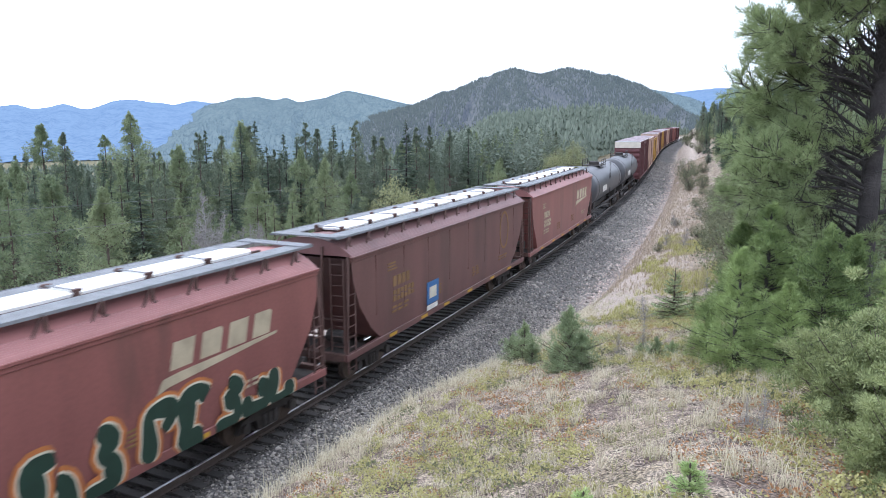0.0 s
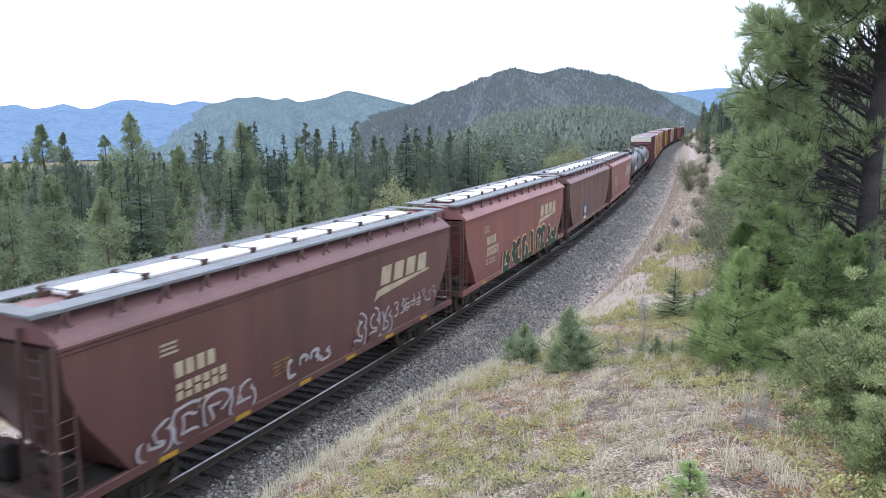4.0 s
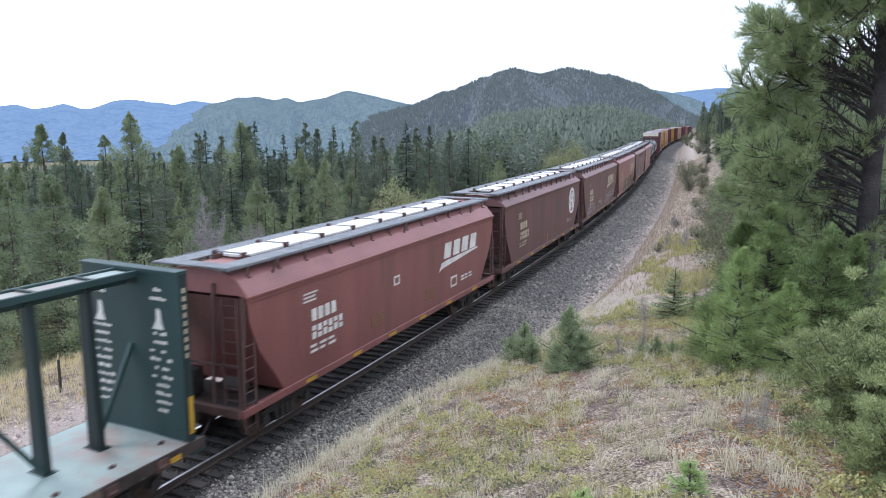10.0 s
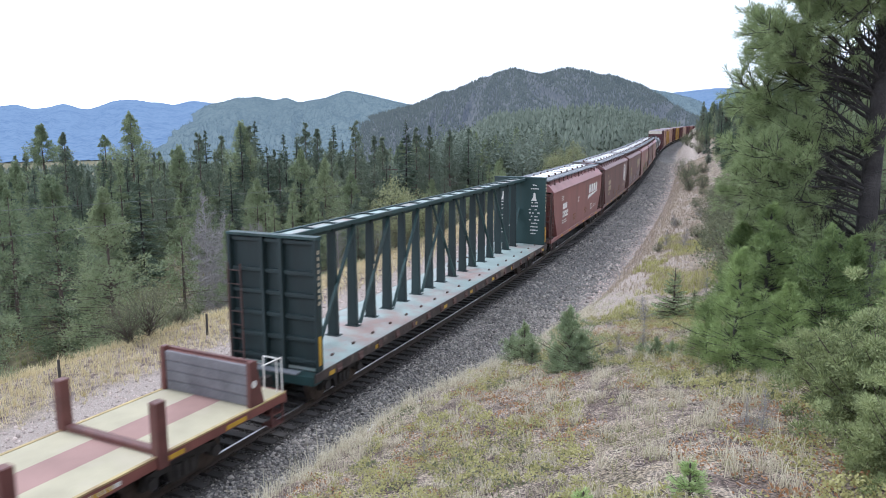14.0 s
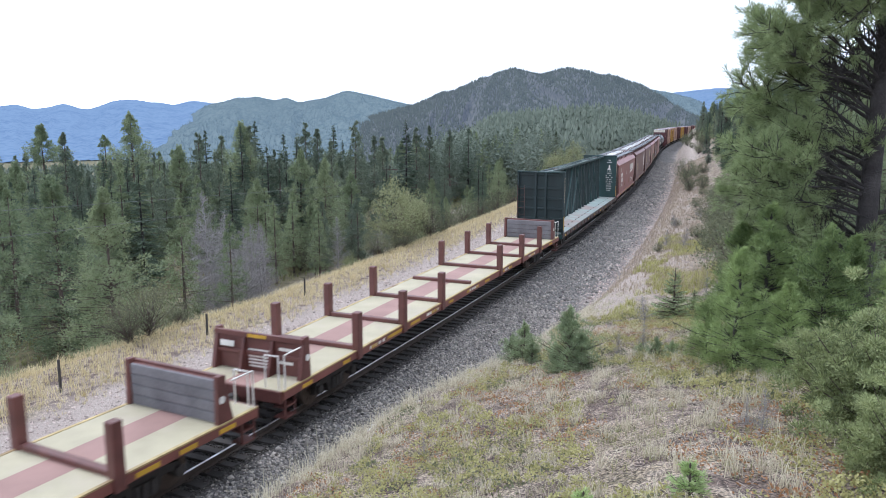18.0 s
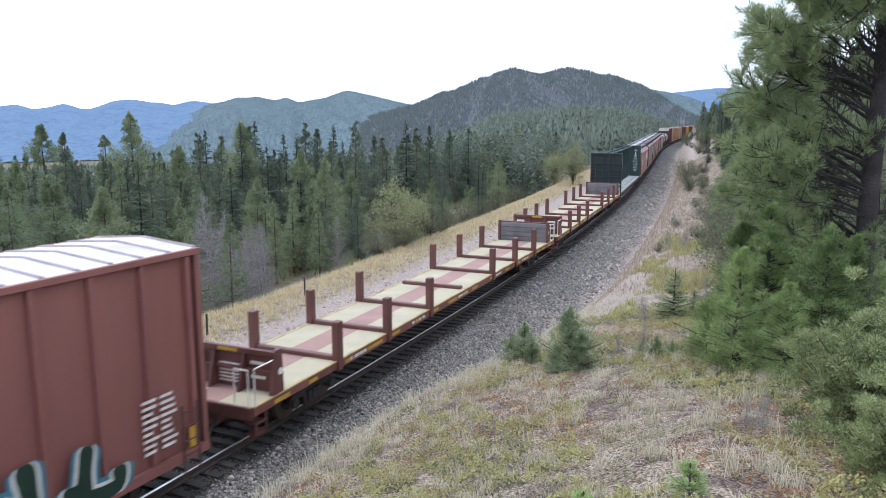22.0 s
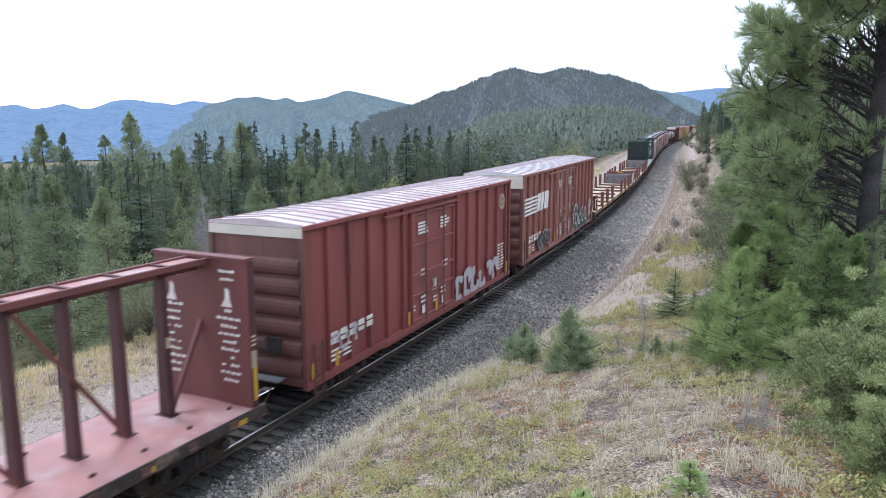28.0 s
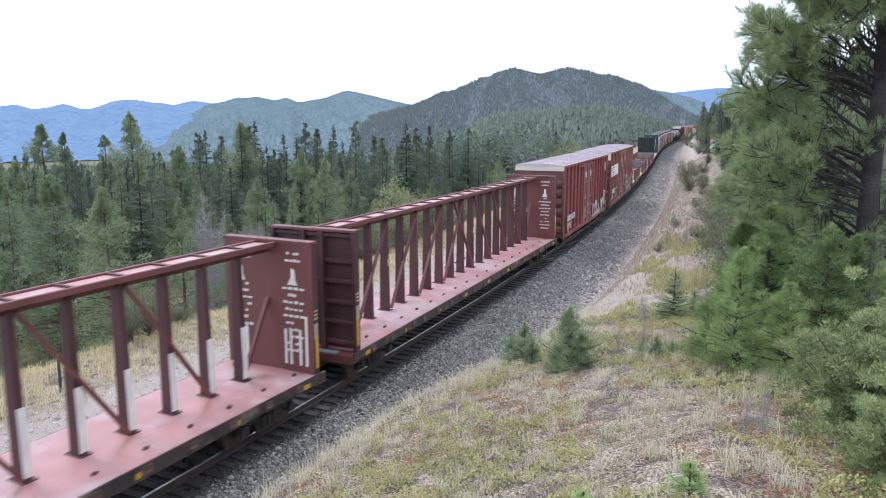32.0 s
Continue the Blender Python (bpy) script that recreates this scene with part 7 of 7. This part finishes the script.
def blades(x, y, rng, per, tall, width, lean=0.35):
    """Tufts of bent blades at those places."""
    n = len(x) * per
    bx = np.repeat(x, per) + rng.normal(0, 0.035, n)
    by = np.repeat(y, per) + rng.normal(0, 0.035, n)
    bz = height(bx, by) - 0.02
    h = np.repeat(tall, per) * rng.uniform(0.5, 1.1, n)
    a = rng.uniform(0, 2 * np.pi, n)
    k = np.abs(rng.normal(0, lean, n)) + 0.08
    dx, dy = np.cos(a) * k * h, np.sin(a) * k * h
    wx, wy = -np.sin(a) * width / 2, np.cos(a) * width / 2
    p0 = np.stack([bx, by, bz], -1)
    p1 = p0 + np.stack([dx * 0.35, dy * 0.35, h * 0.62], -1)
    p2 = p0 + np.stack([dx, dy, h * np.maximum(1 - 0.45 * k, 0.3)], -1)
    w = np.stack([wx, wy, 0 * wx], -1)
    v = np.stack([p0 - w, p0 + w, p1 + w * 0.8, p1 - w * 0.8, p2], 1).reshape(-1, 3)
    i = 5 * np.arange(n)[:, None]
    f = np.concatenate([np.concatenate([i, i + 1, i + 2, i + 3], 1), np.concatenate([i + 3, i + 2, i + 4, i + 4], 1)])
    tri = np.concatenate([f[:n][:, [0, 1, 2]], f[:n][:, [0, 2, 3]], f[n:][:, [0, 1, 2]]])
    return v, tri


def patchy(x, y, seed, size=0.9):
    return waves(x, y, size, seed) * 0.6 + waves(x, y, size * 0.37, seed + 2) * 0.4


def stuff(name, me, mat, label, category):
    me.materials.append(mat)
    tagged(new(name, me), label, category, kind="stuff")


rg = np.random.default_rng(17)
x, y, lat = bank_places(rg, 15000, 2.0, 32, 1.3)
m = (patchy(x, y, 1.0, 1.4) > 0.0) & (patchy(x, y, 1.9, 1.1) < 0.25)
stuff("dry_grass", mesh_from_arrays("dry_grass", *blades(x[m], y[m], rg, 7, rg.uniform(0.06, 0.20, m.sum()), 0.0045, 0.8)), L_DRY, "dry straw-coloured grass tufts on the bank", "grass")
x, y, lat = bank_places(rg, 9000, 2.0, 28, 1.2)
m = patchy(x, y, 2.5) > 0.0
stuff("green_grass", mesh_from_arrays("green_grass", *blades(x[m], y[m], rg, 7, rg.uniform(0.06, 0.18, m.sum()), 0.005, 0.7)), L_GRASS, "fading green grass on the bank", "grass")
x, y, lat = bank_places(rg, 480, 2.3, 18, 1.0, 5.4, 15)
stuff("tall_grass", mesh_from_arrays("tall_grass", *blades(x, y, rg, 40, rg.uniform(0.15, 0.36, 480), 0.005, 0.7)), L_DRY, "tall pale bunch grass", "grass")
y = 6.0 + 8 * rg.random(70)
stuff("dry_stalks", mesh_from_arrays("dry_stalks", *blades(track_x(y) + rg.normal(6.6, 0.35, 70), y, rg, 3, rg.uniform(0.35, 0.85, 70), 0.007, 0.25)), L_DRY, "tall thin dry stalks at the brow", "grass")
y = 4.0 + 22 * rg.random(2400)
lat = rg.normal(6.25, 0.55, 2400) + 0.5 * np.sin(y * 2.3) * np.sin(y * 0.9)
stuff("brow_grass", mesh_from_arrays("brow_grass", *blades(track_x(y) + lat, y, rg, 14, rg.uniform(0.10, 0.42, 2400), 0.0055, 0.75)), L_DRY, "ragged pale grass along the brow of the bank", "grass")
x, y, lat = bank_places(rg, 9000, 28, 110, 1.0, 5.2, 13)
lat = np.where(y > 42, 5.2 + (lat - 5.2) * 0.5, lat)
x = track_x(y) + lat
stuff("far_bank_grass", mesh_from_arrays("far_bank_grass", *blades(x, y, rg, 4, rg.uniform(0.12, 0.38, 9000), 0.02)), L_BROWN, "dry grass further along the bank", "grass")
ys = 4 + 126 * rg.random(19000) ** 1.1
lat = -5.7 - 6.4 * rg.random(19000) ** 0.7
stuff("shoulder_grass", mesh_from_arrays("shoulder_grass", *blades(track_x(ys) + lat, ys, rg, 6, rg.uniform(0.18, 0.58, 19000) * np.interp(-lat, [5.7, 7.5], [0.5, 1.0]), 0.012, 0.5)), L_GOLD, "tall dry yellow grass along the far shoulder", "grass")
ys = 10 + 110 * rg.random(6000)
lat = np.where(rg.random(6000) < 0.4, -11.5 - 4.5 * rg.random(6000), -21.5 - 9 * rg.random(6000))
stuff("valley_grass", mesh_from_arrays("valley_grass", *blades(track_x(ys) + lat, ys, rg, 5, rg.uniform(0.2, 0.6, 6000), 0.03, 0.3)), L_GRASS, "green grass on the slope below the line", "grass")


def bare_soil(x, y):
    """A trodden strip of bare litter that runs down the knoll, about 0 to 1."""
    mid = -0.2 - 0.31 * (y - 5.7) + 0.25 * np.sin(y * 1.7)
    return np.exp(-((x - mid) / 0.38) ** 2) * smooth(13.0, 11.0, y)


def leaf_mat(n, y0, y1, seed, level, mat, name, label, size, up=0.10, lat0=6.6):
    """Leaves in low cushions about a hand wide, with gaps between."""
    x, y, lat = bank_places(rg, n, y0, y1, 1.2, lat0, 15.5)
    lump = waves(x, y, 0.13, seed) * 0.6 + waves(x, y, 0.31, seed + 1) * 0.6
    m = (patchy(x, y, seed, 1.5) > level + 0.5 * bare_soil(x, y)) & (lump > -0.12) & (lat > lat0 + 0.5 + 0.6 * waves(x, y, 0.7, 3.0))
    x, y, lump = x[m], y[m], np.clip(lump[m] + 0.12, 0, 0.8)
    k = len(x)
    p = np.stack([x, y, height(x, y) + (rg.random(k) ** 0.5) * up * (0.2 + 1.3 * lump)], -1)
    d = rg.normal(0, 1, (k, 3)) + np.array([0, 0, 0.35])
    me = mesh_from_arrays(name, *kites(p, d, rg.uniform(0.6, 1.3, k) * size, size * 0.30, rg))
    stuff(name, me, mat, label, "ground cover")


# the same grass goes on behind and beside the place of the camera
rb = np.random.default_rng(23)
for name, count, mat, label in (("knoll_dry_grass", 7000, L_DRY, "dry straw-coloured grass tufts on the knoll"), ("knoll_green_grass", 5000, L_GRASS, "fading green grass on the knoll")):
    x, y, lat = bank_places(rb, count, -9.0, 2.6, 0.8, 5.7, 17.0)
    m = (patchy(x, y, 1.0, 1.4) > -0.1) & (np.hypot(x, y) > 0.5)
    stuff(name, mesh_from_arrays(name, *blades(x[m], y[m], rb, 7, rb.uniform(0.06, 0.18, m.sum()), 0.007, 0.8)), mat, label, "grass")
leaf_mat(300000, 2.0, 22, 1.9, -0.08, L_BERRY, "bearberry", "low mat of yellow-green bearberry leaves", 0.038, 0.16)
leaf_mat(60000, 2.0, 22, 7.7, 0.2, L_SHRUB, "grey_herbs", "grey-green low herbs among the grass", 0.05, 0.12)
leaf_mat(80000, 2.0, 20, 4.4, 0.05, L_RUST, "red_leaves", "rust-red autumn leaves among the grass", 0.035, 0.13)


def twig_litter(n, seed, mat, name, label, size):
    x, y, lat = bank_places(rg, n, 2.0, 22, 1.3, 5.6, 15.5)
    m = patchy(x, y, seed, 1.2) > -0.2
    x, y = x[m], y[m]
    k = len(x)
    p = np.stack([x, y, height(x, y) + rg.uniform(0.0, 0.035, k)], -1)
    d = rg.normal(0, 1, (k, 3)) * np.array([1, 1, 0.22])
    stuff(name, mesh_from_arrays(name, *kites(p, d, rg.uniform(0.5, 1.6, k) * size, 0.0035, rg)), mat, label, "litter")


twig_litter(70000, 6.1, M_LITTER, "twig_litter", "pale dry twigs and stalks on the soil", 0.10)
twig_litter(50000, 3.3, M_BARK, "dark_litter", "dark fallen needles and bark on the soil", 0.07)

# stones and dead twigs at the brow of the bank
rng_s = random.Random(9)
for k, (y, lat, r) in enumerate(((11.75, 6.50, 0.17), (11.45, 6.56, 0.12), (12.1, 6.48, 0.11), (10.25, 6.62, 0.11), (10.0, 6.66, 0.07), (13.6, 6.62, 0.06), (9.3, 6.85, 0.06), (14.6, 6.6, 0.05), (11.2, 6.9, 0.05), (8.6, 6.95, 0.045))):
    x = float(track_x(y)) + lat
    b = bmesh.new()
    bmesh.ops.create_icosphere(b, subdivisions=2, radius=r)
    for v in b.verts:
        v.co = Vector((v.co.x * 1.4, v.co.y, v.co.z * 0.7)) * (1 + 0.35 * noise.noise(v.co * 9 / max(r, 0.05) * 0.1 + Vector((k * 3.1, 0, 0))))
    me = bpy.data.meshes.new("stone")
    b.to_mesh(me)
    b.free()
    me.materials.append(M_PALESTONE if k < 6 else M_STONE)
    tagged(new("stone", me), "pale broken stone at the brow of the bank", "stone", "stones of the bank").matrix_basis = on_ground(x, y, 50 * k, 0.02)
for k, (x, y, h) in enumerate(((0.35, 7.4, 0.55), (0.2, 7.7, 0.4), (-1.3, 5.9, 0.2), (-2.0, 14.0, 0.6), (-1.6, 14.6, 0.7), (-3.6, 8.3, 0.35), (-0.4, 20.5, 0.9), (0.2, 21.5, 1.1), (-0.8, 24.0, 1.0))):
    bare_plant("leafless_bush", k, on_ground(x, y, 65 * k) @ Matrix.Scale(h / 6, 4), "small leafless grey bush", "bush", "leafless bushes")
for k, (x, y, h) in enumerate(((-0.9, 44.0, 1.2), (-1.4, 40.0, 0.9), (-2.2, 46.0, 1.0), (0.4, 30.0, 1.5), (0.6, 36.0, 1.8), (-0.2, 34.0, 1.2), (-0.6, 55.0, 1.6), (-1.8, 62.0, 1.6), (-1.2, 70.0, 1.8), (0.2, 26.5, 1.4))):
    tree_thing("shrub", "low grey-green shrub on the bank", SHRUBS[k % 3], on_ground(x, y, 45 * k), h / 1.3, "shrubs of the bank")

for k in range(34):
    y = rng_tree.uniform(20, 60)
    x = float(track_x(y)) + rng_tree.uniform(11.2 - 0.03 * y, 17.0)
    tree_thing("shrub", "low grey-green shrub beside the pines", SHRUBS[k % 3], on_ground(x, y, 23 * k), rng_tree.uniform(0.8, 1.9), "shrubs of the bank")
for k in range(16):
    y = rng_tree.uniform(24, 70)
    x = float(track_x(y)) + rng_tree.uniform(11.5, 18.0)
    plant(("light", "spruce", "lodgepole")[k % 3], k, x, y, rng_tree.uniform(2.2, 6.0), rng_tree)

for k in range(12):
    y = rng_tree.uniform(19, 75)
    x = float(track_x(y)) + rng_tree.uniform(8.2 if y < 40 else 6.6, 11.5)
    h = rng_tree.uniform(0.5, 1.5)
    bare_plant("leafless_bush", k, on_ground(x, y, 65 * k) @ pose(0, 0, 0, rng_tree.uniform(-20, 20), rng_tree.uniform(-20, 20), 0) @ Matrix.Diagonal((h / 4, h / 4, h / 6, 1)), "small leafless grey bush", "bush", "leafless bushes")
for k in range(7):
    y = rng_tree.uniform(40, 90)
    x = float(track_x(y)) + rng_tree.uniform(6.9, 10.0)
    tree_thing("shrub", "low grey-green shrub on the bank", SHRUBS[k % 3], on_ground(x, y, 45 * k), rng_tree.uniform(0.4, 1.0), "shrubs of the bank")
ys = np.concatenate([21 + 14 * rg.random(2000), 34 + 15 * rg.random(2600)])
lat = np.concatenate([7.8 + 4.5 * rg.random(2000), 6.7 + 3.6 * rg.random(2600)])
ok = waves(track_x(ys) + lat, ys, 2.2, 9.0) > -0.05
stuff("slope_grass", mesh_from_arrays("slope_grass", *blades(track_x(ys[ok]) + lat[ok], ys[ok], rg, 9, rg.uniform(0.15, 0.4, ok.sum()), 0.012, 0.6)), L_YELLOWGRASS, "yellow-green grass on the slope", "grass")

# fence posts at the edge of the service road
for k, (s, lat, h) in enumerate(((15.6, -7.6, 1.1), (13.4, -7.4, 0.8), (22.6, -7.9, 0.9), (30.0, -8.2, 0.9))):
    b = Build()
    b.tube((0, 0, -0.2), (0.02, 0, h), 0.05, 7, 0.042)
    x, y, _, a = on_track(s, lat)
    tagged(part("wooden_stake", b, M_TIE, None, m=on_ground(x, y)), "short dark wooden marker stake", "post", "marker stakes")

# ---- wires on poles down in the valley ----
M_WIRE = material("grey_wire", (0.17, 0.175, 0.18), 0.5, 0.5, scale=3)
WIRE_A, WIRE_B = Vector((*bearing(52.8, 31), 0)), Vector((*bearing(26.0, 83.9), 0))
POLES = [WIRE_A + (WIRE_A - WIRE_B) * 0.45, WIRE_B]
for p, h in zip(POLES, (11.0, 7.6)):
    pole = thing("utility_pole", "weathered wooden utility pole with a crossarm", "pole", "poles of the power line", on_ground(p.x, p.y))
    part("shaft", Build().tube((0, 0, -0.5), (0, 0, h), 0.14, 10, 0.10), M_BARK, pole)
    part("crossarm", Build().box(-0.9, 0.9, -0.06, 0.06, h - 0.5, h - 0.36), M_BARK, pole)
for za, zb, sag in ((4.52, 0.84, 0.2), (3.55, -0.09, 0.2)):
    b = Build()
    rings = []
    for k in range(33):
        u = -0.45 + 1.45 * k / 32
        q = WIRE_A.lerp(WIRE_B, u)
        q.z = za + (zb - za) * u - sag * 4 * (k / 32) * (1 - k / 32) + sag * 0.7
        rings.append([(q.x + 0.007 * math.cos(a), q.y, q.z + 0.007 * math.sin(a)) for a in (0, 1.57, 3.14, 4.71)])
    b.loft(rings, caps=False)
    tagged(part("power_line", b, M_WIRE, None, recalc=False), "thin grey wire strung between poles", "wire", "wires of the power line")


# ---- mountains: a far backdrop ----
# Distance haze is put into each range's emission and bluish base colour.
def mountain_material(name, near, far, haze_glow, scale):
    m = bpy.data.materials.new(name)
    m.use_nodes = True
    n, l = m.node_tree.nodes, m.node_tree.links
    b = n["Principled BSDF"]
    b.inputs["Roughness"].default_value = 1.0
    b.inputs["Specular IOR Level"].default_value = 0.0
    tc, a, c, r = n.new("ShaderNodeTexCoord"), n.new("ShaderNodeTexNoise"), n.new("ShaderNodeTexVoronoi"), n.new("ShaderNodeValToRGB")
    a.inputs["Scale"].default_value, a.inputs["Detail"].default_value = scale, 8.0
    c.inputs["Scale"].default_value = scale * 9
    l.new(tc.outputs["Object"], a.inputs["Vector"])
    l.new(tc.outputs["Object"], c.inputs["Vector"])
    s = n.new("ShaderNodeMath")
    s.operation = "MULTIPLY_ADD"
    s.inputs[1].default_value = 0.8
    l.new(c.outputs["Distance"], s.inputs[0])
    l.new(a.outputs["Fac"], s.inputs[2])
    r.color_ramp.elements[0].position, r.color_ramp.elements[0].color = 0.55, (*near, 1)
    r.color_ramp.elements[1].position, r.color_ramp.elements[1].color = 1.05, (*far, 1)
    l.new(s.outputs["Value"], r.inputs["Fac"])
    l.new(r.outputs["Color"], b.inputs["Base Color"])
    # even emission stands in for the veil of distance haze
    b.inputs["Emission Color"].default_value = (*haze_glow, 1)
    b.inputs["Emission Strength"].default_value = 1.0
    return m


def mountain(name, label, dist, ridge, depth, rough, seed, mat, woods=None):
    """A range by its bearing: summits and saddles (bearing, height) joined by a crest, with gullies running down from it."""
    na, nd = 420, 40
    ridge = sorted(ridge)
    deg = np.linspace(ridge[0][0], ridge[-1][0], na)
    crest = np.interp(deg, [a for a, h in ridge], [h for a, h in ridge])
    soft = np.exp(-np.linspace(-1.6, 1.6, 9) ** 2)
    crest = np.convolve(np.pad(crest, 4, "edge"), soft / soft.sum(), "valid")
    t = np.linspace(0, 1, nd)
    A, T = np.meshgrid(np.radians(deg), t, indexing="ij")
    D = np.degrees(A)
    R = dist - depth * (1 - T)
    Z = -70 + (crest[:, None] + 70) * T ** 0.8
    flat = np.stack([D * 0.45 + 0.5 * np.sin(T * 4 + D * 0.5), T * 0.8, 0 * D + seed * 9], -1).reshape(-1, 3)
    gully = np.array([1 - 2 * abs(noise.noise(Vector((q[0] * 1.6, q[1], q[2])))) + 0.5 * (1 - 2 * abs(noise.noise(Vector((q[0] * 4.1 + 3, q[1] * 1.7, q[2]))))) for q in flat]).reshape(R.shape) - 0.75
    crag = np.array([noise.fractal(Vector((q[0] * 9, q[1] * 7, q[2] + 4)), 0.9, 2.1, 3) for q in flat]).reshape(R.shape)
    R = R - 6.0 * rough * gully * np.sin(np.pi * T ** 0.7)
    Z = Z + rough * (0.9 * gully * np.sin(np.pi * np.clip(T, 0, 1)) + 0.22 * crag)
    X, Y = -R * np.sin(A), R * np.cos(A)
    idx = np.arange(na * nd).reshape(na, nd)
    f = np.stack([idx[:-1, :-1], idx[1:, :-1], idx[1:, 1:], idx[:-1, 1:]], -1).reshape(-1, 4)
    me = mesh_from_arrays(name, np.stack([X, Y, Z], -1).reshape(-1, 3), f)
    me.shade_smooth()
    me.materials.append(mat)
    tagged(new(name, me), label, "mountain", kind="structure")
    if woods:
        # small pointed conifers scattered over the slope, thinner on the gully sides
        rng = np.random.default_rng(seed)
        count, tall, wood_mat, wood_label = woods
        i, j = rng.integers(0, na - 1, count), np.minimum((nd * rng.random(count) ** 0.8).astype(int), nd - 2)
        keep = gully[i, j] + rng.normal(0, 0.35, count) > -0.45
        i, j = i[keep], j[keep]
        a, c = rng.random(len(i)), rng.random(len(i))
        base = np.stack([(g[i, j] * (1 - a) + g[i + 1, j] * a) * (1 - c) + (g[i, j + 1] * (1 - a) + g[i + 1, j + 1] * a) * c for g in (X, Y, Z)], -1)
        h = tall * rng.uniform(0.5, 1.25, len(i))
        ang = rng.uniform(0, 6.28, (len(i), 1)) + np.arange(4) * np.pi / 2
        ring = base[:, None] + np.stack([np.cos(ang) * h[:, None] * 0.2, np.sin(ang) * h[:, None] * 0.2, 0 * ang], -1)
        tip = base + np.stack([0 * h, 0 * h, h], -1)
        v = np.concatenate([ring, tip[:, None]], 1).reshape(-1, 3)
        face = np.array([(0, 1, 4), (1, 2, 4), (2, 3, 4), (3, 0, 4)])
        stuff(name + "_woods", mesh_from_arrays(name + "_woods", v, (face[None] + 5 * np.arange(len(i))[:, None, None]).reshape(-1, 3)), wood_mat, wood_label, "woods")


# third colour of each: painted haze, emitted by slopes and trees alike
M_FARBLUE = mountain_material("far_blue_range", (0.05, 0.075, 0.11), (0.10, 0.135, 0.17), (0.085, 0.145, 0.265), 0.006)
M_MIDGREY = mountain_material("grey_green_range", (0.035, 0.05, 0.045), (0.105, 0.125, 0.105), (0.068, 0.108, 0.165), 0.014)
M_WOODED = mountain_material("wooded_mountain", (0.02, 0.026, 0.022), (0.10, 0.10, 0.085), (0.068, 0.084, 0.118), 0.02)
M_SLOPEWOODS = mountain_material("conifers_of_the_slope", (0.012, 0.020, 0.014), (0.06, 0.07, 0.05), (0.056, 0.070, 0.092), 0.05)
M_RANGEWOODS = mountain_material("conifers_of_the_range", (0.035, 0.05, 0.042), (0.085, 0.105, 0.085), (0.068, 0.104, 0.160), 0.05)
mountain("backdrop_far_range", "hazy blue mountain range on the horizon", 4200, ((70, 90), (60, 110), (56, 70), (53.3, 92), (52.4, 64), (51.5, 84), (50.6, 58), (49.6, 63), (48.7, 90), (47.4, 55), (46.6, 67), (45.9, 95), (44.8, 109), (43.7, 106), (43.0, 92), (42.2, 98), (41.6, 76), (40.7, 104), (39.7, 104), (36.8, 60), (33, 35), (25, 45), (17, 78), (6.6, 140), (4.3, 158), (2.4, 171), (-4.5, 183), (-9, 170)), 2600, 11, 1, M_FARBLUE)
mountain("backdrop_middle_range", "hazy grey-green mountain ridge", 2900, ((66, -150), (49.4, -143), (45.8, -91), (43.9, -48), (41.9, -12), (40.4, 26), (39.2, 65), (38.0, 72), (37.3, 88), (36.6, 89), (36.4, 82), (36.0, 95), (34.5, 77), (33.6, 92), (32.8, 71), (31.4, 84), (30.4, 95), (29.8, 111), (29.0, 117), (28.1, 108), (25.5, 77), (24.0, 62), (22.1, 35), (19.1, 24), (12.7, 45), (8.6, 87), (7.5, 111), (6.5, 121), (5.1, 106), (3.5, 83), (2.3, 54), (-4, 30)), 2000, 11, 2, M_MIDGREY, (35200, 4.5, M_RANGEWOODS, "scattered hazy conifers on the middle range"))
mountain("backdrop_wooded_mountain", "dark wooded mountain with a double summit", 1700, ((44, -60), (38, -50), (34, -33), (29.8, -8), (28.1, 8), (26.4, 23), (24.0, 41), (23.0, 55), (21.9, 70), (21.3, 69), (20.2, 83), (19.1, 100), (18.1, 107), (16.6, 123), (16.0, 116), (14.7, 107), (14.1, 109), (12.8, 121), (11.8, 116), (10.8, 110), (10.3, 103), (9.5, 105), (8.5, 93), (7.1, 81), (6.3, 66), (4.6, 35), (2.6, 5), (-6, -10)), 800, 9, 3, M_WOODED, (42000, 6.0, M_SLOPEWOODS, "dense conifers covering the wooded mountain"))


# ---- motion of the train ----
KNOT_SPEEDS = (6.569, 6.634, 6.808, 6.668, 6.644, 6.620, 6.656, 6.739, 6.736)   # m/s, every 4 s
RUN_T = np.linspace(0, 32, 321)
_v = np.interp(RUN_T, np.arange(9) * 4.0, KNOT_SPEEDS)
RUN_S = np.concatenate([[0], np.cumsum((_v[1:] + _v[:-1]) / 2 * 0.1)])
RUN_S = RUN_S - RUN_S[160]


def travelled(t):
    return float(np.interp(t, RUN_T, RUN_S))


def motions():
    place = {}
    for car, offset in TRAIN:
        place[car] = offset
        walk(car, [(float(t), track_pose(offset + travelled(t))) for t in np.arange(0, 32.01, 1.0)])
    # wheelsets roll while their car is near
    for wheels, car, ahead in WHEELSETS:
        home = wheels.matrix_basis.translation.copy()
        times = [t for t in np.arange(0, 32.01, 2 / FPS) if 2 < place[car] + travelled(t) < 48]
        rows = [(float(t), -travelled(t) / 0.46) for t in times]
        if not rows:
            continue
        if rows[0][0] > 0.05:
            rows.insert(0, (0.0, rows[0][1]))
        if rows[-1][0] < 31.9:
            rows.append((32.0, rows[-1][1]))
        walk(wheels, [(t, Matrix.Translation(home) @ Matrix.Rotation(a, 4, "X")) for t, a in rows])


motions()
